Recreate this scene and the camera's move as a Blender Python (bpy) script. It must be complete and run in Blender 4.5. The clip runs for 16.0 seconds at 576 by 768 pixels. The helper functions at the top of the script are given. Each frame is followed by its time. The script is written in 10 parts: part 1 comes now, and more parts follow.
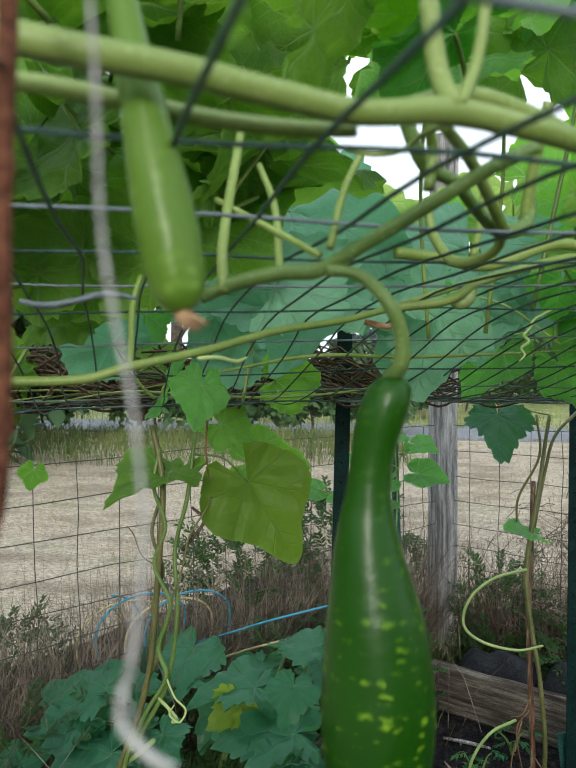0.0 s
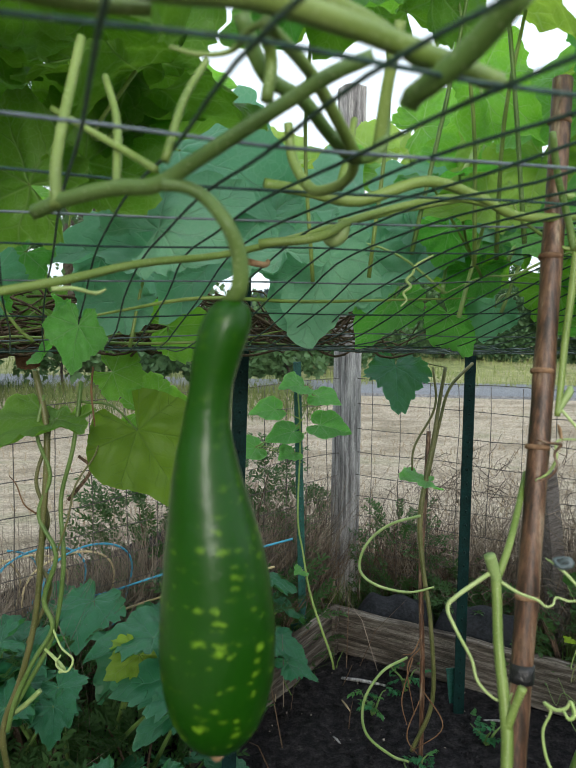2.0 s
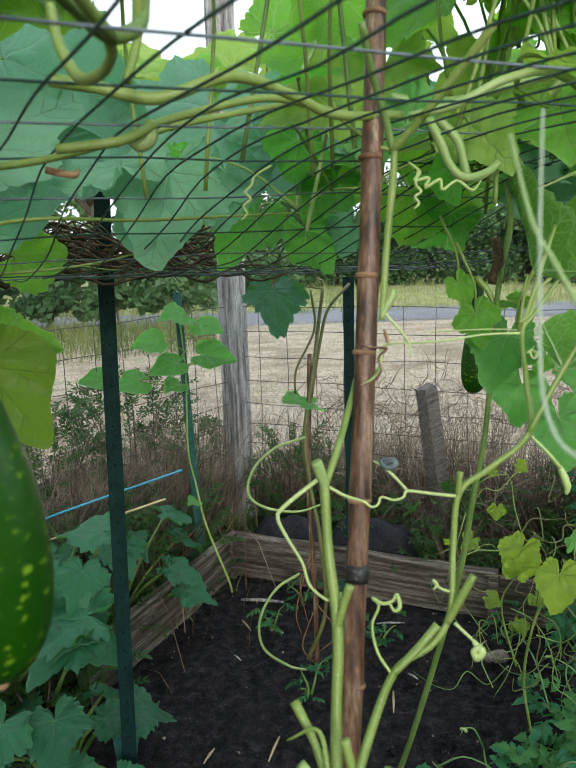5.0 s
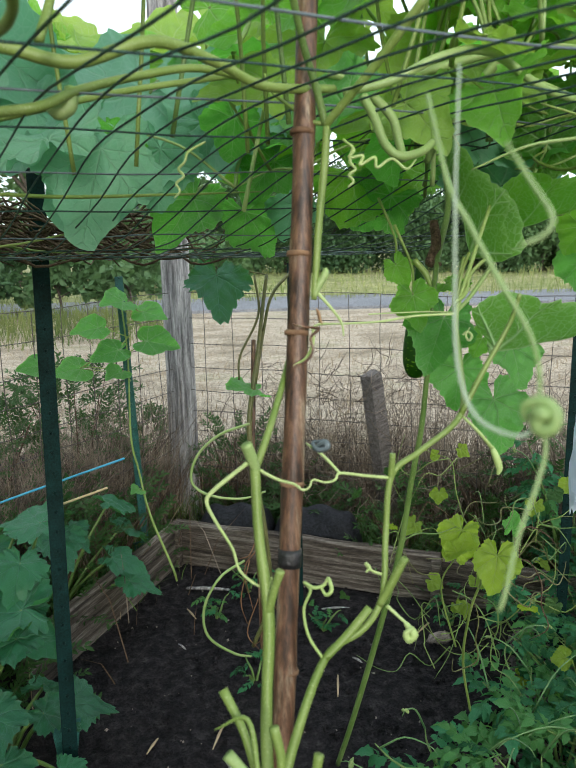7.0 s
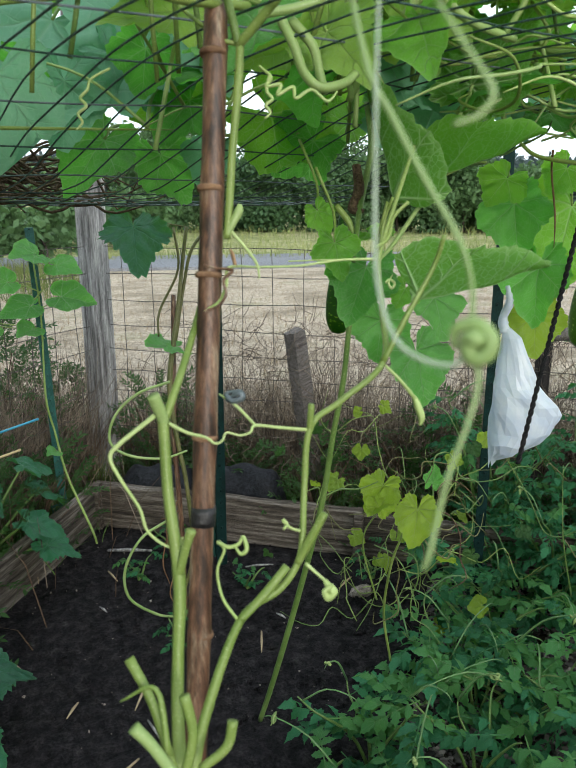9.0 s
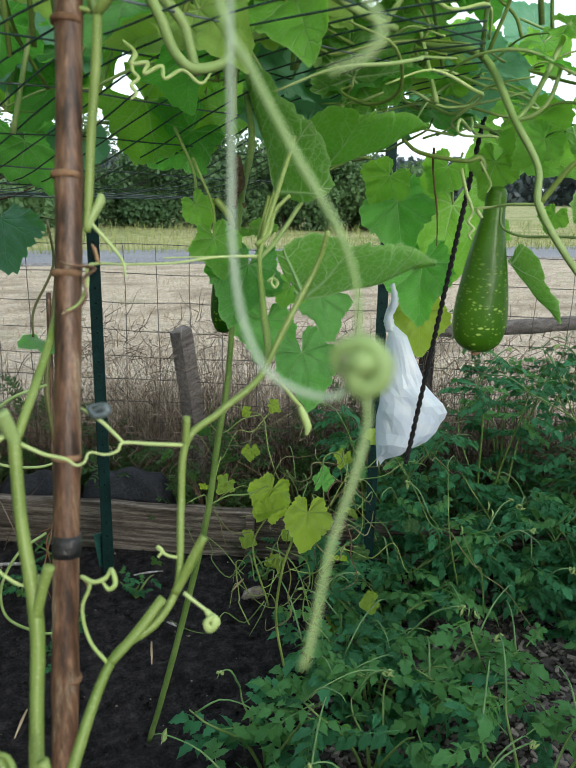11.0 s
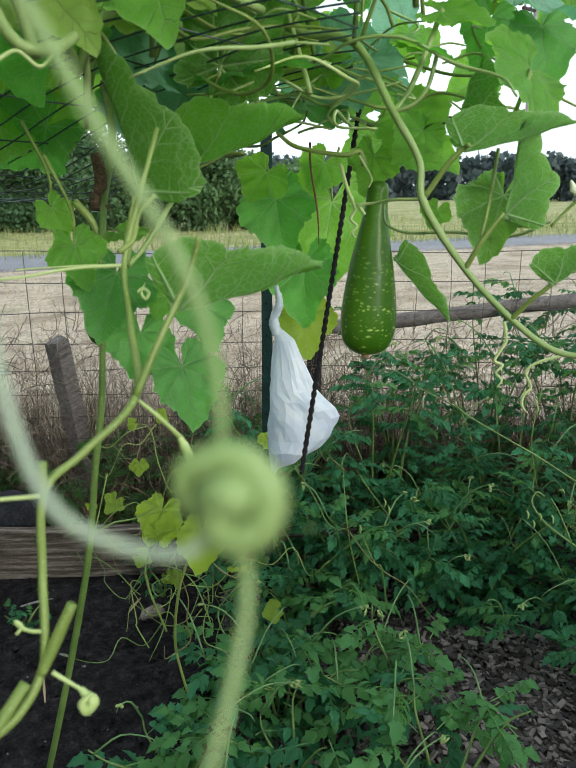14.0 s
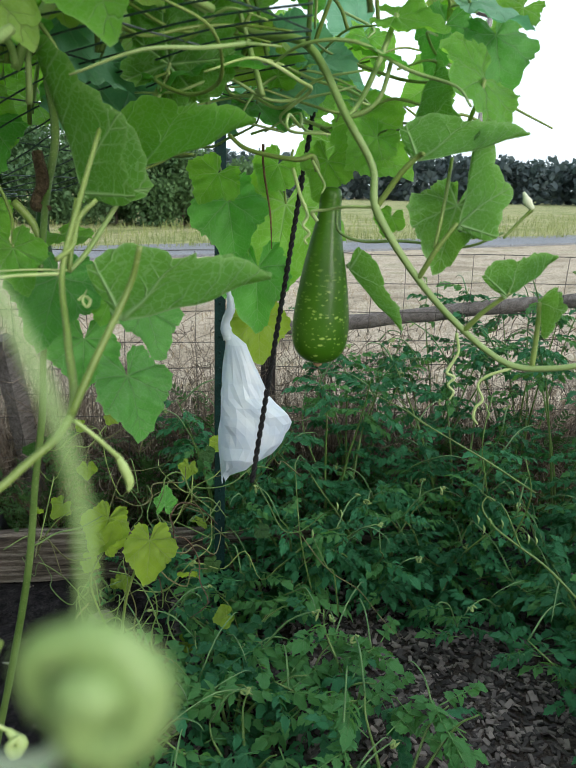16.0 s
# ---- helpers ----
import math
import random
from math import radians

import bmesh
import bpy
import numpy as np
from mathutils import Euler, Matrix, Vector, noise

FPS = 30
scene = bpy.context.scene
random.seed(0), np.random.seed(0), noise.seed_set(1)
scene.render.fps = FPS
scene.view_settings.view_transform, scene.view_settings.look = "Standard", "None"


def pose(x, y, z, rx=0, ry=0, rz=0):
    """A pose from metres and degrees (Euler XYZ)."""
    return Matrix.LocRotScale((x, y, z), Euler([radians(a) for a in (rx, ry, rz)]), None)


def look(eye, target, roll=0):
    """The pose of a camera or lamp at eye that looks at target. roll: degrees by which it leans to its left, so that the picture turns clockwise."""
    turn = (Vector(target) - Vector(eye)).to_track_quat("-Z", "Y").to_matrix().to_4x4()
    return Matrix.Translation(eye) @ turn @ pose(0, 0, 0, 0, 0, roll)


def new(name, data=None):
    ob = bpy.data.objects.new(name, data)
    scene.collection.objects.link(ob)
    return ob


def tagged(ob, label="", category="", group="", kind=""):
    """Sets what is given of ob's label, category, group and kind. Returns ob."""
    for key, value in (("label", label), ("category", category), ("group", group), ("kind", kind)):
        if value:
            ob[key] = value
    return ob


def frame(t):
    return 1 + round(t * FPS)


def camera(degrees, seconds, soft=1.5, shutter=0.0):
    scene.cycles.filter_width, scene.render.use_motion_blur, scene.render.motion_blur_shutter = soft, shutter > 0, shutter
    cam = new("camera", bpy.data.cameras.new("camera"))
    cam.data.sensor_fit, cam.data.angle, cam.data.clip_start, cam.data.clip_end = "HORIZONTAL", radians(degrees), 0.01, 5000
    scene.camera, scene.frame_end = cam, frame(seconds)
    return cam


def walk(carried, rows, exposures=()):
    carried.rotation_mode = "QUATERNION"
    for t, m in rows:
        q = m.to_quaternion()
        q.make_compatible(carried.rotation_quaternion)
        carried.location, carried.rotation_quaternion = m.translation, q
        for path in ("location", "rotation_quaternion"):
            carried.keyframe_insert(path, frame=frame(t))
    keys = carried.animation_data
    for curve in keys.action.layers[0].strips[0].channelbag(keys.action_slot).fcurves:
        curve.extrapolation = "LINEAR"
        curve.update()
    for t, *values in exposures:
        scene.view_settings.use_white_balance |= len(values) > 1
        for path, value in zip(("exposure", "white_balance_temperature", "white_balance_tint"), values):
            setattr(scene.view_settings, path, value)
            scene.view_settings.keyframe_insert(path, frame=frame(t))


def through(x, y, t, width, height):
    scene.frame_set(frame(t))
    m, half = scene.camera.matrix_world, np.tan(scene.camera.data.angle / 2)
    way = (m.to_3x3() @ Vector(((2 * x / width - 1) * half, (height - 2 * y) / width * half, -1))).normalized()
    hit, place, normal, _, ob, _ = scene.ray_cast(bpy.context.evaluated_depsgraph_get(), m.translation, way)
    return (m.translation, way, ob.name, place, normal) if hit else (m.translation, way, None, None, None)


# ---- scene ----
cam = camera(43.6, 16.0, soft=1.1)
LIFT = 0.2
PATH = [
    (0, (0.106, -0.003, 1.41), (-0.096, 1.986, 1.338), -0.2),
    (0.5, (0.113, -0.001, 1.404), (-0.049, 1.991, 1.326), -0.4),
    (1, (0.124, 0.003, 1.4), (0.012, 1.997, 1.29), -0.4),
    (1.5, (0.136, 0.008, 1.396), (0.097, 2.002, 1.249), 0.0),
    (2, (0.149, 0.013, 1.391), (0.185, 2.003, 1.199), 0.6),
    (2.5, (0.163, 0.018, 1.387), (0.267, 2.001, 1.147), 0.9),
    (3, (0.178, 0.02, 1.382), (0.323, 1.994, 1.095), 0.7),
    (3.5, (0.193, 0.022, 1.377), (0.394, 1.985, 1.053), 0.1),
    (4, (0.207, 0.024, 1.374), (0.455, 1.977, 1.023), -0.8),
    (6.5, (0.243, 0.036, 1.363), (0.631, 1.956, 0.961), -1.4),
    (7, (0.247, 0.041, 1.359), (0.685, 1.947, 0.943), -1.1),
    (7.5, (0.251, 0.048, 1.353), (0.722, 1.941, 0.91), -0.9),
    (8, (0.257, 0.058, 1.347), (0.757, 1.935, 0.873), -1.0),
    (8.5, (0.262, 0.069, 1.341), (0.815, 1.924, 0.839), -0.6),
    (9, (0.268, 0.08, 1.337), (0.897, 1.905, 0.812), 0.1),
    (9.5, (0.274, 0.091, 1.335), (0.999, 1.877, 0.803), 1.0),
    (10, (0.283, 0.101, 1.335), (1.08, 1.858, 0.806), 1.4),
    (12.5, (0.322, 0.167, 1.327), (1.346, 1.797, 0.783), 0.0),
    (13, (0.329, 0.173, 1.33), (1.391, 1.779, 0.788), -0.5),
    (13.5, (0.336, 0.183, 1.329), (1.456, 1.753, 0.801), -0.3),
    (14, (0.346, 0.192, 1.331), (1.508, 1.731, 0.802), 0.2),
    (14.5, (0.352, 0.196, 1.333), (1.536, 1.717, 0.8), 0.5),
    (15, (0.357, 0.201, 1.334), (1.563, 1.704, 0.801), 0.8),
    (15.5, (0.362, 0.204, 1.336), (1.595, 1.686, 0.803), 1.2),
    (16, (0.367, 0.209, 1.34), (1.626, 1.669, 0.806), 1.6),
]
EXPOSURES = [(0, 0.0), (2.5, -0.06), (4, 0.06), (6.5, 0.16), (8, 0.16), (10, 0.07), (13, 0.08), (16, 0.0)]
walk(cam, [(t, look((e[0], e[1], e[2] + LIFT), (g[0], g[1], g[2] + LIFT), r)) for t, e, g, r in PATH], EXPOSURES)
cam.data.dof.use_dof = True
cam.data.dof.focus_distance = 1.7
cam.data.dof.aperture_fstop = 15.0

# ---- light: bright overcast evening sky ----
world = bpy.data.worlds.new("sky")
scene.world = world
world.use_nodes = True
wn = world.node_tree.nodes
wl = world.node_tree.links
sky = wn.new("ShaderNodeTexSky")
sky.sky_type = "NISHITA"
sky.sun_disc = False
sky.sun_elevation = radians(14)
sky.sun_rotation = radians(178)
sky.air_density = 1.0
sky.dust_density = 5.0
sky.ozone_density = 1.0
haze = wn.new("ShaderNodeMix")
haze.data_type = "RGBA"
haze.inputs["Factor"].default_value = 0.75
haze.inputs[7].default_value = (11.0, 12.3, 13.3, 1)
wl.new(sky.outputs[0], haze.inputs[6])
wl.new(haze.outputs[2], wn["Background"].inputs["Color"])
wn["Background"].inputs["Strength"].default_value = 0.14
sun_data = bpy.data.lights.new("sun", "SUN")
sun_data.energy = 1.6
sun_data.angle = radians(14)
sun_data.color = (1.0, 0.98, 0.93)
sun = new("sun", sun_data)
sun.matrix_world = look((0.7, -20.0, 5.0), (0, 0, 0))
scene.view_settings.exposure = 0.0

# ---- materials ----
def material(name, colour, rough=0.6, metal=0.0):
    m = bpy.data.materials.new(name)
    m.use_nodes = True
    b = m.node_tree.nodes["Principled BSDF"]
    b.inputs["Base Color"].default_value = (*colour, 1)
    b.inputs["Roughness"].default_value = rough
    b.inputs["Metallic"].default_value = metal
    return m, m.node_tree.nodes, m.node_tree.links, b


def math_node(n, l, op, a, b=None, c=None):
    k = n.new("ShaderNodeMath")
    k.operation = op
    for i, v in enumerate((a, b, c)):
        if v is None:
            continue
        if isinstance(v, (int, float)):
            k.inputs[i].default_value = v
        else:
            l.new(v, k.inputs[i])
    return k.outputs[0]


def mix_colour(n, l, fac, a, b, mode="MIX"):
    k = n.new("ShaderNodeMix")
    k.data_type = "RGBA"
    k.blend_type = mode
    for i, v in ((0, fac), (6, a), (7, b)):
        if isinstance(v, (int, float)):
            k.inputs[i].default_value = v
        elif isinstance(v, tuple):
            k.inputs[i].default_value = (*v, 1)
        else:
            l.new(v, k.inputs[i])
    return k.outputs[2]


def noise_node(n, l, scale, detail=4, rough=0.55, stretch=None, coord="Object"):
    tc = n.new("ShaderNodeTexCoord")
    k = n.new("ShaderNodeTexNoise")
    k.inputs["Scale"].default_value = scale
    k.inputs["Detail"].default_value = detail
    k.inputs["Roughness"].default_value = rough
    if stretch:
        mp = n.new("ShaderNodeMapping")
        mp.inputs["Scale"].default_value = stretch
        l.new(tc.outputs[coord], mp.inputs[0])
        l.new(mp.outputs[0], k.inputs["Vector"])
    else:
        l.new(tc.outputs[coord], k.inputs["Vector"])
    return k.outputs[0]


def ramp(n, l, fac, stops):
    k = n.new("ShaderNodeValToRGB")
    e = k.color_ramp.elements
    while len(e) < len(stops):
        e.new(0.5)
    for el, (p, c) in zip(e, stops):
        el.position = p
        el.color = (*c, 1)
    l.new(fac, k.inputs[0])
    return k.outputs[0]


def bump(n, l, b, height, strength=0.4, distance=0.01):
    k = n.new("ShaderNodeBump")
    k.inputs["Strength"].default_value = strength
    k.inputs["Distance"].default_value = distance
    l.new(height, k.inputs["Height"])
    l.new(k.outputs[0], b.inputs["Normal"])


def speckled(name, stops, scale, rough=0.7, detail=6, bump_s=0.5, bump_d=0.01, stretch=None, fine=None, coord="Object", metal=0.0):
    """A surface with colours from a noise ramp, a second finer noise, and relief."""
    m, n, l, b = material(name, stops[0][1], rough, metal)
    b.inputs["Specular IOR Level"].default_value = 0.5 if rough < 0.5 or metal > 0 else 0.15
    a = noise_node(n, l, scale, detail, 0.6, stretch, coord)
    col = ramp(n, l, a, stops)
    h = a
    if fine:
        f = noise_node(n, l, fine, 5, 0.65, stretch, coord)
        shade = ramp(n, l, f, [(0.34, (0.45, 0.45, 0.45)), (0.66, (1.35, 1.35, 1.35))])
        col = mix_colour(n, l, 1.0, col, shade, "MULTIPLY")
        h = math_node(n, l, "ADD", a, f)
    l.new(col, b.inputs["Base Color"])
    bump(n, l, b, h, bump_s, bump_d)
    return m


def leaf_material(name, dark, light, vein, through, step=0.84, rough=0.5, gloss=0.35, thin=0.4, vein_w=0.018, show=0.62):
    """Leaf blade: radiating veins with side veins from the blade's own coordinates, mottling, light passing through."""
    m, n, l, b = material(name, dark, rough)
    uv = n.new("ShaderNodeUVMap")
    sep = n.new("ShaderNodeSeparateXYZ")
    l.new(uv.outputs[0], sep.inputs[0])
    x, y = sep.outputs[0], sep.outputs[1]
    ang = math_node(n, l, "ARCTAN2", x, y)
    r = math_node(n, l, "SQRT", math_node(n, l, "ADD", math_node(n, l, "MULTIPLY", x, x), math_node(n, l, "MULTIPLY", y, y)))
    off = math_node(n, l, "ABSOLUTE", math_node(n, l, "SUBTRACT", math_node(n, l, "FRACT", math_node(n, l, "ADD", math_node(n, l, "DIVIDE", ang, step), 0.5)), 0.5))
    dist = math_node(n, l, "MULTIPLY", math_node(n, l, "MULTIPLY", off, step), r)
    width = math_node(n, l, "MULTIPLY", math_node(n, l, "SUBTRACT", 1.25, r), vein_w)
    main = math_node(n, l, "SUBTRACT", 1.0, math_node(n, l, "SMOOTH_MIN", math_node(n, l, "DIVIDE", dist, width), 1.0, 0.4))
    wob = noise_node(n, l, 4.0, 2, 0.5, None, "UV")
    side = math_node(n, l, "FRACT", math_node(n, l, "ADD", math_node(n, l, "MULTIPLY", math_node(n, l, "SUBTRACT", r, math_node(n, l, "MULTIPLY", dist, 1.1)), 5.5), math_node(n, l, "MULTIPLY", wob, 1.1)))
    side = math_node(n, l, "ABSOLUTE", math_node(n, l, "SUBTRACT", side, 0.5))
    side = math_node(n, l, "MULTIPLY", math_node(n, l, "SMOOTH_MAX", math_node(n, l, "SUBTRACT", 1.0, math_node(n, l, "DIVIDE", side, 0.085)), 0.0, 0.05), math_node(n, l, "SUBTRACT", 0.95, math_node(n, l, "MULTIPLY", off, 1.85)))
    cell = n.new("ShaderNodeTexVoronoi")
    cell.feature = "DISTANCE_TO_EDGE"
    cell.inputs["Scale"].default_value = 15
    l.new(uv.outputs[0], cell.inputs["Vector"])
    net = math_node(n, l, "MULTIPLY", math_node(n, l, "LESS_THAN", cell.outputs[0], 0.045), 0.32)
    veins = math_node(n, l, "MAXIMUM", math_node(n, l, "MAXIMUM", math_node(n, l, "MAXIMUM", main, 0.0), side), net)
    info = n.new("ShaderNodeObjectInfo")
    mott = noise_node(n, l, 3.0, 5, 0.6, None, "UV")
    f = math_node(n, l, "ADD", math_node(n, l, "MULTIPLY", mott, 0.7), math_node(n, l, "MULTIPLY", info.outputs["Random"], 0.75))
    base = ramp(n, l, f, [(0.2, dark), (0.95, light)])
    col = mix_colour(n, l, math_node(n, l, "MULTIPLY", veins, show), base, vein)
    rim = n.new("ShaderNodeAttribute")
    rim.attribute_name = "rim"
    col = mix_colour(n, l, math_node(n, l, "MULTIPLY", math_node(n, l, "POWER", rim.outputs["Fac"], 3.0), 0.55 * show), col, vein)
    l.new(col, b.inputs["Base Color"])
    b.inputs["Specular IOR Level"].default_value = gloss
    h = math_node(n, l, "ADD", mott, math_node(n, l, "MULTIPLY", veins, 0.5))
    bump(n, l, b, h, 0.8, 0.006)
    tr = n.new("ShaderNodeBsdfTranslucent")
    tcol = mix_colour(n, l, 1.0, mix_colour(n, l, math_node(n, l, "MULTIPLY", veins, 0.7), through, vein), (1.0, 1.0, 1.0), "MULTIPLY")
    l.new(tcol, tr.inputs["Color"])
    mx = n.new("ShaderNodeMixShader")
    mx.inputs[0].default_value = thin
    l.new(b.outputs[0], mx.inputs[1])
    l.new(tr.outputs[0], mx.inputs[2])
    l.new(mx.outputs[0], n["Material Output"].inputs["Surface"])
    return m


M_LEAF = leaf_material("gourd_leaf", (0.052, 0.195, 0.050), (0.125, 0.345, 0.095), (0.38, 0.64, 0.28), (0.19, 0.68, 0.06), thin=0.48)
M_LEAF_PALE = leaf_material("gourd_leaf_underside", (0.140, 0.350, 0.225), (0.235, 0.490, 0.330), (0.34, 0.60, 0.40), (0.18, 0.54, 0.26), thin=0.42, show=0.5)
M_LEAF_SUN = leaf_material("gourd_leaf_young", (0.058, 0.225, 0.026), (0.142, 0.390, 0.048), (0.44, 0.68, 0.26), (0.36, 0.80, 0.05), thin=0.48, show=0.8)
# brighter copy of the gourd leaf, sunlight painted into its colour
M_LEAF_BRIGHT = leaf_material("painted_sunlit_leaf", (0.190, 0.360, 0.062), (0.340, 0.520, 0.110), (0.52, 0.68, 0.26), (0.46, 0.70, 0.08), thin=0.45, show=0.6)
M_LEAF_FOLD = leaf_material("folded_gourd_leaf", (0.052, 0.185, 0.026), (0.115, 0.310, 0.054), (0.46, 0.68, 0.32), (0.30, 0.66, 0.06), thin=0.42, show=0.95, vein_w=0.026)
# darker olive copy of the gourd leaf, canopy shade painted into its colour
M_LEAF_OLIVE = leaf_material("shaded_olive_leaf", (0.054, 0.145, 0.016), (0.105, 0.240, 0.026), (0.27, 0.44, 0.12), (0.26, 0.54, 0.035), thin=0.42, show=0.85)
# olive leaf with the dim look of light from behind painted in
M_LEAF_BACKLIT = leaf_material("backlit_olive_leaf", (0.075, 0.165, 0.014), (0.125, 0.240, 0.022), (0.20, 0.34, 0.07), (0.28, 0.46, 0.03), thin=0.42, show=0.5)
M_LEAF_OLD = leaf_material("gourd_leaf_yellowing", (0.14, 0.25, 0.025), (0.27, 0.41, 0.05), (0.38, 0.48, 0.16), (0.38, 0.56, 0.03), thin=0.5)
M_SQUASH = leaf_material("squash_leaf", (0.007, 0.068, 0.034), (0.024, 0.140, 0.066), (0.10, 0.26, 0.14), (0.13, 0.44, 0.05), thin=0.24, rough=0.42, gloss=0.32)
M_TOMATO = leaf_material("tomato_leaf", (0.007, 0.062, 0.030), (0.044, 0.220, 0.098), (0.10, 0.26, 0.09), (0.08, 0.32, 0.05), thin=0.28, step=0.5, gloss=0.22)
M_TOMATO_LIGHT = leaf_material("young_tomato_leaf", (0.040, 0.165, 0.055), (0.085, 0.270, 0.085), (0.20, 0.36, 0.12), (0.16, 0.42, 0.05), thin=0.35, step=0.5, gloss=0.22)
M_WEED = leaf_material("weed_leaf", (0.018, 0.065, 0.018), (0.055, 0.125, 0.035), (0.10, 0.18, 0.06), (0.07, 0.20, 0.03), thin=0.25, gloss=0.2)
M_DRYLEAF = speckled("dried_leaf", [(0.3, (0.10, 0.05, 0.03)), (0.7, (0.26, 0.15, 0.08))], 30, 0.8)


def stem_material(name, low, high, thin=0.12):
    """Ribbed, faintly hairy stems that let a little light through."""
    m, n, l, b = material(name, low, 0.42)
    a = noise_node(n, l, 16, 3, 0.5)
    f = noise_node(n, l, 420, 2, 0.5)
    col = ramp(n, l, a, [(0.3, low), (0.72, high)])
    col = mix_colour(n, l, math_node(n, l, "MULTIPLY", math_node(n, l, "GREATER_THAN", f, 0.63), 0.18), col, (0.62, 0.70, 0.40))
    l.new(col, b.inputs["Base Color"])
    bump(n, l, b, f, 0.15, 0.001)
    tr = n.new("ShaderNodeBsdfTranslucent")
    l.new(col, tr.inputs["Color"])
    mx = n.new("ShaderNodeMixShader")
    mx.inputs[0].default_value = thin
    l.new(b.outputs[0], mx.inputs[1])
    l.new(tr.outputs[0], mx.inputs[2])
    l.new(mx.outputs[0], n["Material Output"].inputs["Surface"])
    return m


M_STEM = stem_material("green_stem", (0.160, 0.250, 0.046), (0.275, 0.370, 0.100))
M_STEM_DARK = stem_material("old_green_stem", (0.085, 0.165, 0.032), (0.165, 0.265, 0.070))
M_STEM_OLD = stem_material("browning_stem", (0.085, 0.098, 0.026), (0.175, 0.165, 0.060))
M_STEM_PALE = stem_material("pale_stem", (0.235, 0.36, 0.105), (0.37, 0.49, 0.19))
M_TENDRIL = stem_material("tendril", (0.38, 0.52, 0.16), (0.55, 0.66, 0.30))
M_TWIG = speckled("dead_twig", [(0.3, (0.06, 0.04, 0.03)), (0.7, (0.22, 0.15, 0.10))], 60, 0.85, fine=300)
M_BAMBOO = speckled("bamboo", [(0.36, (0.040, 0.022, 0.014)), (0.46, (0.118, 0.058, 0.033)), (0.56, (0.185, 0.102, 0.060)), (0.66, (0.32, 0.24, 0.165))], 26, 0.42, stretch=(3, 3, 0.35), fine=120, bump_s=0.3, bump_d=0.002)
M_BAMBOO_RING = speckled("bamboo_ring", [(0.3, (0.10, 0.05, 0.03)), (0.7, (0.36, 0.22, 0.13))], 40, 0.6)
M_TAPE = speckled("black_tape", [(0.3, (0.012, 0.012, 0.013)), (0.7, (0.03, 0.03, 0.032))], 60, 0.35)
M_WIRE = speckled("green_coated_wire", [(0.3, (0.012, 0.045, 0.035)), (0.7, (0.03, 0.09, 0.07))], 50, 0.45, fine=300)
M_WIRE_GREY = speckled("galvanised_wire", [(0.3, (0.09, 0.12, 0.135)), (0.7, (0.19, 0.23, 0.25))], 50, 0.5, metal=0.4)
M_WIRE_RUST = speckled("weathered_wire", [(0.3, (0.05, 0.042, 0.038)), (0.7, (0.13, 0.115, 0.10))], 50, 0.7, metal=0.2)
M_TPOST = speckled("dark_green_steel", [(0.3, (0.003, 0.014, 0.013)), (0.7, (0.007, 0.036, 0.034))], 20, 0.6, fine=180, bump_s=0.2, bump_d=0.002)
M_TPOST_TEAL = speckled("teal_green_steel", [(0.3, (0.012, 0.07, 0.06)), (0.7, (0.03, 0.13, 0.11))], 20, 0.45, fine=180, bump_s=0.2, bump_d=0.002)
M_OLDWOOD = speckled("grey_weathered_wood", [(0.34, (0.12, 0.115, 0.115)), (0.5, (0.34, 0.33, 0.33)), (0.64, (0.56, 0.55, 0.54))], 9, 0.85, stretch=(5, 5, 0.35), fine=70, bump_s=0.8, bump_d=0.01)
M_DARKWOOD = speckled("dark_weathered_wood", [(0.3, (0.022, 0.019, 0.019)), (0.7, (0.072, 0.064, 0.064))], 9, 0.85, stretch=(5, 5, 0.35), fine=70, bump_s=0.7, bump_d=0.01)
M_BOARD = speckled("bed_board_wood", [(0.34, (0.045, 0.037, 0.032)), (0.5, (0.12, 0.10, 0.082)), (0.64, (0.26, 0.23, 0.20))], 7, 0.85, stretch=(0.5, 8, 8), fine=60, bump_s=0.8, bump_d=0.01)
M_RAIL = speckled("rail_wood", [(0.25, (0.10, 0.09, 0.085)), (0.5, (0.20, 0.18, 0.17)), (0.8, (0.33, 0.31, 0.30))], 7, 0.85, stretch=(0.5, 8, 8), fine=60, bump_s=0.8, bump_d=0.01)
M_SOIL = speckled("dark_soil", [(0.3, (0.008, 0.008, 0.010)), (0.5, (0.029, 0.026, 0.029)), (0.7, (0.070, 0.063, 0.067)), (0.8, (0.12, 0.108, 0.102))], 26, 0.95, detail=9, fine=110, bump_s=1.0, bump_d=0.04)
M_FIELD = speckled("dry_grass", [(0.34, (0.335, 0.284, 0.206)), (0.44, (0.452, 0.380, 0.286)), (0.54, (0.588, 0.502, 0.390)), (0.66, (0.422, 0.385, 0.266))], 0.8, 0.95, stretch=(1, 1.8, 1), fine=26, bump_s=0.8, bump_d=0.05)
M_MEADOW = speckled("green_meadow", [(0.3, (0.19, 0.24, 0.08)), (0.5, (0.34, 0.35, 0.16)), (0.72, (0.47, 0.43, 0.26))], 0.25, 0.95, stretch=(1, 2.5, 1), fine=3, bump_s=0.8, bump_d=0.1)
M_ROAD = speckled("asphalt", [(0.3, (0.20, 0.21, 0.23)), (0.7, (0.28, 0.29, 0.31))], 0.8, 0.8, fine=30, bump_s=0.2)
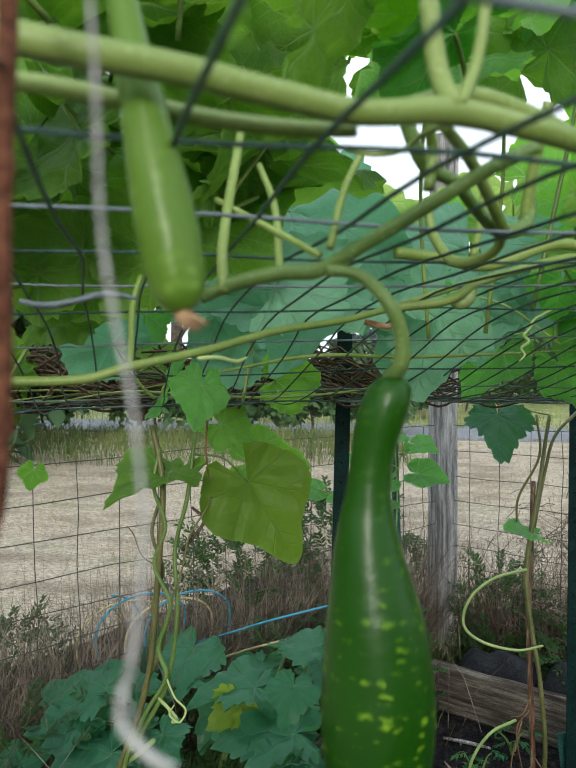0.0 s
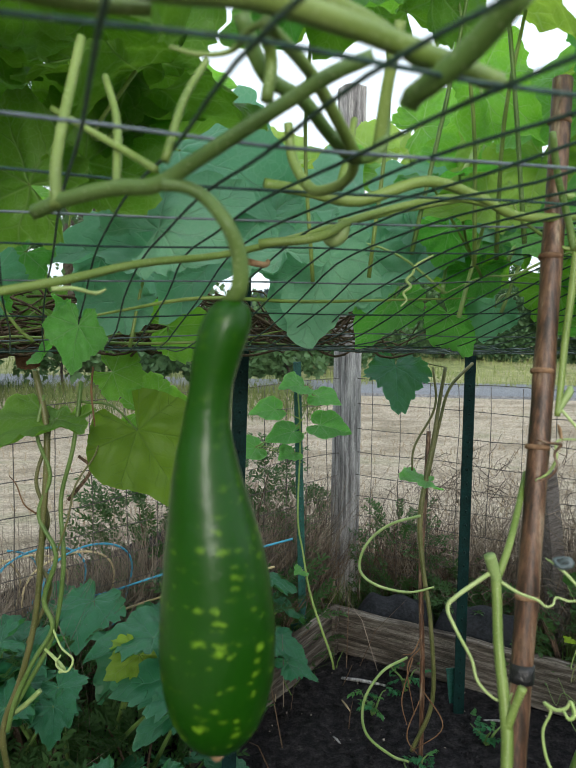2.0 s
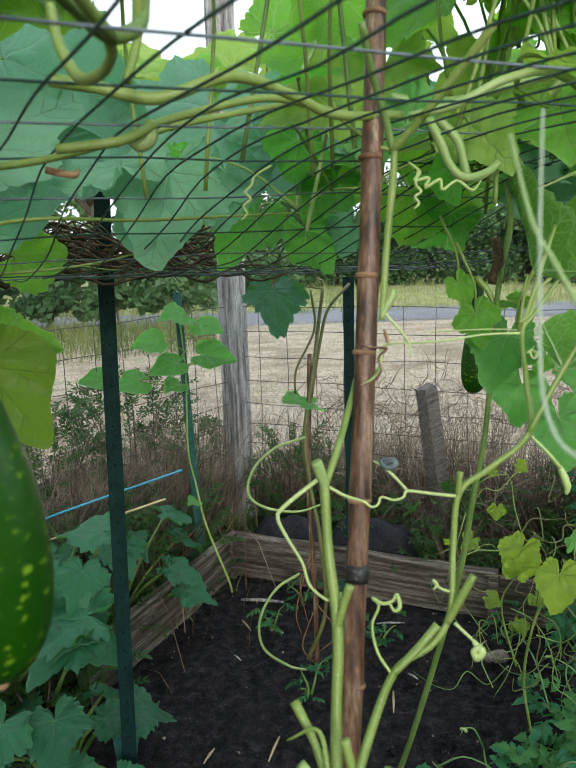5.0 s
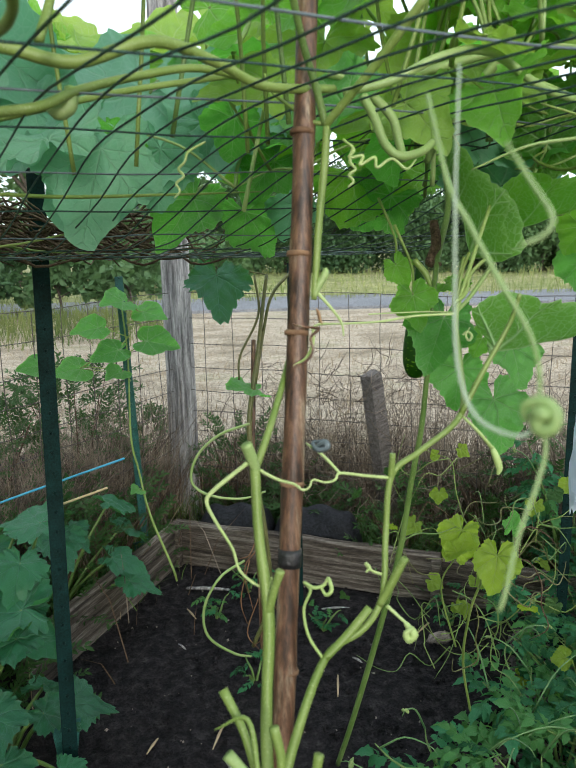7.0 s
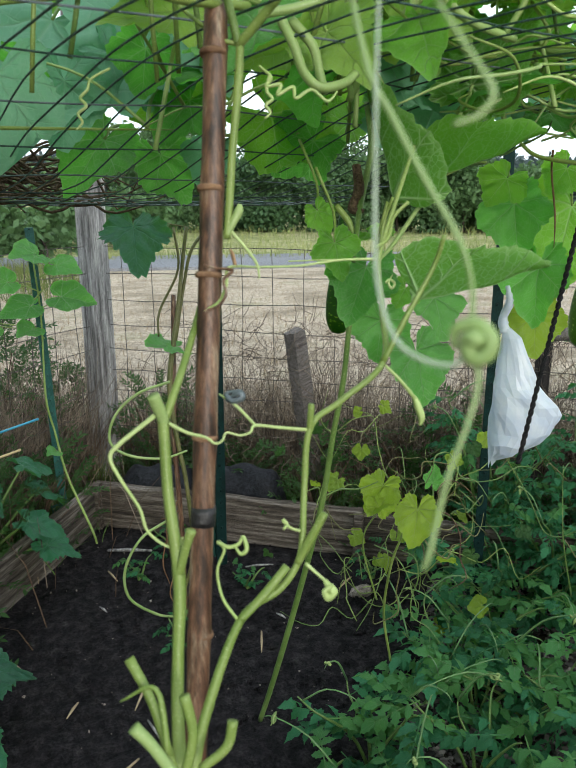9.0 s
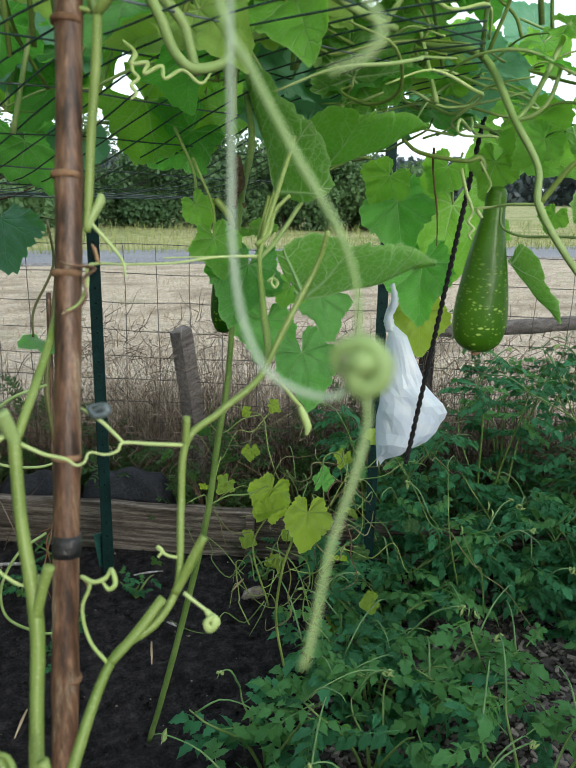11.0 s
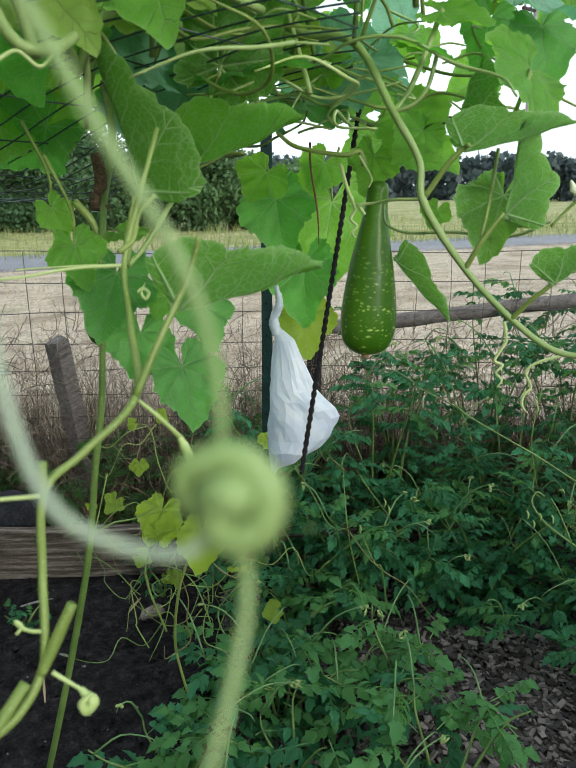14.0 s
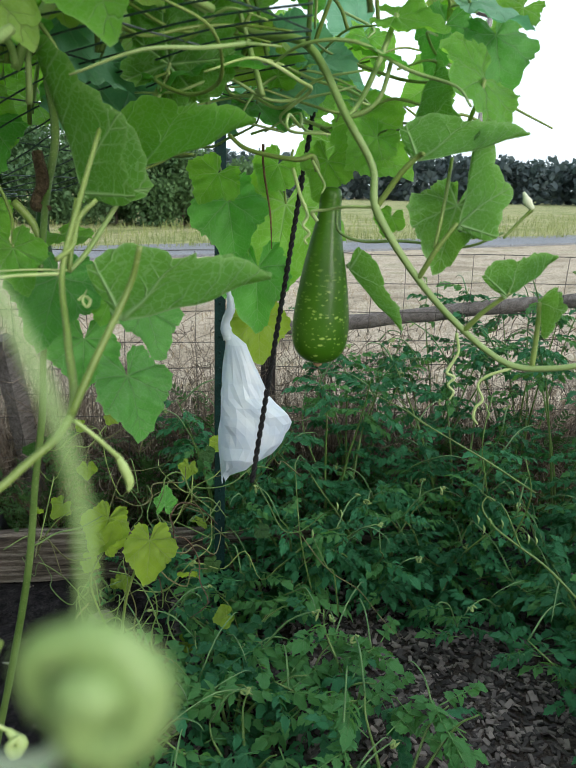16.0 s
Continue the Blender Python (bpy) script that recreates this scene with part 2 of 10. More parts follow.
M_CHIP = speckled("wood_chip", [(0.3, (0.03, 0.024, 0.022)), (0.7, (0.10, 0.08, 0.07))], 20, 0.9, fine=120)
M_STONE = speckled("pale_stone", [(0.3, (0.18, 0.15, 0.13)), (0.7, (0.34, 0.30, 0.27))], 30, 0.85, fine=160)


def bag_material():
    """Thin milky plastic film, slightly blue, that lets light through."""
    m, n, l, b = material("white_plastic_bag", (0.72, 0.80, 0.90), 0.32)
    col = ramp(n, l, noise_node(n, l, 30, 4), [(0.35, (0.68, 0.77, 0.89)), (0.65, (0.78, 0.85, 0.92))])
    l.new(col, b.inputs["Base Color"])
    bump(n, l, b, noise_node(n, l, 45, 3), 0.25, 0.004)
    tr = n.new("ShaderNodeBsdfTranslucent")
    l.new(col, tr.inputs["Color"])
    mx = n.new("ShaderNodeMixShader")
    mx.inputs[0].default_value = 0.3
    l.new(b.outputs[0], mx.inputs[1])
    l.new(tr.outputs[0], mx.inputs[2])
    l.new(mx.outputs[0], n["Material Output"].inputs["Surface"])
    return m


M_BAG = bag_material()
M_ROPE = speckled("black_rope", [(0.3, (0.008, 0.008, 0.009)), (0.7, (0.025, 0.025, 0.027))], 60, 0.6)
M_TWINE = speckled("pale_twine", [(0.3, (0.42, 0.41, 0.40)), (0.7, (0.65, 0.64, 0.62))], 90, 0.8, fine=500)
M_HOSE_B = speckled("blue_hose", [(0.3, (0.02, 0.22, 0.36)), (0.7, (0.04, 0.32, 0.48))], 20, 0.4)
M_HOSE_T = speckled("tan_hose", [(0.3, (0.45, 0.36, 0.20)), (0.7, (0.58, 0.48, 0.28))], 20, 0.5)
# distance haze is mixed into this blue-grey leaf colour
M_WOODS = leaf_material("hazed_far_wood_leaf", (0.048, 0.072, 0.080), (0.078, 0.110, 0.116), (0.12, 0.16, 0.15), (0.05, 0.09, 0.07), thin=0.3)
M_TREE = leaf_material("tree_leaf", (0.046, 0.112, 0.050), (0.115, 0.220, 0.090), (0.10, 0.16, 0.06), (0.09, 0.18, 0.04), thin=0.3)
M_BARK = speckled("bark", [(0.3, (0.05, 0.042, 0.035)), (0.7, (0.14, 0.12, 0.10))], 8, 0.9, fine=60)
M_STRAW = speckled("straw", [(0.3, (0.28, 0.21, 0.13)), (0.7, (0.48, 0.38, 0.25))], 4, 0.9)
M_GRASS = speckled("green_grass_blade", [(0.3, (0.05, 0.10, 0.03)), (0.7, (0.12, 0.19, 0.05))], 4, 0.8)
M_FLOWER = speckled("withered_flower", [(0.3, (0.20, 0.10, 0.05)), (0.7, (0.50, 0.34, 0.20))], 60, 0.8)
M_WHITISH = stem_material("whitish_tendril", (0.25, 0.38, 0.12), (0.38, 0.50, 0.23))
M_TWIG_RED = speckled("reddish_twig", [(0.3, (0.085, 0.030, 0.016)), (0.7, (0.21, 0.085, 0.048))], 60, 0.75, fine=260)
M_STRAND = stem_material("pale_blue_green_tendril", (0.36, 0.47, 0.32), (0.50, 0.59, 0.46))
M_PETAL = speckled("pale_petal", [(0.3, (0.62, 0.66, 0.46)), (0.7, (0.76, 0.78, 0.62))], 40, 0.6)


def gourd_material(name, dark, light, spot, spots):
    m, n, l, b = material(name, dark, 0.33)
    a = noise_node(n, l, 9, 4, 0.6, (1, 1, 0.5))
    col = ramp(n, l, a, [(0.3, dark), (0.75, light)])
    tc = n.new("ShaderNodeTexCoord")
    mp = n.new("ShaderNodeMapping")
    mp.inputs["Scale"].default_value = (1, 1, 1.9)
    l.new(tc.outputs["Object"], mp.inputs[0])
    v = n.new("ShaderNodeTexVoronoi")
    v.inputs["Scale"].default_value = spots
    v.inputs["Randomness"].default_value = 0.95
    warp = n.new("ShaderNodeTexNoise")
    warp.inputs["Scale"].default_value = 70
    l.new(tc.outputs["Object"], warp.inputs["Vector"])
    add = n.new("ShaderNodeVectorMath")
    add.operation = "MULTIPLY_ADD"
    add.inputs[1].default_value = (0.012, 0.012, 0.012)
    l.new(warp.outputs["Color"], add.inputs[0])
    l.new(mp.outputs[0], add.inputs[2])
    l.new(add.outputs[0], v.inputs["Vector"])
    wob = noise_node(n, l, 260, 4, 0.7)
    d = math_node(n, l, "ADD", v.outputs["Distance"], math_node(n, l, "MULTIPLY", math_node(n, l, "SUBTRACT", wob, 0.32), 0.85))
    pick = n.new("ShaderNodeSeparateColor")
    l.new(v.outputs["Color"], pick.inputs[0])
    size = math_node(n, l, "MULTIPLY_ADD", math_node(n, l, "POWER", pick.outputs[0], 1.1), 0.50, 0.20)
    mask = math_node(n, l, "SMOOTH_MAX", math_node(n, l, "MULTIPLY", math_node(n, l, "SUBTRACT", size, d), 2.6), 0.0, 0.15)
    mask = math_node(n, l, "MINIMUM", mask, 1.0)
    sep = n.new("ShaderNodeSeparateXYZ")
    l.new(tc.outputs["Generated"], sep.inputs[0])
    low = math_node(n, l, "SUBTRACT", 1.15, math_node(n, l, "MULTIPLY", sep.outputs[2], 1.5))
    low = math_node(n, l, "MINIMUM", math_node(n, l, "MAXIMUM", low, 0.10), 1.0)
    mask = math_node(n, l, "MULTIPLY", mask, low)
    col = mix_colour(n, l, mask, col, spot)
    fine = noise_node(n, l, 500, 3)
    col = mix_colour(n, l, math_node(n, l, "MULTIPLY", math_node(n, l, "GREATER_THAN", fine, 0.66), 0.25), col, light)
    l.new(col, b.inputs["Base Color"])
    b.inputs["Coat Weight"].default_value = 0.0
    b.inputs["Specular IOR Level"].default_value = 0.30
    b.inputs["Subsurface Weight"].default_value = 0.0
    bump(n, l, b, noise_node(n, l, 60, 4), 0.22, 0.004)
    return m


M_GOURD = gourd_material("gourd_skin", (0.005, 0.044, 0.0010), (0.014, 0.080, 0.0018), (0.19, 0.36, 0.018), 92)
M_GOURD_PALE = gourd_material("pale_gourd_skin", (0.023, 0.094, 0.004), (0.068, 0.185, 0.009), (0.42, 0.60, 0.14), 115)
M_GOURD_YOUNG = gourd_material("young_gourd_skin", (0.070, 0.155, 0.016), (0.125, 0.240, 0.026), (0.16, 0.30, 0.05), 90)


def chip_material():
    m, n, l, b = material("chip_pieces", (0.2, 0.16, 0.14), 0.9)
    geo = n.new("ShaderNodeNewGeometry")
    info = n.new("ShaderNodeObjectInfo")
    f = math_node(n, l, "FRACT", math_node(n, l, "ADD", geo.outputs["Random Per Island"], info.outputs["Random"]))
    col = ramp(n, l, f, [(0.0, (0.016, 0.014, 0.014)), (0.5, (0.062, 0.054, 0.052)), (1.0, (0.22, 0.19, 0.175))])
    grain = noise_node(n, l, 60, 4)
    l.new(mix_colour(n, l, 0.6, col, ramp(n, l, grain, [(0.3, (0.5, 0.5, 0.5)), (0.7, (1.2, 1.2, 1.2))]), "MULTIPLY"), b.inputs["Base Color"])
    return m


M_CHIP_B = chip_material()

# ---- tools for shapes ----
rng = random.Random(7)


def link_mesh(name, verts, faces, mat, parent=None, label="", smooth=True, uvs=None):
    me = bpy.data.meshes.new(name)
    me.from_pydata([tuple(v) for v in verts], [], faces)
    if uvs is not None:
        lay = me.uv_layers.new(name="UVMap")
        idx = np.empty(len(me.loops), dtype=np.int32)
        me.loops.foreach_get("vertex_index", idx)
        lay.data.foreach_set("uv", np.asarray(uvs, dtype=np.float32)[idx].ravel())
    if smooth:
        me.polygons.foreach_set("use_smooth", [True] * len(me.polygons))
    me.materials.append(mat)
    me.update()
    ob = new(name, me)
    if parent is not None:
        ob.parent = parent
    if label:
        ob["label"] = label
    return ob


def share(name, data, parent, m=None):
    """One more object on a mesh that another piece has already."""
    ob = new(name, data)
    ob.parent = parent
    if m is not None:
        ob.matrix_basis = m
    return ob


def thing(name, place, label, category, group="", kind=""):
    ob = new(name)
    ob.empty_display_size = 0.05
    ob.location = place
    return tagged(ob, label, category, group, kind)


def smooth_line(points, per=6):
    """Points on a smooth curve through the given ones."""
    p = np.array(points, dtype=float)
    if len(p) < 3:
        return np.array([p[0] + (p[-1] - p[0]) * k / per for k in range(per + 1)])
    e = np.vstack([2 * p[0] - p[1], p, 2 * p[-1] - p[-2]])
    out = []
    for i in range(1, len(e) - 2):
        a, b, c, d = e[i - 1], e[i], e[i + 1], e[i + 2]
        for k in range(per):
            t = k / per
            out.append(0.5 * (2 * b + (c - a) * t + (2 * a - 5 * b + 4 * c - d) * t * t + (3 * b - a - 3 * c + d) * t ** 3))
    out.append(p[-1])
    return np.array(out)


def tube_data(line, radii, sides=7, lumpy=0.0, ribs=0):
    """A tube along a line, closed at both ends."""
    p = np.asarray(line, dtype=float)
    n = len(p)
    r = np.interp(np.linspace(0, 1, n), np.linspace(0, 1, len(radii)), radii) if np.ndim(radii) else np.full(n, radii)
    tan = np.gradient(p, axis=0)
    tan /= np.linalg.norm(tan, axis=1)[:, None] + 1e-9
    ref = np.array([0.0, 0.0, 1.0]) if abs(tan[0][2]) < 0.9 else np.array([1.0, 0.0, 0.0])
    side = np.cross(tan[0], ref)
    side /= np.linalg.norm(side)
    verts, faces = [], []
    for i in range(n):
        side = side - tan[i] * side.dot(tan[i])
        side /= np.linalg.norm(side) + 1e-9
        up = np.cross(tan[i], side)
        for k in range(sides):
            a = 2 * math.pi * k / sides
            rr = r[i] * (1 + lumpy * rng.uniform(-1, 1)) * (1 + (0.10 * math.cos(ribs * a) if ribs else 0))
            verts.append(p[i] + rr * (math.cos(a) * side + math.sin(a) * up))
    for i in range(n - 1):
        for k in range(sides):
            a, b = i * sides + k, i * sides + (k + 1) % sides
            faces.append((a, b, b + sides, a + sides))
    faces.append(tuple(range(sides))[::-1])
    faces.append(tuple(range((n - 1) * sides, n * sides)))
    return verts, faces


def tube(name, points, radii, mat, parent=None, label="", sides=7, per=6, lumpy=0.0, ribs=0):
    v, f = tube_data(smooth_line(points, per), radii, sides, lumpy, ribs)
    return link_mesh(name, v, f, mat, parent, label)


def joined(pieces):
    verts, faces = [], []
    for v, f in pieces:
        o = len(verts)
        verts.extend(v)
        faces.extend(tuple(i + o for i in q) for q in f)
    return verts, faces


def box_data(size, bevel=0.004, at=(0, 0, 0)):
    """A box with chamfered edges, from its lowest face's middle."""
    x, y, z = size[0] / 2, size[1] / 2, size[2]
    b = min(bevel, x / 3, y / 3, z / 3)
    verts, faces = [], []
    for zz, k in ((0, b), (b, 0), (z - b, 0), (z, b)):
        for sx, sy in ((x - k, y - k - b), (x - k - b, y - k), (-x + k + b, y - k), (-x + k, y - k - b), (-x + k, -y + k + b), (-x + k + b, -y + k), (x - k - b, -y + k), (x - k, -y + k + b)):
            verts.append((sx + at[0], sy + at[1], zz + at[2]))
    for i in range(3):
        for k in range(8):
            a, c = i * 8 + k, i * 8 + (k + 1) % 8
            faces.append((a, c, c + 8, a + 8))
    faces.append(tuple(range(8))[::-1])
    faces.append(tuple(range(24, 32)))
    return verts, faces


def plank_data(length, deep, high, seed=0, cuts=14):
    """A weathered plank along x with an uneven top edge and split ends."""
    r = random.Random(seed)
    verts, faces = [], []
    for i in range(cuts + 1):
        x = -length / 2 + length * i / cuts
        w = deep / 2 * (1 + r.uniform(-0.06, 0.06))
        t = high * (1 + r.uniform(-0.02, 0.02))
        c = 0.006
        for y, z in ((-w + c, 0), (w - c, 0), (w, c), (w, t - c), (w - c, t), (-w + c, t), (-w, t - c), (-w, c)):
            verts.append((x + r.uniform(-0.003, 0.003), y, z))
    for i in range(cuts):
        for k in range(8):
            a, b = i * 8 + k, i * 8 + (k + 1) % 8
            faces.append((a, b, b + 8, a + 8))
    faces.append(tuple(range(8))[::-1])
    faces.append(tuple(range(cuts * 8, cuts * 8 + 8)))
    return verts, faces


def lathe_data(profile, sides=28, bend=None, lumpy=0.0, seed=1):
    """A body of revolution from (radius, height) pairs; bend moves the axis with the height."""
    r = random.Random(seed)
    ph = [r.uniform(0, 6.3) for _ in range(4)]
    verts, faces = [], []
    for rad, z in profile:
        ox, oy = bend(z) if bend else (0, 0)
        for k in range(sides):
            a = 2 * math.pi * k / sides
            q = rad * (1 + lumpy * (math.sin(2 * a + ph[0]) + 0.6 * math.sin(3 * a + ph[1] + 20 * z)))
            verts.append((ox + q * math.cos(a), oy + q * math.sin(a), z))
    for i in range(len(profile) - 1):
        for k in range(sides):
            a, b = i * sides + k, i * sides + (k + 1) % sides
            faces.append((a, b, b + sides, a + sides))
    faces.append(tuple(range(sides))[::-1])
    faces.append(tuple(range((len(profile) - 1) * sides, len(profile) * sides)))
    return verts, faces


def leaf_shape(seed, lobes=5, lobe_depth=0.10, teeth=0.024, ruffle=0.10, fold=0.25, droop=0.25, sinus=0.75, rings=10, segs=84, point=0.12, crest=0.0, cut=0.0, wrap=0.955):
    """Blade of radius about 1: the stalk joins at the origin, the tip lies towards +y. Returns verts, faces, uvs."""
    r = random.Random(seed)
    ph = [r.uniform(0, 6.3) for _ in range(6)]
    verts, uvs, faces = [(0, 0, 0)], [(0, 0)], []
    spread = math.pi * wrap
    for i in range(1, rings + 1):
        q = i / rings
        for k in range(segs + 1):
            th = -spread + 2 * spread * k / segs
            u = abs(th) / math.pi
            big = 0.70 + 0.20 * math.cos(th) + point * math.exp(-(th / 0.25) ** 2)
            big += lobe_depth * math.cos(lobes * th) * (0.9 - 0.4 * u)
            big *= 1 - sinus * max(0.0, (u - 0.72) / 0.28) ** 2
            k_cut = max(0.0, min(1.0, (u - 0.55) / 0.14))
            big *= 1 - cut * k_cut * k_cut * (3 - 2 * k_cut)
            big += teeth * math.sin(23 * th + ph[0]) + teeth * 0.7 * math.sin(41 * th + ph[1])
            big *= 1 + 0.05 * math.sin(2 * th + ph[2])
            x, y = q * big * math.sin(th), q * big * math.cos(th)
            ux, uy = x, y
            z = abs(x) * math.sin(math.atan(fold)) - droop * (x * x + y * y) * 0.7
            x *= math.cos(math.atan(fold))
            z += ruffle * q * q * q * (math.sin(3 * th + ph[4]) + 0.6 * math.sin(7 * th + ph[5]) + 0.25 * math.sin(17 * th + ph[3])) * 0.85 + 0.035 * math.sin(4 * x * 3 + ph[1]) * math.sin(4 * y * 3 + ph[2])
            z -= 0.026 * math.cos(2 * math.pi * th / 0.84) * q * (1.15 - q)
            z += 0.05 * max(0.0, (q - 0.85) / 0.15) ** 2
            z += crest * math.sin(6.5 * uy + ph[3]) * (0.3 + abs(uy)) + crest * 0.5 * math.sin(13 * uy + ph[0])
            verts.append((x, y, z))
            uvs.append((ux, uy))
    w = segs + 1
    for k in range(segs):
        faces.append((0, 1 + k, 2 + k))
    for i in range(rings - 1):
        for k in range(segs):
            a = 1 + i * w + k
            faces.append((a, a + w, a + w + 1, a + 1))
    return verts, faces, uvs


def small_leaf_data(length, width, bend=0.2, serr=0.0, steps=4):
    """A narrow pointed leaflet towards +y."""
    verts, uvs, faces = [], [], []
    for i in range(steps + 1):
        t = i / steps
        w = width * math.sin(math.pi * min(0.999, t ** 0.8)) * (1 + serr * (i % 2)) + 0.0006
        z = -bend * length * t * t
        for s in (-1, 0, 1):
            verts.append((s * w / 2, t * length, z + abs(s) * w * 0.18))
            uvs.append((s * w / 2 / length, t))
    for i in range(steps):
        for k in range(2):
            a = i * 3 + k
            faces.append((a, a + 1, a + 4, a + 3))
    return verts, faces, uvs


def moved(data, m):
    v = [m @ Vector(p) for p in data[0]]
    return (v, data[1], data[2]) if len(data) > 2 else (v, data[1])


def joined_uv(pieces):
    verts, faces, uvs = [], [], []
    for v, f, u in pieces:
        o = len(verts)
        verts.extend(v)
        faces.extend(tuple(i + o for i in q) for q in f)
        uvs.extend(u)
    return verts, faces, uvs


def aim(place, tip, normal, size, wide=1.0):
    """Pose of a blade: its tip points along tip, its upper face along normal."""
    y = Vector(tip).normalized()
    z = Vector(normal)
    z = (z - y * z.dot(y)).normalized()
    x = y.cross(z)
    m = Matrix((x, y, z)).transposed().to_4x4()
    return Matrix.Translation(place) @ m @ Matrix.Diagonal((size * wide, size, size * wide, 1))

# ---- setting: soil, field, road, meadow ----
U = Vector((0.84, -0.54, 0))   # along the bed's far board and the fence
V = Vector((0.54, 0.84, 0))    # away from the walk, across the bed


def ground_height(x, y):
    inside = max(0.0, min(1.0, (3.2 - (x * V.x + y * V.y)) * 4))
    return (0.012 * noise.noise((x * 3, y * 3, 0)) + 0.02 * noise.noise((x * 0.9, y * 0.9, 4))) * inside


def ground_sheet():
    edges = sorted(set([-500, -200, -80, -40, -20, -10, -6] + [round(-3 + 0.12 * i, 2) for i in range(0, 67)] + [7, 10, 20, 40, 80, 200, 500]))
    n = len(edges)
    verts = [(x, y + 1, ground_height(x, y + 1) - 0.055) for y in edges for x in edges]
    faces = [(j * n + i, j * n + i + 1, (j + 1) * n + i + 1, (j + 1) * n + i) for j in range(n - 1) for i in range(n - 1)]
    return tagged(link_mesh("ground", verts, faces, M_FIELD), "mown field of dry straw-coloured grass", "ground", kind="structure")


ground = ground_sheet()


def patch(name, centre, half_u, half_v, mat, label, height=0.0, res=0.08, rough=0.015, edge=0.06):
    """A patch of ground laid along the bed, with an uneven outline and relief."""
    nu, nv = int(2 * half_u / res), int(2 * half_v / res)
    verts, faces = [], []
    for j in range(nv + 1):
        for i in range(nu + 1):
            u, v = -half_u + 2 * half_u * i / nu, -half_v + 2 * half_v * j / nv
            if i in (0, nu) or j in (0, nv):
                u += rng.uniform(-edge, edge)
                v += rng.uniform(-edge, edge)
            p = Vector(centre) + U * u + V * v
            rim = 0.0 if i in (0, nu) or j in (0, nv) else 1.0
            z = height + rim * rough * (noise.noise((p.x * 5, p.y * 5, 2)) + 0.6 * noise.noise((p.x * 17, p.y * 17, 5)) + 0.35 * noise.noise((p.x * 40, p.y * 40, 8))) - (1 - rim) * 0.05
            verts.append((p.x, p.y, z))
    w = nu + 1
    for j in range(nv):
        for i in range(nu):
            a = j * w + i
            faces.append((a, a + 1, a + w + 1, a + w))
    return tagged(link_mesh(name, verts, faces, mat), label, name.replace("_", " "), kind="structure")


CORNER = Vector((0.44, 3.32, 0))
soil = patch("soil", (0.55, 1.75, 0), 1.75, 1.30, M_SOIL, "dark damp crumbly garden soil in the raised bed", 0.0, 0.035, 0.02)
outer_soil = patch("path_soil", (1.9, 0.9, 0), 4.6, 2.75, M_SOIL, "dark earth round the raised bed", -0.018, 0.1, 0.012)
R_DIR = Vector((0.991, -0.133, 0))
R_NRM = Vector((0.133, 0.991, 0))


def strip(name, centre, half_l, half_w, mat, label, height, category):
    a = [Vector(centre) + R_DIR * s * half_l + R_NRM * w * half_w for s, w in ((-1, -1), (1, -1), (1, 1), (-1, 1))]
    top = [(p.x, p.y, height) for p in a]
    low = [(p.x, p.y, height - 0.06) for p in a]
    f = [(0, 1, 2, 3), (7, 6, 5, 4), (0, 4, 5, 1), (1, 5, 6, 2), (2, 6, 7, 3), (3, 7, 4, 0)]
    return tagged(link_mesh(name, top + low, f, mat, smooth=False), label, category, kind="structure")


road = strip("road", (12, 14.7, 0), 160, 1.35, M_ROAD, "pale grey asphalt lane crossing the field", 0.004, "road")
meadow = strip("meadow", (12, 46.5, 0), 200, 30.2, M_MEADOW, "yellow-green meadow of tall grass beyond the lane", 0.0, "meadow")

# ---- raised bed boards ----
def bed_board(a, b, high, seed, label):
    a, b = Vector(a), Vector(b)
    d = b - a
    t = thing("bed_board", (a + b) / 2, label, "garden board", "boards of the raised bed")
    v, f = plank_data(d.length, 0.045, high, seed, max(6, int(d.length / 0.12)))
    o = link_mesh("plank", v, f, M_BOARD, t, smooth=False)
    o.rotation_euler = (0, 0, math.atan2(d.y, d.x))
    return t


far_end = CORNER + U * 2.6
b1 = bed_board(CORNER, CORNER + U * 1.25, 0.215, 3, "weathered brown timber board edging the raised bed")
b2 = bed_board(CORNER + U * 1.26, far_end, 0.20, 4, "weathered brown timber board edging the raised bed")
b3 = bed_board(CORNER - V * 0.03, CORNER - V * 1.1, 0.21, 5, "weathered brown timber side board of the raised bed")
b4 = bed_board(CORNER + U * -0.1 + V * 0.25, CORNER - U * 0.95 + V * 0.05, 0.10, 6, "old dark timber board lying behind the bed")
for k, (s, h) in enumerate(((0.02, 0.225), (1.24, 0.205), (2.5, 0.19))):
    p = CORNER + U * s - V * 0.045
    t = thing("bed_stake", p, "short square wooden stake nailed inside the bed", "stake", "stakes of the raised bed")
    v, f = box_data((0.04, 0.04, h), 0.004)
    o = link_mesh("stake_body", v, f, M_BOARD, t, smooth=False)
    o.rotation_euler = (0, 0, math.atan2(U.y, U.x))

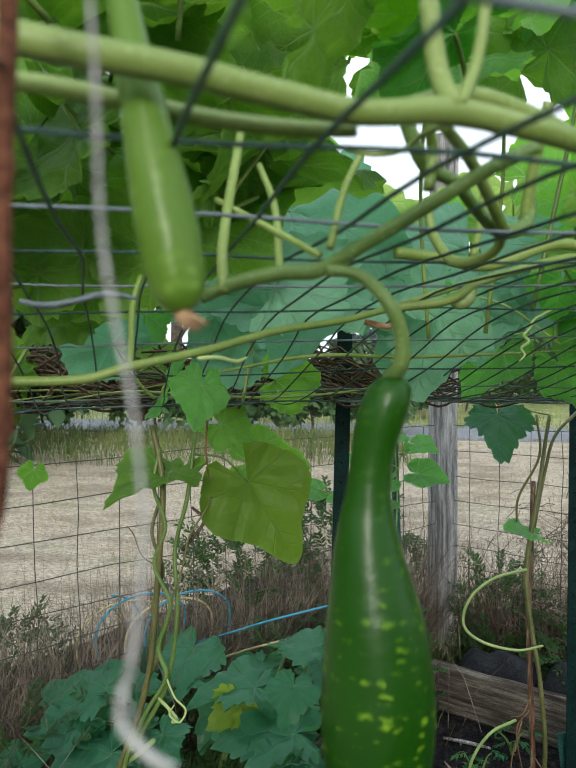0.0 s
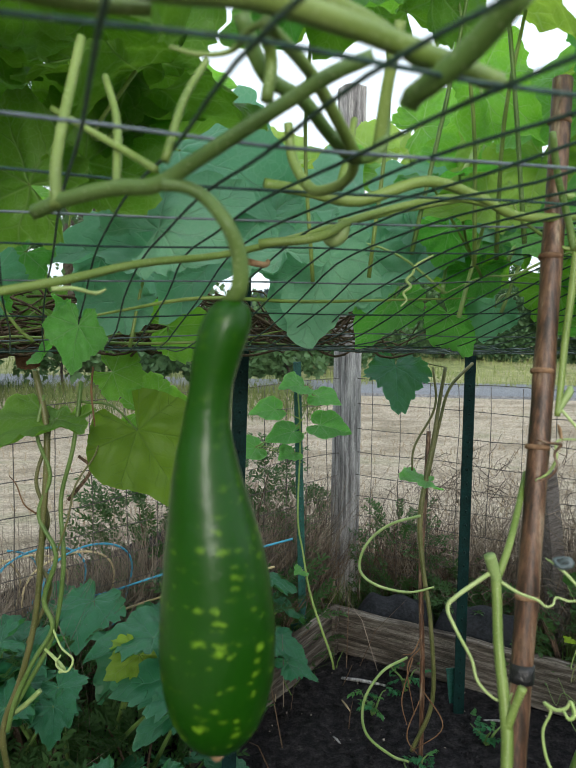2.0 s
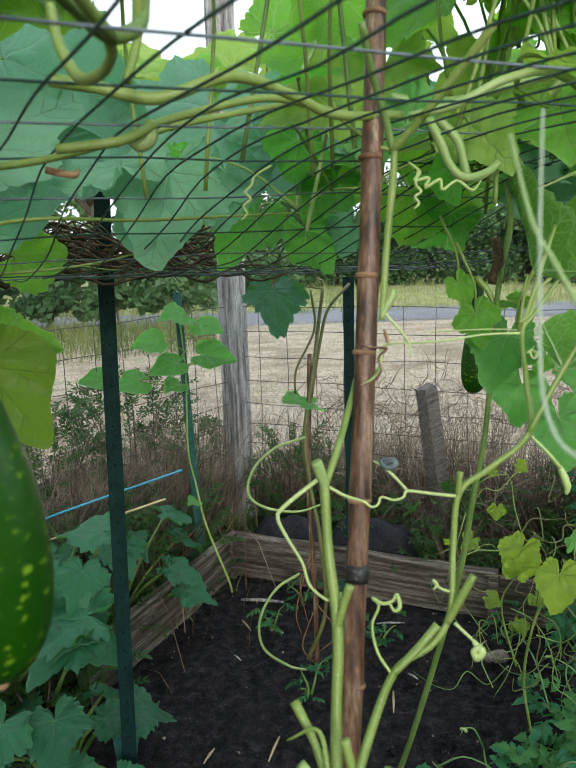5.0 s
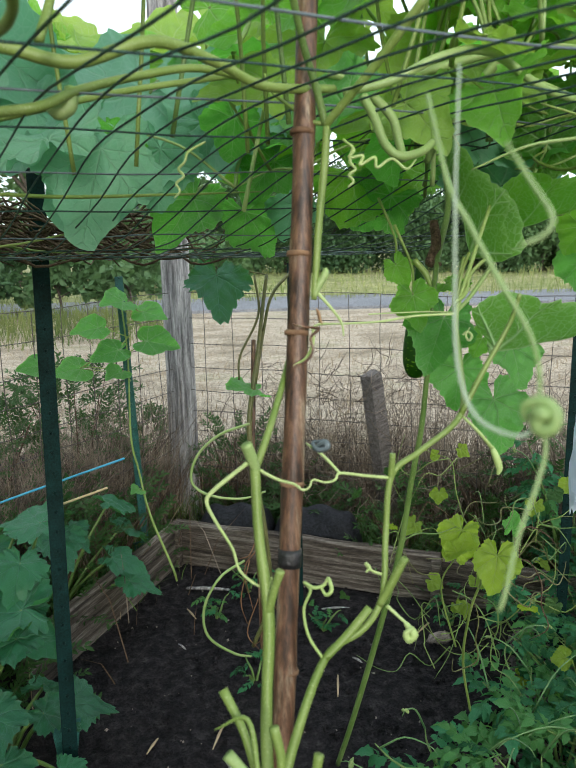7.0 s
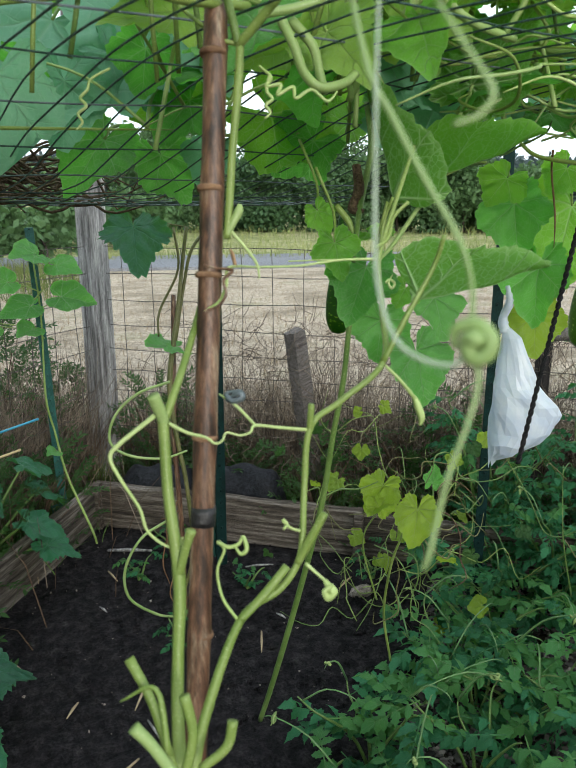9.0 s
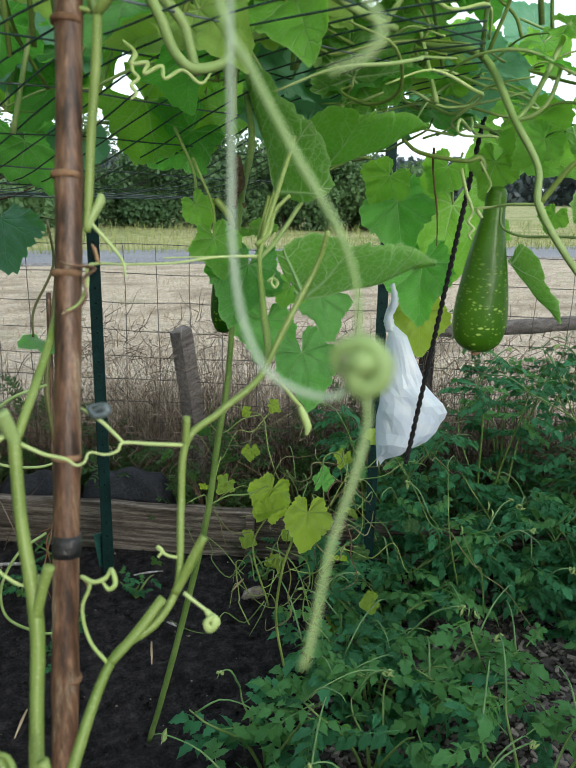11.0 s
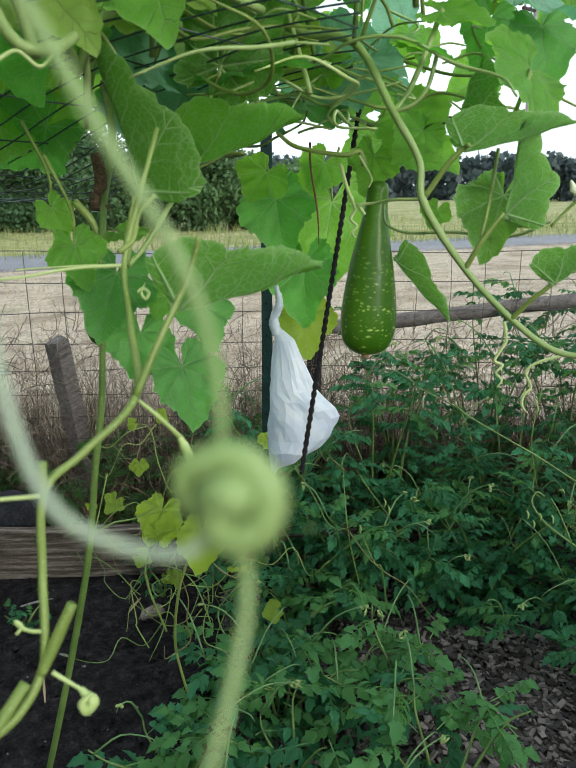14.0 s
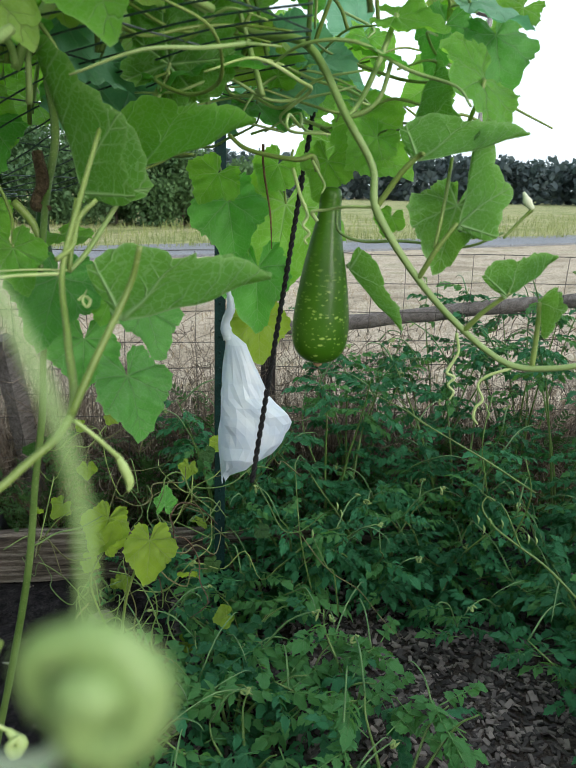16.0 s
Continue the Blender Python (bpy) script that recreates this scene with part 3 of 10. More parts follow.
# ---- posts ----
def t_post(place, high, mat, label, lean=(0, 0), turn=0.0, wide=0.036, plate_at=0.02):
    """Studded steel T-post: face, web and a row of studs."""
    t = thing("t_post", place, label, "metal post", "posts of the trellis")
    t.rotation_euler = (lean[0], lean[1], turn)
    v, f = box_data((wide, 0.005, high + 0.15), 0.0015, (0, -0.0025, -0.15))
    link_mesh("face", v, f, mat, t, smooth=False)
    v, f = box_data((0.006, 0.032, high + 0.14), 0.0015, (0, 0.0165, -0.15))
    link_mesh("web", v, f, mat, t, smooth=False)
    v, f = lathe_data([(0.0045, 0), (0.004, 0.006), (0.002, 0.007)], 8)
    stud = None
    for i in range(int(high / 0.055)):
        m = Matrix.Translation((0, -0.005, 0.06 + i * 0.055)) @ Matrix.Rotation(radians(90), 4, "X")
        if stud is None:
            stud = link_mesh("stud", v, f, mat, t)
            stud.matrix_basis = m
        else:
            share("stud", stud.data, t, m)
    v, f = box_data((0.085, 0.004, 0.15), 0.0015)
    plate = link_mesh("anchor_plate", [(x * (1 if z > 0.05 else 0.55), y, z) for x, y, z in v], f, M_TPOST_TEAL, t, "spade-shaped steel anchor plate", smooth=False)
    plate.location = (0, 0.034, plate_at)
    return t


post_a = t_post((0.018, 1.96, 0), 1.72, M_TPOST, "dark green studded steel T-post holding the trellis mesh", (0, 0.027), 0.3, 0.042)
post_c = t_post((0.90, 2.77, 0), 1.44, M_TPOST, "dark green studded steel T-post inside the raised bed", (0.0, 0.0), 0.2, 0.046)
post_d = t_post((1.72, 2.13, 0), 1.75, M_TPOST, "dark green studded steel T-post behind the hanging leaves", (0, 0), -0.5)
thin_post = t_post((0.290, 3.2, 0), 1.385, M_TPOST_TEAL, "slim teal-green steel garden post with a bean vine", (0, -0.036), 0.4)


def wooden_post(place, size, high, mat, label, lean=(0, 0), turn=0.0, seed=1):
    t = thing("fence_post", place, label, "fence post", "posts of the field fence")
    t.rotation_euler = (lean[0], lean[1], turn)
    r = random.Random(seed)
    verts, faces = [], []
    rings = 16
    for i in range(rings + 1):
        z = -0.3 + (high + 0.3) * i / rings
        for k in range(12):
            a = 2 * math.pi * (k + 0.5) / 12
            q = 1 / max(abs(math.cos(a)), abs(math.sin(a))) ** 0.8
            q *= size / 2 * (1 + r.uniform(-0.03, 0.03)) * (1 - 0.05 * i / rings)
            verts.append((q * math.cos(a), q * math.sin(a), z + (r.uniform(-0.012, 0.004) if i == rings else 0)))
    for i in range(rings):
        for k in range(12):
            a, b = i * 12 + k, i * 12 + (k + 1) % 12
            faces.append((a, b, b + 12, a + 12))
    faces.append(tuple(range(rings * 12, rings * 12 + 12)))
    link_mesh("shaft", verts, faces, mat, t, smooth=False)
    return t


WP = Vector((0.53, 3.80, 0))
white_post = wooden_post(WP, 0.118, 2.75, M_OLDWOOD, "tall grey weathered wooden fence post with peeling grain", (0, 0), 0.5, 2)
lean_post = wooden_post((1.54, 3.32, 0), 0.082, 0.92, M_RAIL, "grey-brown short wooden fence post leaning sideways", (0.05, -0.22), 0.4, 3)


def rail(a, b, thick, mat, label, seed):
    a, b = Vector(a), Vector(b)
    t = thing("fence_rail", (a + b) / 2, label, "fence rail", "rails of the field fence")
    r = random.Random(seed)
    pts = [(a - (a + b) / 2) * (1 - s) + (b - (a + b) / 2) * s + Vector((0, 0, r.uniform(-0.012, 0.012))) for s in (0, 0.25, 0.5, 0.75, 1)]
    tube("rail_body", pts, [thick * 0.9, thick, thick * 1.05, thick, thick * 0.9], mat, t, sides=8, per=5, lumpy=0.1)
    return t


# ---- wire fence along the field ----
def wire_fence(a, b, high, label, seed):
    """Woven field wire: line wires closer together near the ground, stays every six inches."""
    a, b = Vector(a), Vector(b)
    d = b - a
    t = thing("wire_fence", a, label, "wire fence", "wire fences")
    r = random.Random(seed)
    n = max(4, int(d.length / 0.25))
    levels = [0.04, 0.11, 0.18, 0.26, 0.34, 0.43, 0.53, 0.64, 0.75, 0.87, 1.0, 1.13, 1.26]
    for h in levels:
        if h > high:
            break
        pts = [d * (i / n) + Vector((r.uniform(-0.008, 0.008), r.uniform(-0.008, 0.008), h + r.uniform(-0.007, 0.007))) for i in range(n + 1)]
        tube("line_wire", pts, 0.0019, M_WIRE_RUST, t, sides=4, per=2)
    for i in range(int(d.length / 0.153) + 1):
        p = d * (i * 0.153 / d.length)
        pts = [p + Vector((r.uniform(-0.006, 0.006), r.uniform(-0.006, 0.006), high * k / 7)) for k in range(8)]
        tube("stay_wire", pts, 0.0018, M_WIRE_RUST, t, sides=4, per=2)
    return t


fence_right = wire_fence(WP, WP + U * 5.2, 1.26, "rusty woven wire field fence with square cells", 5)
fence_left = wire_fence(WP, WP - Vector((0.70, 0.71, 0)) * 3.2, 1.26, "rusty woven wire field fence running from the post", 6)

# ---- trellis roof of welded wire ----
P = Vector((-0.327, 0.945, 0))
Q = Vector((0.945, 0.327, 0))


def roof(q, p):
    """Height of the sagging mesh at its own coordinates."""
    z = 1.695 - 0.195 / (1 + math.exp(-(p - 1.0) / 0.14)) - 0.06 * max(0.0, 0.25 - p)
    z -= 0.07 * max(0.0, -q - 0.1) * min(1.0, max(0.0, p)) + 0.008 * math.sin(3.1 * q + 2.2 * p)
    return z


def on_roof(q, p, up=0.0):
    w = Q * q + P * p
    return Vector((w.x, w.y, roof(q, p) + up))


trellis = thing("trellis_mesh", (0, 0, 0), "dark green coated welded wire mesh stretched overhead as a trellis roof", "wire mesh")
Q0, Q1, P0, P1 = -1.30, 1.54, 0.09, 1.95
k = 0
q = Q0
while q <= Q1 + 1e-6:
    n = 13
    first = max(P0, 0.32 + (q - 0.86) / 1.72)
    pts = [on_roof(q + rng.uniform(-0.004, 0.004), first + (P1 - first) * i / n, rng.uniform(-0.004, 0.004)) for i in range(n + 1)]
    tube("long_wire", pts, 0.00125, M_WIRE, trellis, sides=5, per=3)
    q += 0.0508
p = P0
while p <= P1 + 1e-6:
    n = 24
    last = min(Q1, 0.86 + 1.72 * max(0.0, p - 0.32))
    pts = [on_roof(Q0 + (last - Q0) * i / n, p + rng.uniform(-0.005, 0.005), 0.0026 + rng.uniform(-0.003, 0.003)) for i in range(n + 1)]
    tube("cross_wire", pts, 0.00125, M_WIRE_GREY if k % 2 == 0 else M_WIRE, trellis, sides=5, per=2)
    p += 0.135
    k += 1

# ---- bamboo cane ----
def cane(name, low, high, radius, nodes, label, mat=M_BAMBOO):
    low, high = Vector(low), Vector(high)
    t = thing(name, low, label, "bamboo cane")
    d = high - low
    n = 60
    cuts = [i / n for i in range(n + 1)]
    r = []
    for c in cuts:
        near = min(abs(c - s) for s in nodes)
        r.append(radius * (1 - 0.06 * c) * (1 + 0.09 * math.exp(-(near / 0.006) ** 2)))
    line = [d * c + Vector((0.0025 * math.sin(9 * c), 0.002 * math.cos(7 * c), 0)) for c in cuts]
    v, f = tube_data(line, r, 16)
    link_mesh("cane_body", v, f, mat, t)
    for s in nodes:
        c = d * s
        v, f = tube_data([c - d.normalized() * 0.0025, c, c + d.normalized() * 0.0025], [radius * 1.04, radius * 1.12, radius * 1.03], 16)
        link_mesh("node_ring", v, f, M_BAMBOO_RING, t, "pale raised bamboo joint")
    return t, d


CANE_LOW, CANE_HIGH = Vector((0.28, 0.462, 0.0)), Vector((0.4475, 0.79, 1.84))
bamboo, cane_d = cane("bamboo_cane", CANE_LOW, CANE_HIGH, 0.0112, [0.1, 0.21, 0.32, 0.43, 0.525, 0.616, 0.715, 0.794, 0.835, 0.898, 0.975], "reddish brown bamboo cane with pale joints standing in the bed")
bc = CANE_LOW + cane_d * 0.676
v, f = tube_data([cane_d.normalized() * s for s in (-0.009, -0.003, 0.003, 0.009)], [0.0116, 0.0119, 0.0119, 0.0116], 16)
o = link_mesh("tape_band", v, f, M_TAPE, bamboo, "strip of black tape")
o.location = cane_d * 0.676

# ---- gourds ----
def gourd(place, profile, mat, label, bend=None, seed=1, turn=0.0, tilt=(0, 0)):
    """A hanging fruit; its origin is at the top of the neck."""
    t = thing("gourd", place, label, "gourd", "gourds on the vine")
    t.rotation_euler = (tilt[0], tilt[1], turn)
    line = smooth_line([(r, z, 0) for r, z in profile], 6)
    v, f = lathe_data([(max(0.0005, q[0]), q[1]) for q in line], 36, bend, 0.012, seed)
    link_mesh("fruit", v, f, mat, t)
    return t


G1 = Vector((0.1160, 0.425, 1.599))
gourd_big = gourd(G1, [(0.0005, 0.0), (0.0075, -0.0012), (0.0122, -0.006), (0.0144, -0.014), (0.0147, -0.022), (0.0138, -0.034), (0.0128, -0.046), (0.0129, -0.058), (0.0144, -0.074), (0.0185, -0.094), (0.0246, -0.122), (0.0300, -0.150), (0.0334, -0.180), (0.0344, -0.206), (0.0322, -0.230), (0.0262, -0.250), (0.016, -0.264), (0.005, -0.270), (0.0005, -0.2705)],
                  M_GOURD, "large dark green bottle gourd with pale flecks hanging from the vine", lambda z: (0.0075 * math.exp(-((z - 0.0) / 0.028) ** 2) - 0.0065 * math.exp(-((z + 0.085) / 0.05) ** 2), 0.0), 2, 0.0, (0.0, 0.0))
v, f = lathe_data([(0.003, 0.0), (0.005, -0.004), (0.002, -0.008)], 10)
o = link_mesh("blossom_scar", v, f, M_FLOWER, gourd_big, "small brown blossom scar")
o.location = (0, 0, -0.2685)
G2 = Vector((1.047, 0.924, 1.539))
gourd_two = gourd(G2, [(0.0005, 0.0), (0.010, -0.002), (0.0142, -0.010), (0.0150, -0.030), (0.0180, -0.052), (0.0235, -0.080), (0.0300, -0.112), (0.0352, -0.145), (0.0388, -0.178), (0.0385, -0.203), (0.0335, -0.222), (0.022, -0.234), (0.008, -0.239), (0.0005, -0.2395)],
                  M_GOURD_PALE, "plump mid-green gourd with small pale flecks hanging over the tomato plants", lambda z: (0.004 * math.exp(-(z / 0.05) ** 2), 0.0), 4, 0.0, (0.02, 0.02))
v, f = lathe_data([(0.004, 0.002), (0.007, -0.001), (0.006, -0.005), (0.002, -0.007)], 9, lumpy=0.2)
o = link_mesh("blossom_scar", v, f, M_FLOWER, gourd_two, "withered brown blossom end")
o.location = (0, 0, -0.238)
G3 = Vector((0.0195, 0.250, 1.748))
gourd_small = gourd(G3, [(0.0005, 0.0), (0.0050, -0.001), (0.0058, -0.015), (0.0070, -0.035), (0.0088, -0.055), (0.0104, -0.075), (0.0112, -0.092), (0.0110, -0.106), (0.0092, -0.117), (0.005, -0.1225), (0.0005, -0.124)],
                    M_GOURD_YOUNG, "young light green gourd with a withered flower hanging through the mesh", None, 6, 0.0, (0.0, -0.19))
GFAR = Vector((1.032, 1.854, 1.473))
gourd_far = gourd(GFAR, [(0.0005, 0.0), (0.010, -0.003), (0.014, -0.03), (0.017, -0.07), (0.024, -0.13), (0.032, -0.19), (0.036, -0.24), (0.033, -0.28), (0.020, -0.31), (0.0005, -0.318)],
                  M_GOURD, "dark green gourd half hidden behind lobed leaves", None, 8, 0.0, (0.0, 0.03))
bits = []
for i in range(7):
    a = i * 0.9
    bits.append(tube_data(smooth_line([(0, 0, 0), (0.0022 * math.cos(a), 0.0022 * math.sin(a), -0.003), (0.0045 * math.cos(a + 0.5) + 0.004, 0.0045 * math.sin(a + 0.5), -0.0075 - 0.001 * (i % 3))], 3), [0.0016, 0.0014, 0.0005], 5))
v, f = joined(bits)
o = link_mesh("withered_flower", v, f, M_FLOWER, gourd_small, "dry brown withered flower")
o.location = (0, 0, -0.122)

# ---- gourd vines ----
BLADES = [leaf_shape(40 + i, lobes=5, lobe_depth=0.07 + 0.03 * (i % 3), ruffle=0.08 + 0.03 * (i % 2), fold=(0.1, 0.22, 0.05, 0.3)[i % 4], droop=(0.2, 0.35, 0.1, 0.3)[i % 4], sinus=0.5, wrap=(0.90, 0.93, 0.88, 0.92)[i % 4]) for i in range(8)]
BLADES += [leaf_shape(60, lobe_depth=0.03, fold=4.0, droop=0.05, ruffle=0.06, crest=0.025, teeth=0.018, sinus=0.4, point=0.22, cut=0.85), leaf_shape(61, lobe_depth=0.035, fold=2.6, droop=0.08, ruffle=0.08, crest=0.04, teeth=0.02, sinus=0.4, point=0.22, cut=0.85), leaf_shape(62, lobe_depth=0.05, fold=1.2, droop=0.1, ruffle=0.09, crest=0.03, teeth=0.022, point=0.18)]
BLADES += [leaf_shape(70 + i, lobes=5, lobe_depth=0.10, teeth=0.045, point=0.24, ruffle=0.10, fold=(0.15, 0.3, 0.05)[i], droop=(0.3, 0.5, 0.2)[i]) for i in range(3)]
BLADES += [leaf_shape(80 + i, lobe_depth=0.0, teeth=0.004, ruffle=0.05, fold=(0.35, 0.2)[i], droop=0.35, sinus=0.55, point=0.30) for i in range(2)]
BLADES += [leaf_shape(90, lobe_depth=0.05, teeth=0.006, ruffle=0.07, fold=0.3, droop=0.3, sinus=0.2, point=0.32, wrap=0.86)]
canopy = thing("gourd_vine", (0, 0, 0), "sprawling gourd vine with broad leaves covering the trellis mesh", "gourd vine", "gourd vines")
LEAF_DATA = {}


def leaf(parent, place, tip, normal, size, kind, mat, wide=1.0, name="leaf"):
    """A leaf at the end of its stalk; leaves of one kind and material share their blade."""
    key = (kind, mat.name)
    m = aim(place, tip, normal, size, wide)
    if key not in LEAF_DATA:
        v, f, u = BLADES[kind]
        o = link_mesh(name, v, f, mat, parent, uvs=u)
        rim = o.data.attributes.new("rim", "FLOAT", "POINT")
        rim.data.foreach_set("value", [0.0] * (len(v) - 85) + [1.0] * 85)
        LEAF_DATA[key] = o.data
    else:
        o = share(name, LEAF_DATA[key], parent)
    o.matrix_basis = m
    return o


def stalk(parent, a, b, sag=0.02, r=0.0035, mat=None, name="leaf_stalk"):
    a, b = Vector(a), Vector(b)
    mid = (a + b) / 2 + Vector((rng.uniform(-sag, sag), rng.uniform(-sag, sag), rng.uniform(-sag, sag)))
    return tube(name, [a, mid, b], [r * 1.15, r, r * 0.8], mat or M_STEM, parent, sides=6, per=4)


def in_gap(c, tip=(0, 0, 0), size=0.0):
    """Whether a blade lies in the opening of the foliage towards the sky, or round the young gourd."""
    mid = Vector(c) + Vector(tip) * (0.4 * size)
    for eye in (Vector((0.106, 0.0, 1.61)), Vector((0.193, 0.022, 1.577))):
        v = mid - eye
        flat = math.hypot(v.x, v.y)
        slack = math.degrees(0.55 * size / max(flat, 0.2))
        side, rise = math.degrees(math.atan2(v.x, v.y)), math.degrees(math.atan2(v.z, flat))
        low = 8.5 if flat < 1.4 else 13.3
        if flat > 0.45 and -5 - slack < side < 9 + 0.6 * slack and low - slack < rise < 18.5 + 0.3 * slack:
            return True
    w = mid - Vector((0.10, 0.0, 1.61))
    return w.length < 0.75 and -26 < math.degrees(math.atan2(w.x, w.y)) < -8


n_leaf = 0
tries = 0
spots = []
while n_leaf < 92 and tries < 9000:
    tries += 1
    q, p = rng.uniform(-1.3, 1.55), rng.uniform(0.2, 2.0)
    lift = rng.uniform(0.06, 0.24) + 0.30 * rng.random() ** 1.5 * min(1.0, p / 1.1)
    base = on_roof(q, p)
    c = base + Vector((rng.uniform(-0.08, 0.08), rng.uniform(-0.08, 0.08), lift))
    if any((c - s).length < 0.085 for s in spots):
        continue
    if p > 0.9 and q > 0.3 and lift < 0.36 or p < 0.6 and lift < 0.2 or p > 0.85 and (lift < 0.26 or rng.random() < 0.35):
        continue
    if c.z - 1.6 > 0.72 * math.hypot(c.x - 0.15, c.y - 0.05) - 0.03:
        continue
    if c.x > 0.5 and (c - Vector((0.36, 0.2, 1.53))).length < 0.95:
        continue
    a = rng.uniform(0, 6.3)
    tilt = rng.uniform(0.2, 1.3)
    nrm = Vector((math.cos(a) * tilt, math.sin(a) * tilt - 0.35, 1))
    b = rng.uniform(0, 6.3)
    tip = Vector((math.cos(b), math.sin(b), rng.uniform(-0.7, 0.1)))
    if in_gap(c, tip, 0.14):
        continue
    spots.append(c)
    young = lift > 0.34 or rng.random() < 0.2 or q > 0.25 and p < 1.1
    root = c + Vector((rng.uniform(-0.05, 0.05), rng.uniform(0.05, 0.10), -min(lift, rng.uniform(-0.02, 0.05))))
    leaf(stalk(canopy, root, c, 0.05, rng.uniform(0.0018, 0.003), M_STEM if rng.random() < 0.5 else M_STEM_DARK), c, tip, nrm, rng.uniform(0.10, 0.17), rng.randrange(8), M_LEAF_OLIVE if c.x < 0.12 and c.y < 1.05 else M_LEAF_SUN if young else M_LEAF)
    n_leaf += 1
# far row of leaves, mostly in the colour with sunlight painted in
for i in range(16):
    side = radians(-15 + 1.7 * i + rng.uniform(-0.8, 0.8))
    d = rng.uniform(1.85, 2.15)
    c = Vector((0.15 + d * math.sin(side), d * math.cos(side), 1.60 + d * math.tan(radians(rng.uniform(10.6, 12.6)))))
    w = stalk(canopy, c + Vector((rng.uniform(-0.05, 0.05), 0.08, -0.22)), c, 0.02, 0.003)
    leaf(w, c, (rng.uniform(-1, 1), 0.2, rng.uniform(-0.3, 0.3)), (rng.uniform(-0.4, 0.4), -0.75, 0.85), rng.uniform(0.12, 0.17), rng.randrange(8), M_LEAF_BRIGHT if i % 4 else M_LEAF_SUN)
edge_canopy = thing("gourd_vine", (0, 0, 0), "gourd vine crowding the trellis edges with overlapping leaves", "gourd vine", "gourd vines")
for i in range(36):
    q, p = (rng.uniform(-1.25, -0.2) if i % 3 else rng.uniform(-0.2, 0.5)), rng.uniform(1.0, 1.95)
    c = on_roof(q, p, rng.uniform(0.03, 0.2))
    b = rng.uniform(0, 6.3)
    if in_gap(c, (math.cos(b), 0.4 * math.sin(b), 0.1), 0.12):
        continue
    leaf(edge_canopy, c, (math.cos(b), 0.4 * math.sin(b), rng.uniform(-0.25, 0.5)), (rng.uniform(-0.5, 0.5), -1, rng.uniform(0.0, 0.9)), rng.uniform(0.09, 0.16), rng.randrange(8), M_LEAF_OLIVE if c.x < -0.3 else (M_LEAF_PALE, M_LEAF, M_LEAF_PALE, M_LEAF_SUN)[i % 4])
    stalk(edge_canopy, on_roof(q + rng.uniform(-0.1, 0.1), p, 0.0), c, 0.02, 0.003)
for i in range(40):
    q, p = rng.uniform(-0.2, 1.2), rng.uniform(0.4, 0.95)
    lift = rng.uniform(0.22, 0.5)
    c = on_roof(q, p, lift)
    b = rng.uniform(0, 6.3)
    if in_gap(c, (math.cos(b), math.sin(b), -0.2), 0.11):
        continue
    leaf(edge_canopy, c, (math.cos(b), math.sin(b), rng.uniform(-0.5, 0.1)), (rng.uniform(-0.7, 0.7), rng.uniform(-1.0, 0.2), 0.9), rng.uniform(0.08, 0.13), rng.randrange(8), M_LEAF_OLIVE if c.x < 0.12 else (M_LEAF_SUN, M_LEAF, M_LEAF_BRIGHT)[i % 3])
    stalk(edge_canopy, c + Vector((0.03, 0.10, -0.03)) if c.x < 0.2 else on_roof(q + rng.uniform(-0.1, 0.1), p + rng.uniform(-0.1, 0.1), 0.0), c, 0.03, 0.0028, M_STEM if i % 3 else M_STEM_DARK)
for i in range(26):
    c = Vector((rng.uniform(0.42, 1.0), rng.uniform(0.95, 1.55), rng.uniform(1.76, 2.04)))
    b = rng.uniform(0, 6.3)
    if in_gap(c, (math.cos(b), 0.4 * math.sin(b), -0.2), 0.10):
        continue
    w = stalk(edge_canopy, c + Vector((rng.uniform(-0.08, 0.08), rng.uniform(-0.08, 0.02), -rng.uniform(0.10, 0.20))), c, 0.02, 0.0034, M_STEM_PALE)
    leaf(w, c, (math.cos(b), 0.4 * math.sin(b), rng.uniform(-0.6, 0.2)), (rng.uniform(-0.6, 0.6), -0.8, rng.uniform(0.1, 0.9)), rng.uniform(0.08, 0.13), rng.randrange(8), M_LEAF_BRIGHT if i % 2 else M_LEAF_SUN)
rng = random.Random(19)
knots = []
for i in range(34):
    x, y, z = rng.gauss(1.0, 0.12), rng.gauss(1.05, 0.12), rng.uniform(1.60, 1.76)
    pts = []
    a = rng.uniform(0, 6.3)
    for j in range(6):
        pts.append((x, y, z))
        knots.append(Vector((x, y, z)))
        x += 0.06 * math.cos(a)
        y += 0.06 * math.sin(a)
        z += rng.uniform(-0.03, 0.035)
        a += rng.uniform(-0.9, 0.9)
    tube("runner", pts, [0.0014, 0.0024, 0.0022, 0.0012], (M_STEM_PALE, M_STEM, M_TENDRIL)[i % 3], edge_canopy, sides=6, per=5)
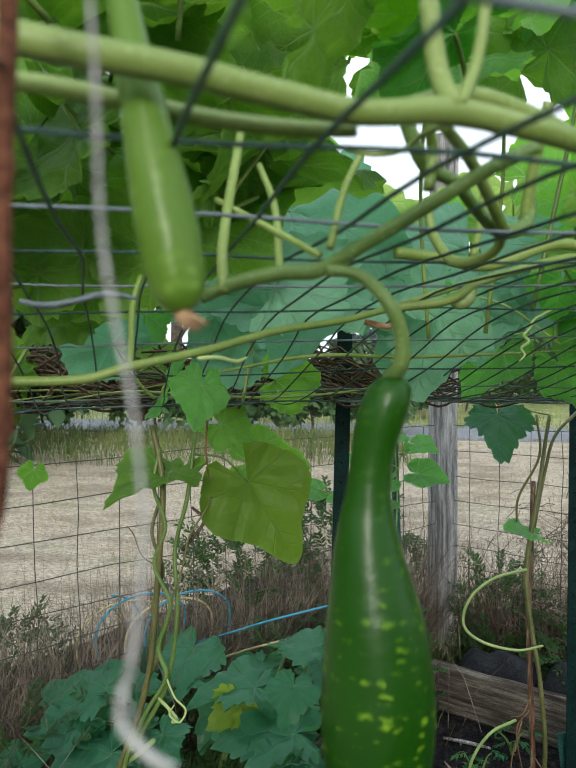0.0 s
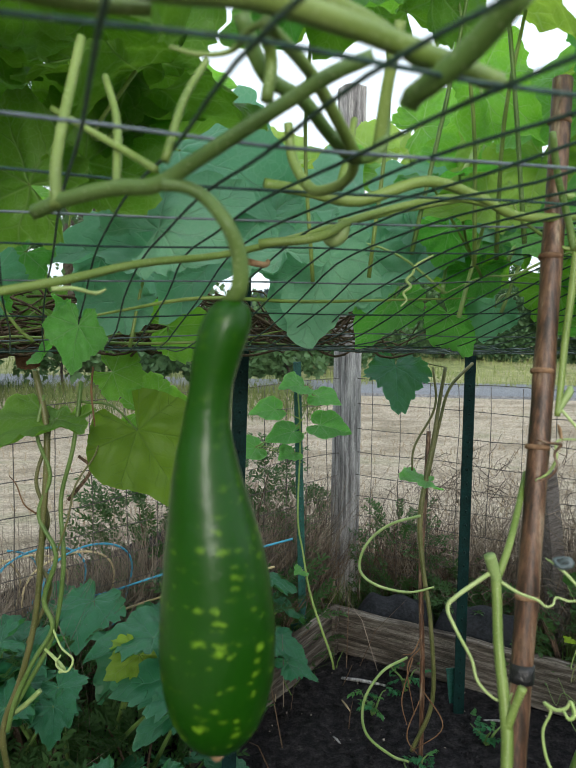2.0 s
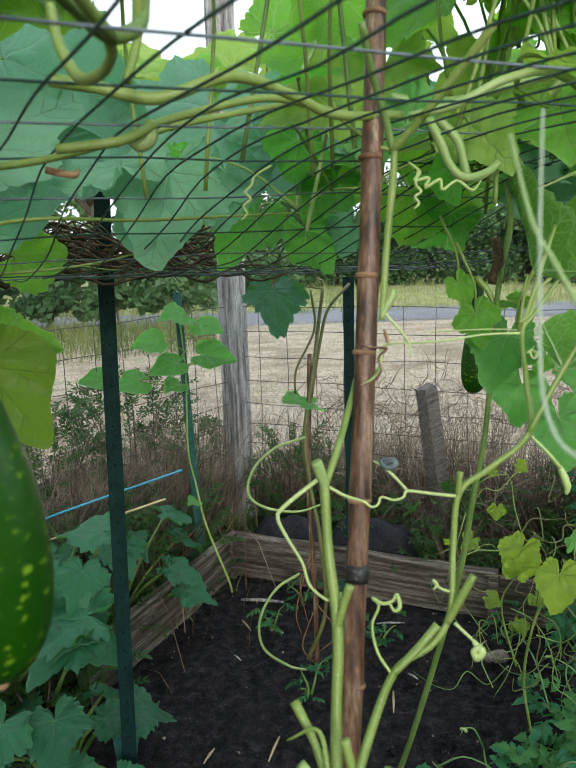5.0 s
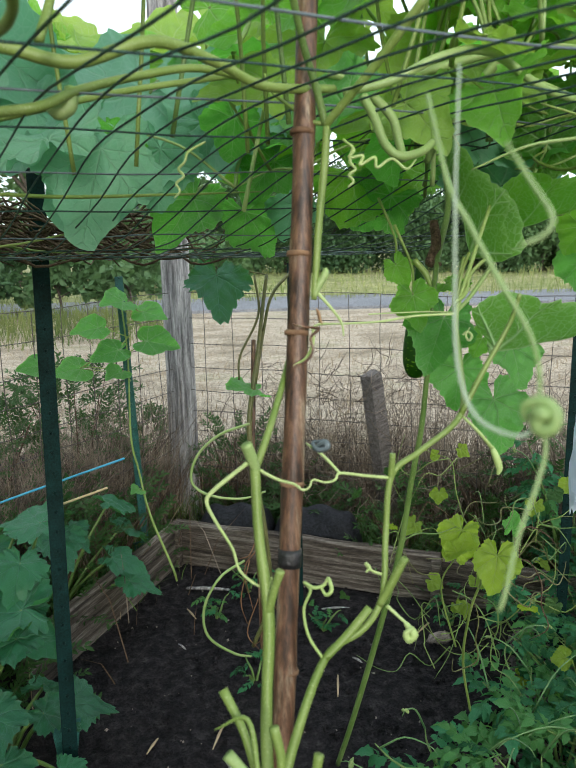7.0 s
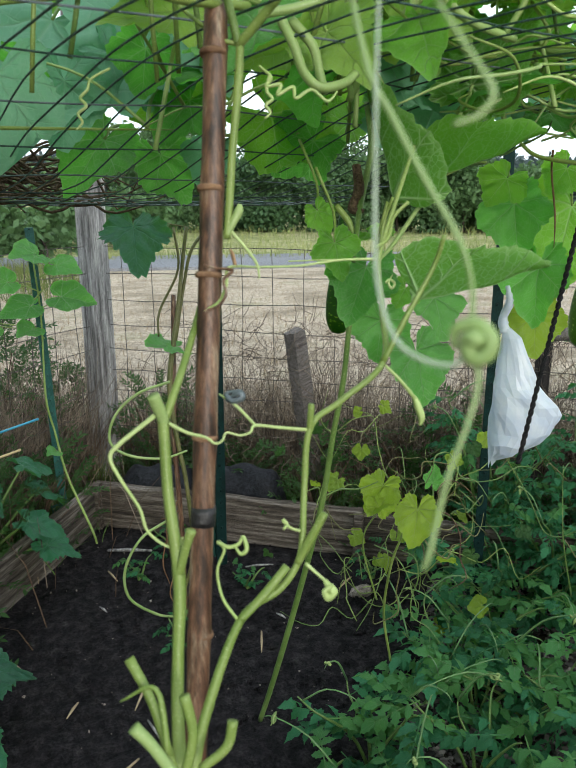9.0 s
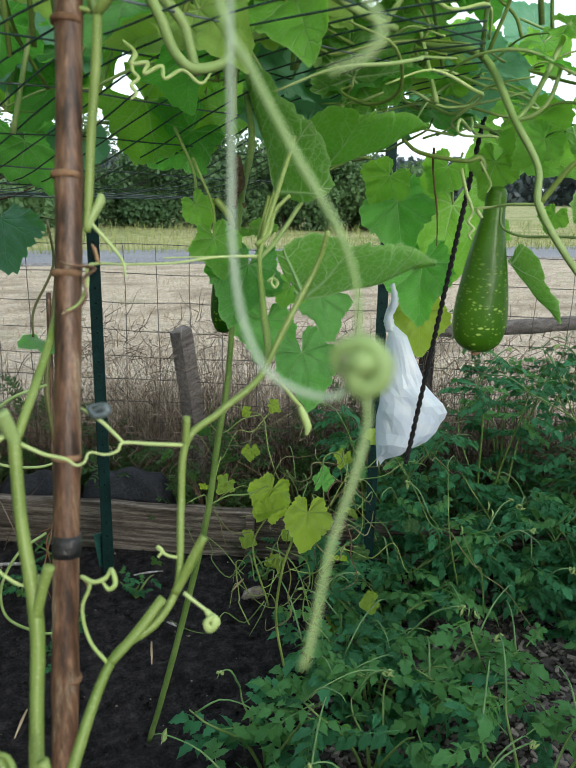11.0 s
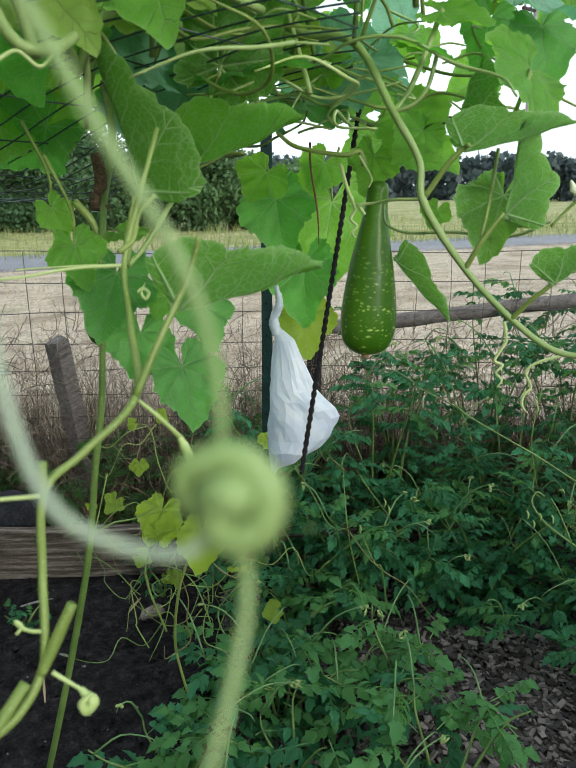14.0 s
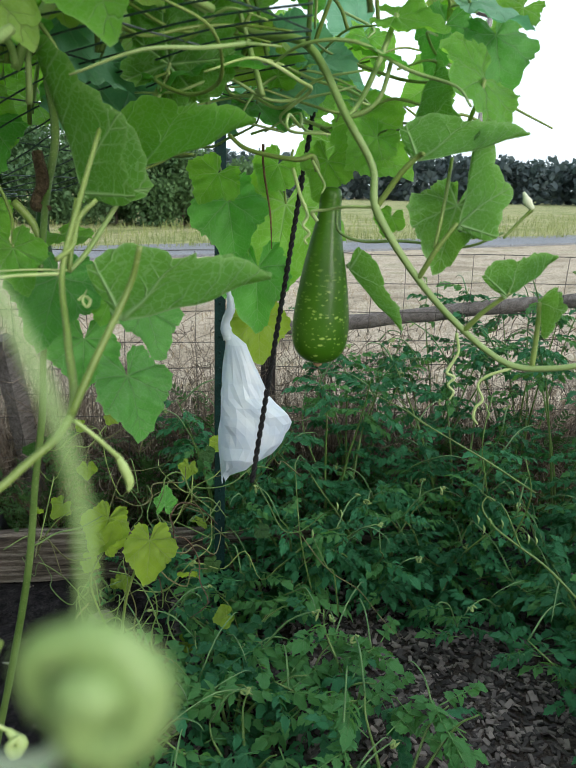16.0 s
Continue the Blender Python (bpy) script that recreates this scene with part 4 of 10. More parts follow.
for i in range(95):
    c = Vector((rng.gauss(1.0, 0.27), rng.gauss(1.0, 0.22), rng.uniform(1.66, 2.06)))
    if c.y < 0.72 or (c - G2).length < 0.14 or c.x > 1.45 + 0.3 * (c.y - 0.7):
        continue
    b = rng.uniform(0, 6.3)
    leaf(edge_canopy, c, (math.cos(b), math.sin(b), rng.uniform(-0.6, 0.3)), (rng.uniform(-0.9, 0.5), rng.uniform(-1.0, 0.2), 0.8), rng.uniform(0.05, 0.10), rng.randrange(8), (M_LEAF_SUN, M_LEAF, M_LEAF_BRIGHT)[i % 3])
    stalk(edge_canopy, min(knots, key=lambda k: (k - c).length), c, 0.02, 0.0026, M_STEM_PALE if i % 2 else M_STEM)
for i in range(14):
    q, p = rng.uniform(-1.1, 1.0), rng.uniform(1.1, 1.9)
    pts = [on_roof(q, p, 0.012)]
    a = rng.uniform(-0.6, 0.6) + (0 if i % 2 else math.pi)
    for j in range(5):
        q += 0.16 * math.cos(a)
        p += 0.16 * math.sin(a)
        a += rng.uniform(-0.5, 0.5)
        pts.append(on_roof(q, max(1.0, p), rng.uniform(0.006, 0.04)))
    tube("runner", pts, [0.0012, 0.003, 0.0028, 0.0010], M_STEM if i % 3 else M_STEM_DARK, edge_canopy, sides=7, per=5)

# ---- the cut vine beside the cane ----
cane_vine = thing("gourd_vine", (0.36, 0.62, 0), "pruned pale green gourd vine climbing beside the bamboo cane", "gourd vine", "gourd vines")
cane_vine.location = (0, 0, 0)
tube("stem", [(0.350, 0.545, 1.093), (0.367, 0.569, 1.126), (0.406, 0.604, 1.181), (0.443, 0.610, 1.200), (0.463, 0.619, 1.217), (0.469, 0.623, 1.241), (0.477, 0.641, 1.282), (0.486, 0.650, 1.332), (0.518, 0.657, 1.351), (0.562, 0.664, 1.382), (0.587, 0.720, 1.422), (0.610, 0.777, 1.466), (0.638, 0.802, 1.518), (0.679, 0.839, 1.583)], [0.0045, 0.0042, 0.0034, 0.0031, 0.0029, 0.0029, 0.0029, 0.0029, 0.0028, 0.0031, 0.0024, 0.0024, 0.0021], M_STEM, cane_vine, sides=9, per=7, ribs=5)
tube("cut_stub", [(0.406, 0.604, 1.181), (0.429, 0.608, 1.199), (0.451, 0.612, 1.220)], [0.0038, 0.0043, 0.0041], M_STEM, cane_vine, sides=9, per=6, ribs=5)
tube("cut_stub", [(0.463, 0.619, 1.217), (0.474, 0.617, 1.239), (0.486, 0.614, 1.264)], [0.0035, 0.0042, 0.0036], M_STEM, cane_vine, sides=9, per=6, ribs=5)
tube("cut_stub", [(0.485, 0.650, 1.329), (0.486, 0.649, 1.353)], [0.0031, 0.0029], M_STEM, cane_vine, sides=9, per=6)
tube("stem", [(0.340, 0.547, 1.093), (0.345, 0.576, 1.135), (0.350, 0.593, 1.170), (0.357, 0.614, 1.224), (0.355, 0.639, 1.288), (0.356, 0.653, 1.329), (0.357, 0.662, 1.349)], [0.0049, 0.0048, 0.0045, 0.0050, 0.0042, 0.0042, 0.0045], M_STEM, cane_vine, sides=10, per=6, ribs=6)
tube("cut_stub", [(0.358, 0.661, 1.345), (0.353, 0.660, 1.360), (0.349, 0.658, 1.371)], [0.0042, 0.0056, 0.0055], M_STEM_PALE, cane_vine, sides=10, per=6)
tube("stem", [(0.358, 0.662, 1.347), (0.372, 0.675, 1.373), (0.391, 0.708, 1.401), (0.409, 0.741, 1.431)], [0.0038, 0.0035, 0.0034, 0.0028], M_STEM, cane_vine, sides=9, per=6)
tube("cut_stub", [(0.357, 0.615, 1.228), (0.363, 0.613, 1.251), (0.368, 0.611, 1.268)], [0.0042, 0.0035, 0.0042], M_STEM, cane_vine, sides=9, per=6)
tube("cut_stub", [(0.334, 0.531, 1.108), (0.323, 0.554, 1.156), (0.309, 0.575, 1.186)], [0.0038, 0.0035, 0.0043], M_STEM, cane_vine, sides=9, per=6)
tube("cut_stub", [(0.329, 0.527, 1.131), (0.325, 0.548, 1.174), (0.299, 0.556, 1.164)], [0.0028, 0.0021, 0.0007], M_STEM, cane_vine, sides=7, per=6)
tube("cut_stub", [(0.341, 0.529, 1.108), (0.349, 0.534, 1.139), (0.345, 0.542, 1.168)], [0.0042, 0.0038, 0.0043], M_STEM, cane_vine, sides=9, per=6)
tube("cut_stub", [(0.331, 0.514, 1.124), (0.317, 0.522, 1.147), (0.305, 0.528, 1.162)], [0.0042, 0.0043, 0.0049], M_STEM_PALE, cane_vine, sides=9, per=6)
tube("cut_stub", [(0.353, 0.527, 1.112), (0.373, 0.526, 1.127), (0.379, 0.529, 1.146)], [0.0035, 0.0038, 0.0042], M_STEM, cane_vine, sides=9, per=6)
tube("tendril", [(0.350, 0.660, 1.353), (0.319, 0.657, 1.332), (0.311, 0.656, 1.321), (0.318, 0.651, 1.303), (0.331, 0.643, 1.279), (0.336, 0.637, 1.260), (0.350, 0.631, 1.247), (0.360, 0.624, 1.249), (0.362, 0.620, 1.258)], [0.0021, 0.0021, 0.0018, 0.0015, 0.0014, 0.0014, 0.0013, 0.0010], M_TENDRIL, cane_vine, sides=6, per=6)
tube("tendril", [(0.361, 0.660, 1.345), (0.375, 0.651, 1.338), (0.389, 0.642, 1.335), (0.396, 0.639, 1.330), (0.402, 0.638, 1.332), (0.407, 0.643, 1.337), (0.419, 0.644, 1.333), (0.428, 0.643, 1.335), (0.434, 0.648, 1.339), (0.456, 0.647, 1.335), (0.483, 0.650, 1.329)], [0.0017, 0.0014, 0.0011, 0.0010, 0.0010, 0.0013, 0.0014, 0.0017], M_TENDRIL, cane_vine, sides=6, per=6)
tube("tendril", [(0.434, 0.648, 1.339), (0.423, 0.658, 1.352), (0.416, 0.666, 1.358), (0.410, 0.679, 1.361)], [0.0014, 0.0015, 0.0014, 0.0008], M_TENDRIL, cane_vine, sides=6, per=6)
tube("dried_curl", [(0.414, 0.667, 1.358), (0.423, 0.661, 1.366), (0.425, 0.658, 1.362), (0.417, 0.661, 1.359), (0.414, 0.668, 1.364), (0.423, 0.664, 1.367)], [0.0021, 0.0031, 0.0031, 0.0024, 0.0021, 0.0014], M_WIRE_GREY, cane_vine, "curled grey dried leaf tip", sides=6, per=6)
tube("tendril", [(0.404, 0.604, 1.181), (0.393, 0.611, 1.200), (0.390, 0.617, 1.224), (0.397, 0.619, 1.241), (0.392, 0.622, 1.248), (0.399, 0.614, 1.246), (0.408, 0.613, 1.248), (0.412, 0.613, 1.254), (0.413, 0.606, 1.246), (0.408, 0.606, 1.242), (0.404, 0.609, 1.248)], [0.0015, 0.0014, 0.0013, 0.0014, 0.0017, 0.0017, 0.0014, 0.0020, 0.0017, 0.0010], M_TENDRIL, cane_vine, sides=6, per=6)
tube("tendril", [(0.470, 0.618, 1.216), (0.480, 0.613, 1.206), (0.487, 0.610, 1.199)], [0.0018, 0.0015, 0.0014], M_TENDRIL, cane_vine, sides=6, per=6)
tube("flower_bud", [(0.486, 0.611, 1.200), (0.489, 0.607, 1.195), (0.492, 0.605, 1.191), (0.487, 0.605, 1.186), (0.484, 0.605, 1.193), (0.491, 0.603, 1.199)], [0.0021, 0.0038, 0.0042, 0.0038, 0.0028, 0.0014], M_TENDRIL, cane_vine, "pale folded flower bud", sides=7, per=6)
tube("tendril", [(0.470, 0.624, 1.244), (0.459, 0.627, 1.248), (0.453, 0.630, 1.255), (0.456, 0.627, 1.252), (0.452, 0.626, 1.248)], [0.0014, 0.0013, 0.0017, 0.0014, 0.0010], M_TENDRIL, cane_vine, sides=6, per=6)
tube("tendril", [(0.564, 0.663, 1.379), (0.577, 0.657, 1.365), (0.594, 0.659, 1.346)], [0.0014, 0.0017, 0.0021], M_TENDRIL, cane_vine, sides=6, per=6)
tube("flower_bud", [(0.594, 0.660, 1.347), (0.597, 0.657, 1.338), (0.600, 0.654, 1.327), (0.598, 0.653, 1.320)], [0.0021, 0.0038, 0.0035, 0.0014], M_TENDRIL, cane_vine, "pale folded flower bud", sides=7, per=6)
tube("leaf_stalk", [(0.562, 0.664, 1.382), (0.585, 0.667, 1.421), (0.614, 0.671, 1.467), (0.620, 0.665, 1.496)], [0.0031, 0.0028, 0.0024, 0.0021], M_STEM, cane_vine, sides=8, per=6)
tube("tendril", [(0.608, 0.777, 1.465), (0.566, 0.786, 1.464), (0.525, 0.784, 1.460), (0.474, 0.765, 1.462), (0.441, 0.732, 1.467), (0.428, 0.713, 1.466), (0.424, 0.701, 1.454), (0.417, 0.700, 1.440), (0.403, 0.696, 1.433)], [0.0017, 0.0014, 0.0013, 0.0011, 0.0013, 0.0015, 0.0015, 0.0014, 0.0010], M_TENDRIL, cane_vine, sides=6, per=6)
tube("dry_tendril", [(0.441, 0.732, 1.467), (0.438, 0.730, 1.478), (0.436, 0.731, 1.483)], [0.0017, 0.0021, 0.0007], M_FLOWER, cane_vine, sides=5, per=6)
tube("dry_tendril", [(0.405, 0.704, 1.472), (0.414, 0.696, 1.470), (0.425, 0.704, 1.468), (0.433, 0.712, 1.465), (0.421, 0.698, 1.459), (0.421, 0.690, 1.448), (0.414, 0.690, 1.438), (0.402, 0.691, 1.434)], [0.0011, 0.0011, 0.0014, 0.0017, 0.0014, 0.0013, 0.0013, 0.0011], M_BAMBOO, cane_vine, "brown dried tendril wound round the cane", sides=5, per=6)
tube("tendril", [(0.607, 0.780, 1.476), (0.625, 0.788, 1.486), (0.637, 0.800, 1.507), (0.654, 0.800, 1.523)], [0.0021, 0.0024, 0.0024, 0.0021], M_STEM, cane_vine, sides=7, per=6)
tube("tendril", [(0.662, 0.864, 1.427), (0.667, 0.862, 1.431), (0.671, 0.857, 1.427), (0.668, 0.858, 1.421), (0.665, 0.861, 1.427), (0.670, 0.861, 1.437)], [0.0014, 0.0017, 0.0018, 0.0017, 0.0014, 0.0007], M_TENDRIL, cane_vine, sides=6, per=6)
tube("stem", [(0.693, 0.951, 1.444), (0.699, 0.967, 1.466), (0.711, 0.964, 1.520)], [0.0024, 0.0024, 0.0021], M_STEM, cane_vine, sides=8, per=6)
tube("stem", [(0.693, 0.951, 1.444), (0.722, 0.962, 1.466), (0.767, 0.972, 1.519), (0.781, 0.979, 1.530), (0.798, 0.985, 1.550)], [0.0028, 0.0031, 0.0028, 0.0021], M_STEM_PALE, cane_vine, sides=8, per=6)
tube("tendril", [(0.693, 0.951, 1.445), (0.658, 0.966, 1.446), (0.609, 0.978, 1.445), (0.577, 0.976, 1.445)], [0.0014, 0.0013, 0.0011, 0.0010], M_TENDRIL, cane_vine, sides=6, per=6)
tube("hanging_stem", [(0.453, 0.749, 1.658), (0.449, 0.743, 1.624), (0.440, 0.733, 1.568), (0.434, 0.724, 1.522), (0.430, 0.719, 1.493)], [0.0036, 0.0039, 0.0036, 0.0034, 0.0028], M_STEM, cane_vine, sides=10, per=6, ribs=5)
tube("flower_stub", [(0.430, 0.719, 1.494), (0.435, 0.720, 1.505), (0.442, 0.721, 1.517), (0.443, 0.722, 1.523)], [0.0021, 0.0035, 0.0042, 0.0021], M_STEM_PALE, cane_vine, sides=7, per=6)
tube("tendril", [(0.433, 0.720, 1.501), (0.448, 0.712, 1.482), (0.455, 0.708, 1.470), (0.456, 0.705, 1.458)], [0.0018, 0.0015, 0.0013, 0.0007], M_TENDRIL, cane_vine, sides=6, per=6)
tube("stem", [(0.452, 0.750, 1.659), (0.444, 0.748, 1.688), (0.428, 0.739, 1.729), (0.413, 0.720, 1.768)], [0.0041, 0.0038, 0.0035, 0.0035], M_STEM_DARK, cane_vine, sides=9, per=6)
tube("stem", [(0.452, 0.750, 1.659), (0.473, 0.730, 1.685), (0.500, 0.710, 1.720), (0.525, 0.682, 1.758)], [0.0042, 0.0042, 0.0043, 0.0042], M_STEM, cane_vine, sides=9, per=6)
tube("tendril", [(0.450, 0.751, 1.660), (0.437, 0.755, 1.664), (0.421, 0.772, 1.680), (0.408, 0.789, 1.696), (0.402, 0.794, 1.713)], [0.0024, 0.0021, 0.0020, 0.0018, 0.0014], M_STEM, cane_vine, sides=7, per=6)
leaf(cane_vine, (0.717, 0.961, 1.525), (-0.039, 0.001, 0.143), (0.604, -0.779, 0.170), 0.128, 8, M_LEAF_FOLD, 0.78)
leaf(cane_vine, (0.804, 0.983, 1.556), (0.078, -0.123, 0.049), (0.145, 0.444, 0.884), 0.133, 9, M_LEAF_SUN, 0.66)
leaf(cane_vine, (0.683, 0.816, 1.412), (0.095, -0.110, 0.046), (0.122, 0.471, 0.874), 0.136, 9, M_LEAF_FOLD, 0.60)
leaf(cane_vine, (0.872, 1.026, 1.679), (-0.014, -0.013, 0.083), (0.973, 0.137, 0.186), 0.084, 10, M_LEAF)
leaf(cane_vine, (0.874, 1.164, 1.627), (-0.038, 0.090, 0.100), (-0.297, -0.561, 0.773), 0.126, 2, M_LEAF_PALE)
tube("leaf_stalk", [(0.871, 1.026, 1.678), (0.849, 1.008, 1.652), (0.826, 1.000, 1.616), (0.798, 0.985, 1.550)], [0.0021, 0.0024, 0.0028], M_STEM_PALE, cane_vine, sides=7, per=6)
tube("leaf_stalk", [(0.717, 0.961, 1.526), (0.707, 0.964, 1.493), (0.693, 0.951, 1.444)], [0.0021, 0.0024, 0.0028], M_STEM, cane_vine, sides=7, per=6)

# ---- vine of the second gourd ----
side_vine = thing("gourd_vine", (0, 0, 0), "yellow-green gourd vine trailing off the trellis edge with drooping leaves", "gourd vine", "gourd vines")
tube("stem", [(0.955, 1.115, 1.788), (0.969, 1.002, 1.725), (0.996, 0.919, 1.703), (0.997, 0.847, 1.617), (1.012, 0.816, 1.562), (1.008, 0.801, 1.512), (1.034, 0.754, 1.437), (1.067, 0.707, 1.380), (1.093, 0.661, 1.346), (1.114, 0.618, 1.346), (1.148, 0.569, 1.360)], [0.0047, 0.0051, 0.0051, 0.0047, 0.0044, 0.0051, 0.0041, 0.0038, 0.0038, 0.0036, 0.0034], M_STEM_PALE, side_vine, sides=9, per=7, ribs=5)
tube("stem", [(0.503, 0.854, 1.708), (0.557, 0.844, 1.720), (0.611, 0.837, 1.745), (0.670, 0.836, 1.752), (0.738, 0.833, 1.714), (0.806, 0.846, 1.702)], [0.0049, 0.0051, 0.0051, 0.0055, 0.0047, 0.0043], M_STEM_PALE, side_vine, sides=9, per=6)
tube("gourd_stalk", [(1.028, 0.928, 1.558), (1.022, 0.933, 1.576), (0.997, 0.938, 1.571), (0.965, 0.994, 1.582), (0.954, 1.023, 1.601)], [0.0043, 0.0034, 0.0030, 0.0026], M_STEM, side_vine, sides=8, per=6)
tube("tendril", [(0.993, 0.937, 1.560), (0.992, 0.920, 1.527), (0.991, 0.909, 1.514), (0.989, 0.913, 1.521), (0.992, 0.905, 1.503), (0.984, 0.904, 1.491), (0.989, 0.897, 1.482), (0.983, 0.899, 1.474), (0.984, 0.895, 1.468)], [0.0026, 0.0024, 0.0026, 0.0022, 0.0022, 0.0020, 0.0019, 0.0014], M_TENDRIL, side_vine, sides=6, per=6)
tube("tendril", [(1.009, 0.802, 1.517), (0.996, 0.839, 1.516), (0.998, 0.876, 1.511), (0.990, 0.894, 1.508), (0.995, 0.890, 1.497), (0.991, 0.895, 1.503)], [0.0022, 0.0020, 0.0019, 0.0026, 0.0022, 0.0014], M_TENDRIL, side_vine, sides=6, per=6)
tube("tendril", [(1.014, 0.924, 1.570), (1.019, 0.913, 1.552), (1.018, 0.903, 1.540), (1.010, 0.900, 1.530)], [0.0021, 0.0017, 0.0015, 0.0010], M_TENDRIL, side_vine, sides=6, per=6)
tube("tendril", [(1.060, 0.712, 1.377), (1.059, 0.706, 1.357), (1.053, 0.707, 1.346), (1.044, 0.709, 1.332), (1.050, 0.702, 1.327), (1.043, 0.705, 1.318), (1.047, 0.699, 1.310), (1.041, 0.700, 1.301)], [0.0022, 0.0017, 0.0019, 0.0019, 0.0017, 0.0015, 0.0014, 0.0008], M_TENDRIL, side_vine, sides=6, per=6)
tube("tendril", [(1.097, 0.656, 1.341), (1.073, 0.672, 1.332), (1.062, 0.677, 1.321), (1.064, 0.670, 1.305), (1.056, 0.673, 1.296), (1.052, 0.672, 1.285), (1.055, 0.667, 1.277)], [0.0019, 0.0017, 0.0015, 0.0015, 0.0017, 0.0015, 0.0008], M_TENDRIL, side_vine, sides=6, per=6)
tube("leaf_stalk", [(1.009, 0.803, 1.518), (1.021, 0.780, 1.556), (1.032, 0.765, 1.575), (1.028, 0.755, 1.577)], [0.0038, 0.0036, 0.0031, 0.0026], M_STEM, side_vine, sides=7, per=6)
tube("leaf_stalk", [(1.034, 0.754, 1.437), (1.038, 0.736, 1.470), (1.055, 0.721, 1.503)], [0.0034, 0.0030, 0.0026], M_STEM, side_vine, sides=7, per=6)
tube("leaf_stalk", [(1.039, 0.737, 1.475), (1.064, 0.748, 1.524), (1.087, 0.760, 1.575)], [0.0026, 0.0024, 0.0022], M_STEM, side_vine, sides=7, per=6)
tube("leaf_stalk", [(1.067, 0.707, 1.380), (1.072, 0.686, 1.405), (1.082, 0.660, 1.430)], [0.0034, 0.0030, 0.0026], M_STEM, side_vine, sides=7, per=6)
tube("leaf_stalk", [(1.106, 0.637, 1.344), (1.108, 0.637, 1.386), (1.106, 0.637, 1.420)], [0.0034, 0.0030, 0.0026], M_STEM, side_vine, sides=7, per=6)
tube("leaf_stalk", [(0.997, 0.847, 1.617), (1.022, 0.849, 1.641), (1.049, 0.846, 1.692), (1.070, 0.845, 1.738)], [0.0030, 0.0034, 0.0036, 0.0034], M_STEM_PALE, side_vine, sides=7, per=6)
tube("leaf_stalk", [(0.997, 0.847, 1.617), (1.009, 0.827, 1.625), (1.018, 0.814, 1.643), (1.025, 0.808, 1.680)], [0.0030, 0.0027, 0.0026, 0.0026], M_STEM_PALE, side_vine, sides=7, per=6)
tube("leaf_stalk", [(0.986, 0.846, 1.511), (0.984, 0.839, 1.488), (1.003, 0.820, 1.477), (1.045, 0.786, 1.478), (1.091, 0.735, 1.474), (1.121, 0.703, 1.492)], [0.0017, 0.0017, 0.0019, 0.0019, 0.0017, 0.0017], M_STEM_DARK, side_vine, sides=6, per=6)
tube("flower", [(1.144, 0.682, 1.520), (1.141, 0.688, 1.528), (1.139, 0.693, 1.539)], [0.0026, 0.0055, 0.0013], M_PETAL, side_vine, "closed pale cream gourd flower", sides=8, per=6)
tube("leaf_stalk", [(1.121, 0.702, 1.486), (1.138, 0.690, 1.509), (1.144, 0.682, 1.520)], [0.0017, 0.0019, 0.0026], M_STEM, side_vine, sides=6, per=6)
leaf(side_vine, (1.031, 0.764, 1.569), (0.065, -0.096, 0.028), (0.354, 0.475, 0.806), 0.111, 9, M_LEAF_FOLD, 0.55)
leaf(side_vine, (1.056, 0.719, 1.501), (0.011, -0.005, 0.085), (0.722, -0.679, -0.133), 0.088, 8, M_LEAF_FOLD, 0.75)
leaf(side_vine, (1.092, 0.751, 1.522), (-0.051, -0.012, -0.075), (-0.734, -0.427, 0.528), 0.072, 3, M_LEAF_FOLD)
leaf(side_vine, (1.243, 0.826, 1.736), (-0.017, -0.043, -0.083), (-0.422, -0.683, 0.596), 0.075, 1, M_LEAF)
leaf(side_vine, (1.079, 0.661, 1.425), (0.030, -0.036, 0.042), (-0.069, 0.733, 0.677), 0.062, 9, M_LEAF_FOLD, 0.80)
leaf(side_vine, (1.115, 0.643, 1.419), (-0.021, -0.024, -0.039), (0.000, -0.899, 0.437), 0.040, 8, M_LEAF_FOLD)
leaf(side_vine, (1.080, 0.914, 1.429), (0.027, -0.075, -0.075), (0.677, -0.384, 0.628), 0.102, 9, M_LEAF_FOLD, 0.42)
leaf(side_vine, (1.082, 0.818, 1.613), (0.012, -0.014, 0.063), (0.623, -0.730, -0.281), 0.071, 9, M_LEAF_FOLD)
leaf(side_vine, (1.025, 0.808, 1.680), (-0.047, 0.018, 0.022), (-0.104, -0.279, 0.955), 0.043, 0, M_LEAF)
leaf(side_vine, (1.069, 0.845, 1.735), (0.036, -0.060, -0.012), (-0.439, -0.360, 0.823), 0.056, 2, M_LEAF_SUN)
leaf(side_vine, (1.032, 0.939, 1.690), (0.032, -0.056, -0.008), (-0.173, -0.363, 0.916), 0.051, 1, M_LEAF_PALE)
leaf(side_vine, (1.076, 0.872, 1.601), (-0.050, 0.000, -0.038), (-0.350, -0.759, 0.548), 0.049, 3, M_LEAF_SUN)
leaf(side_vine, (1.088, 0.911, 1.628), (0.008, -0.057, -0.069), (-0.564, -0.533, 0.630), 0.070, 0, M_LEAF_SUN)
leaf(side_vine, (1.058, 0.942, 1.572), (-0.020, -0.004, -0.058), (-0.350, -0.759, 0.548), 0.048, 2, M_LEAF_SUN)
leaf(side_vine, (1.237, 0.905, 1.759), (-0.028, -0.004, -0.073), (-0.288, -0.698, 0.656), 0.061, 3, M_LEAF)
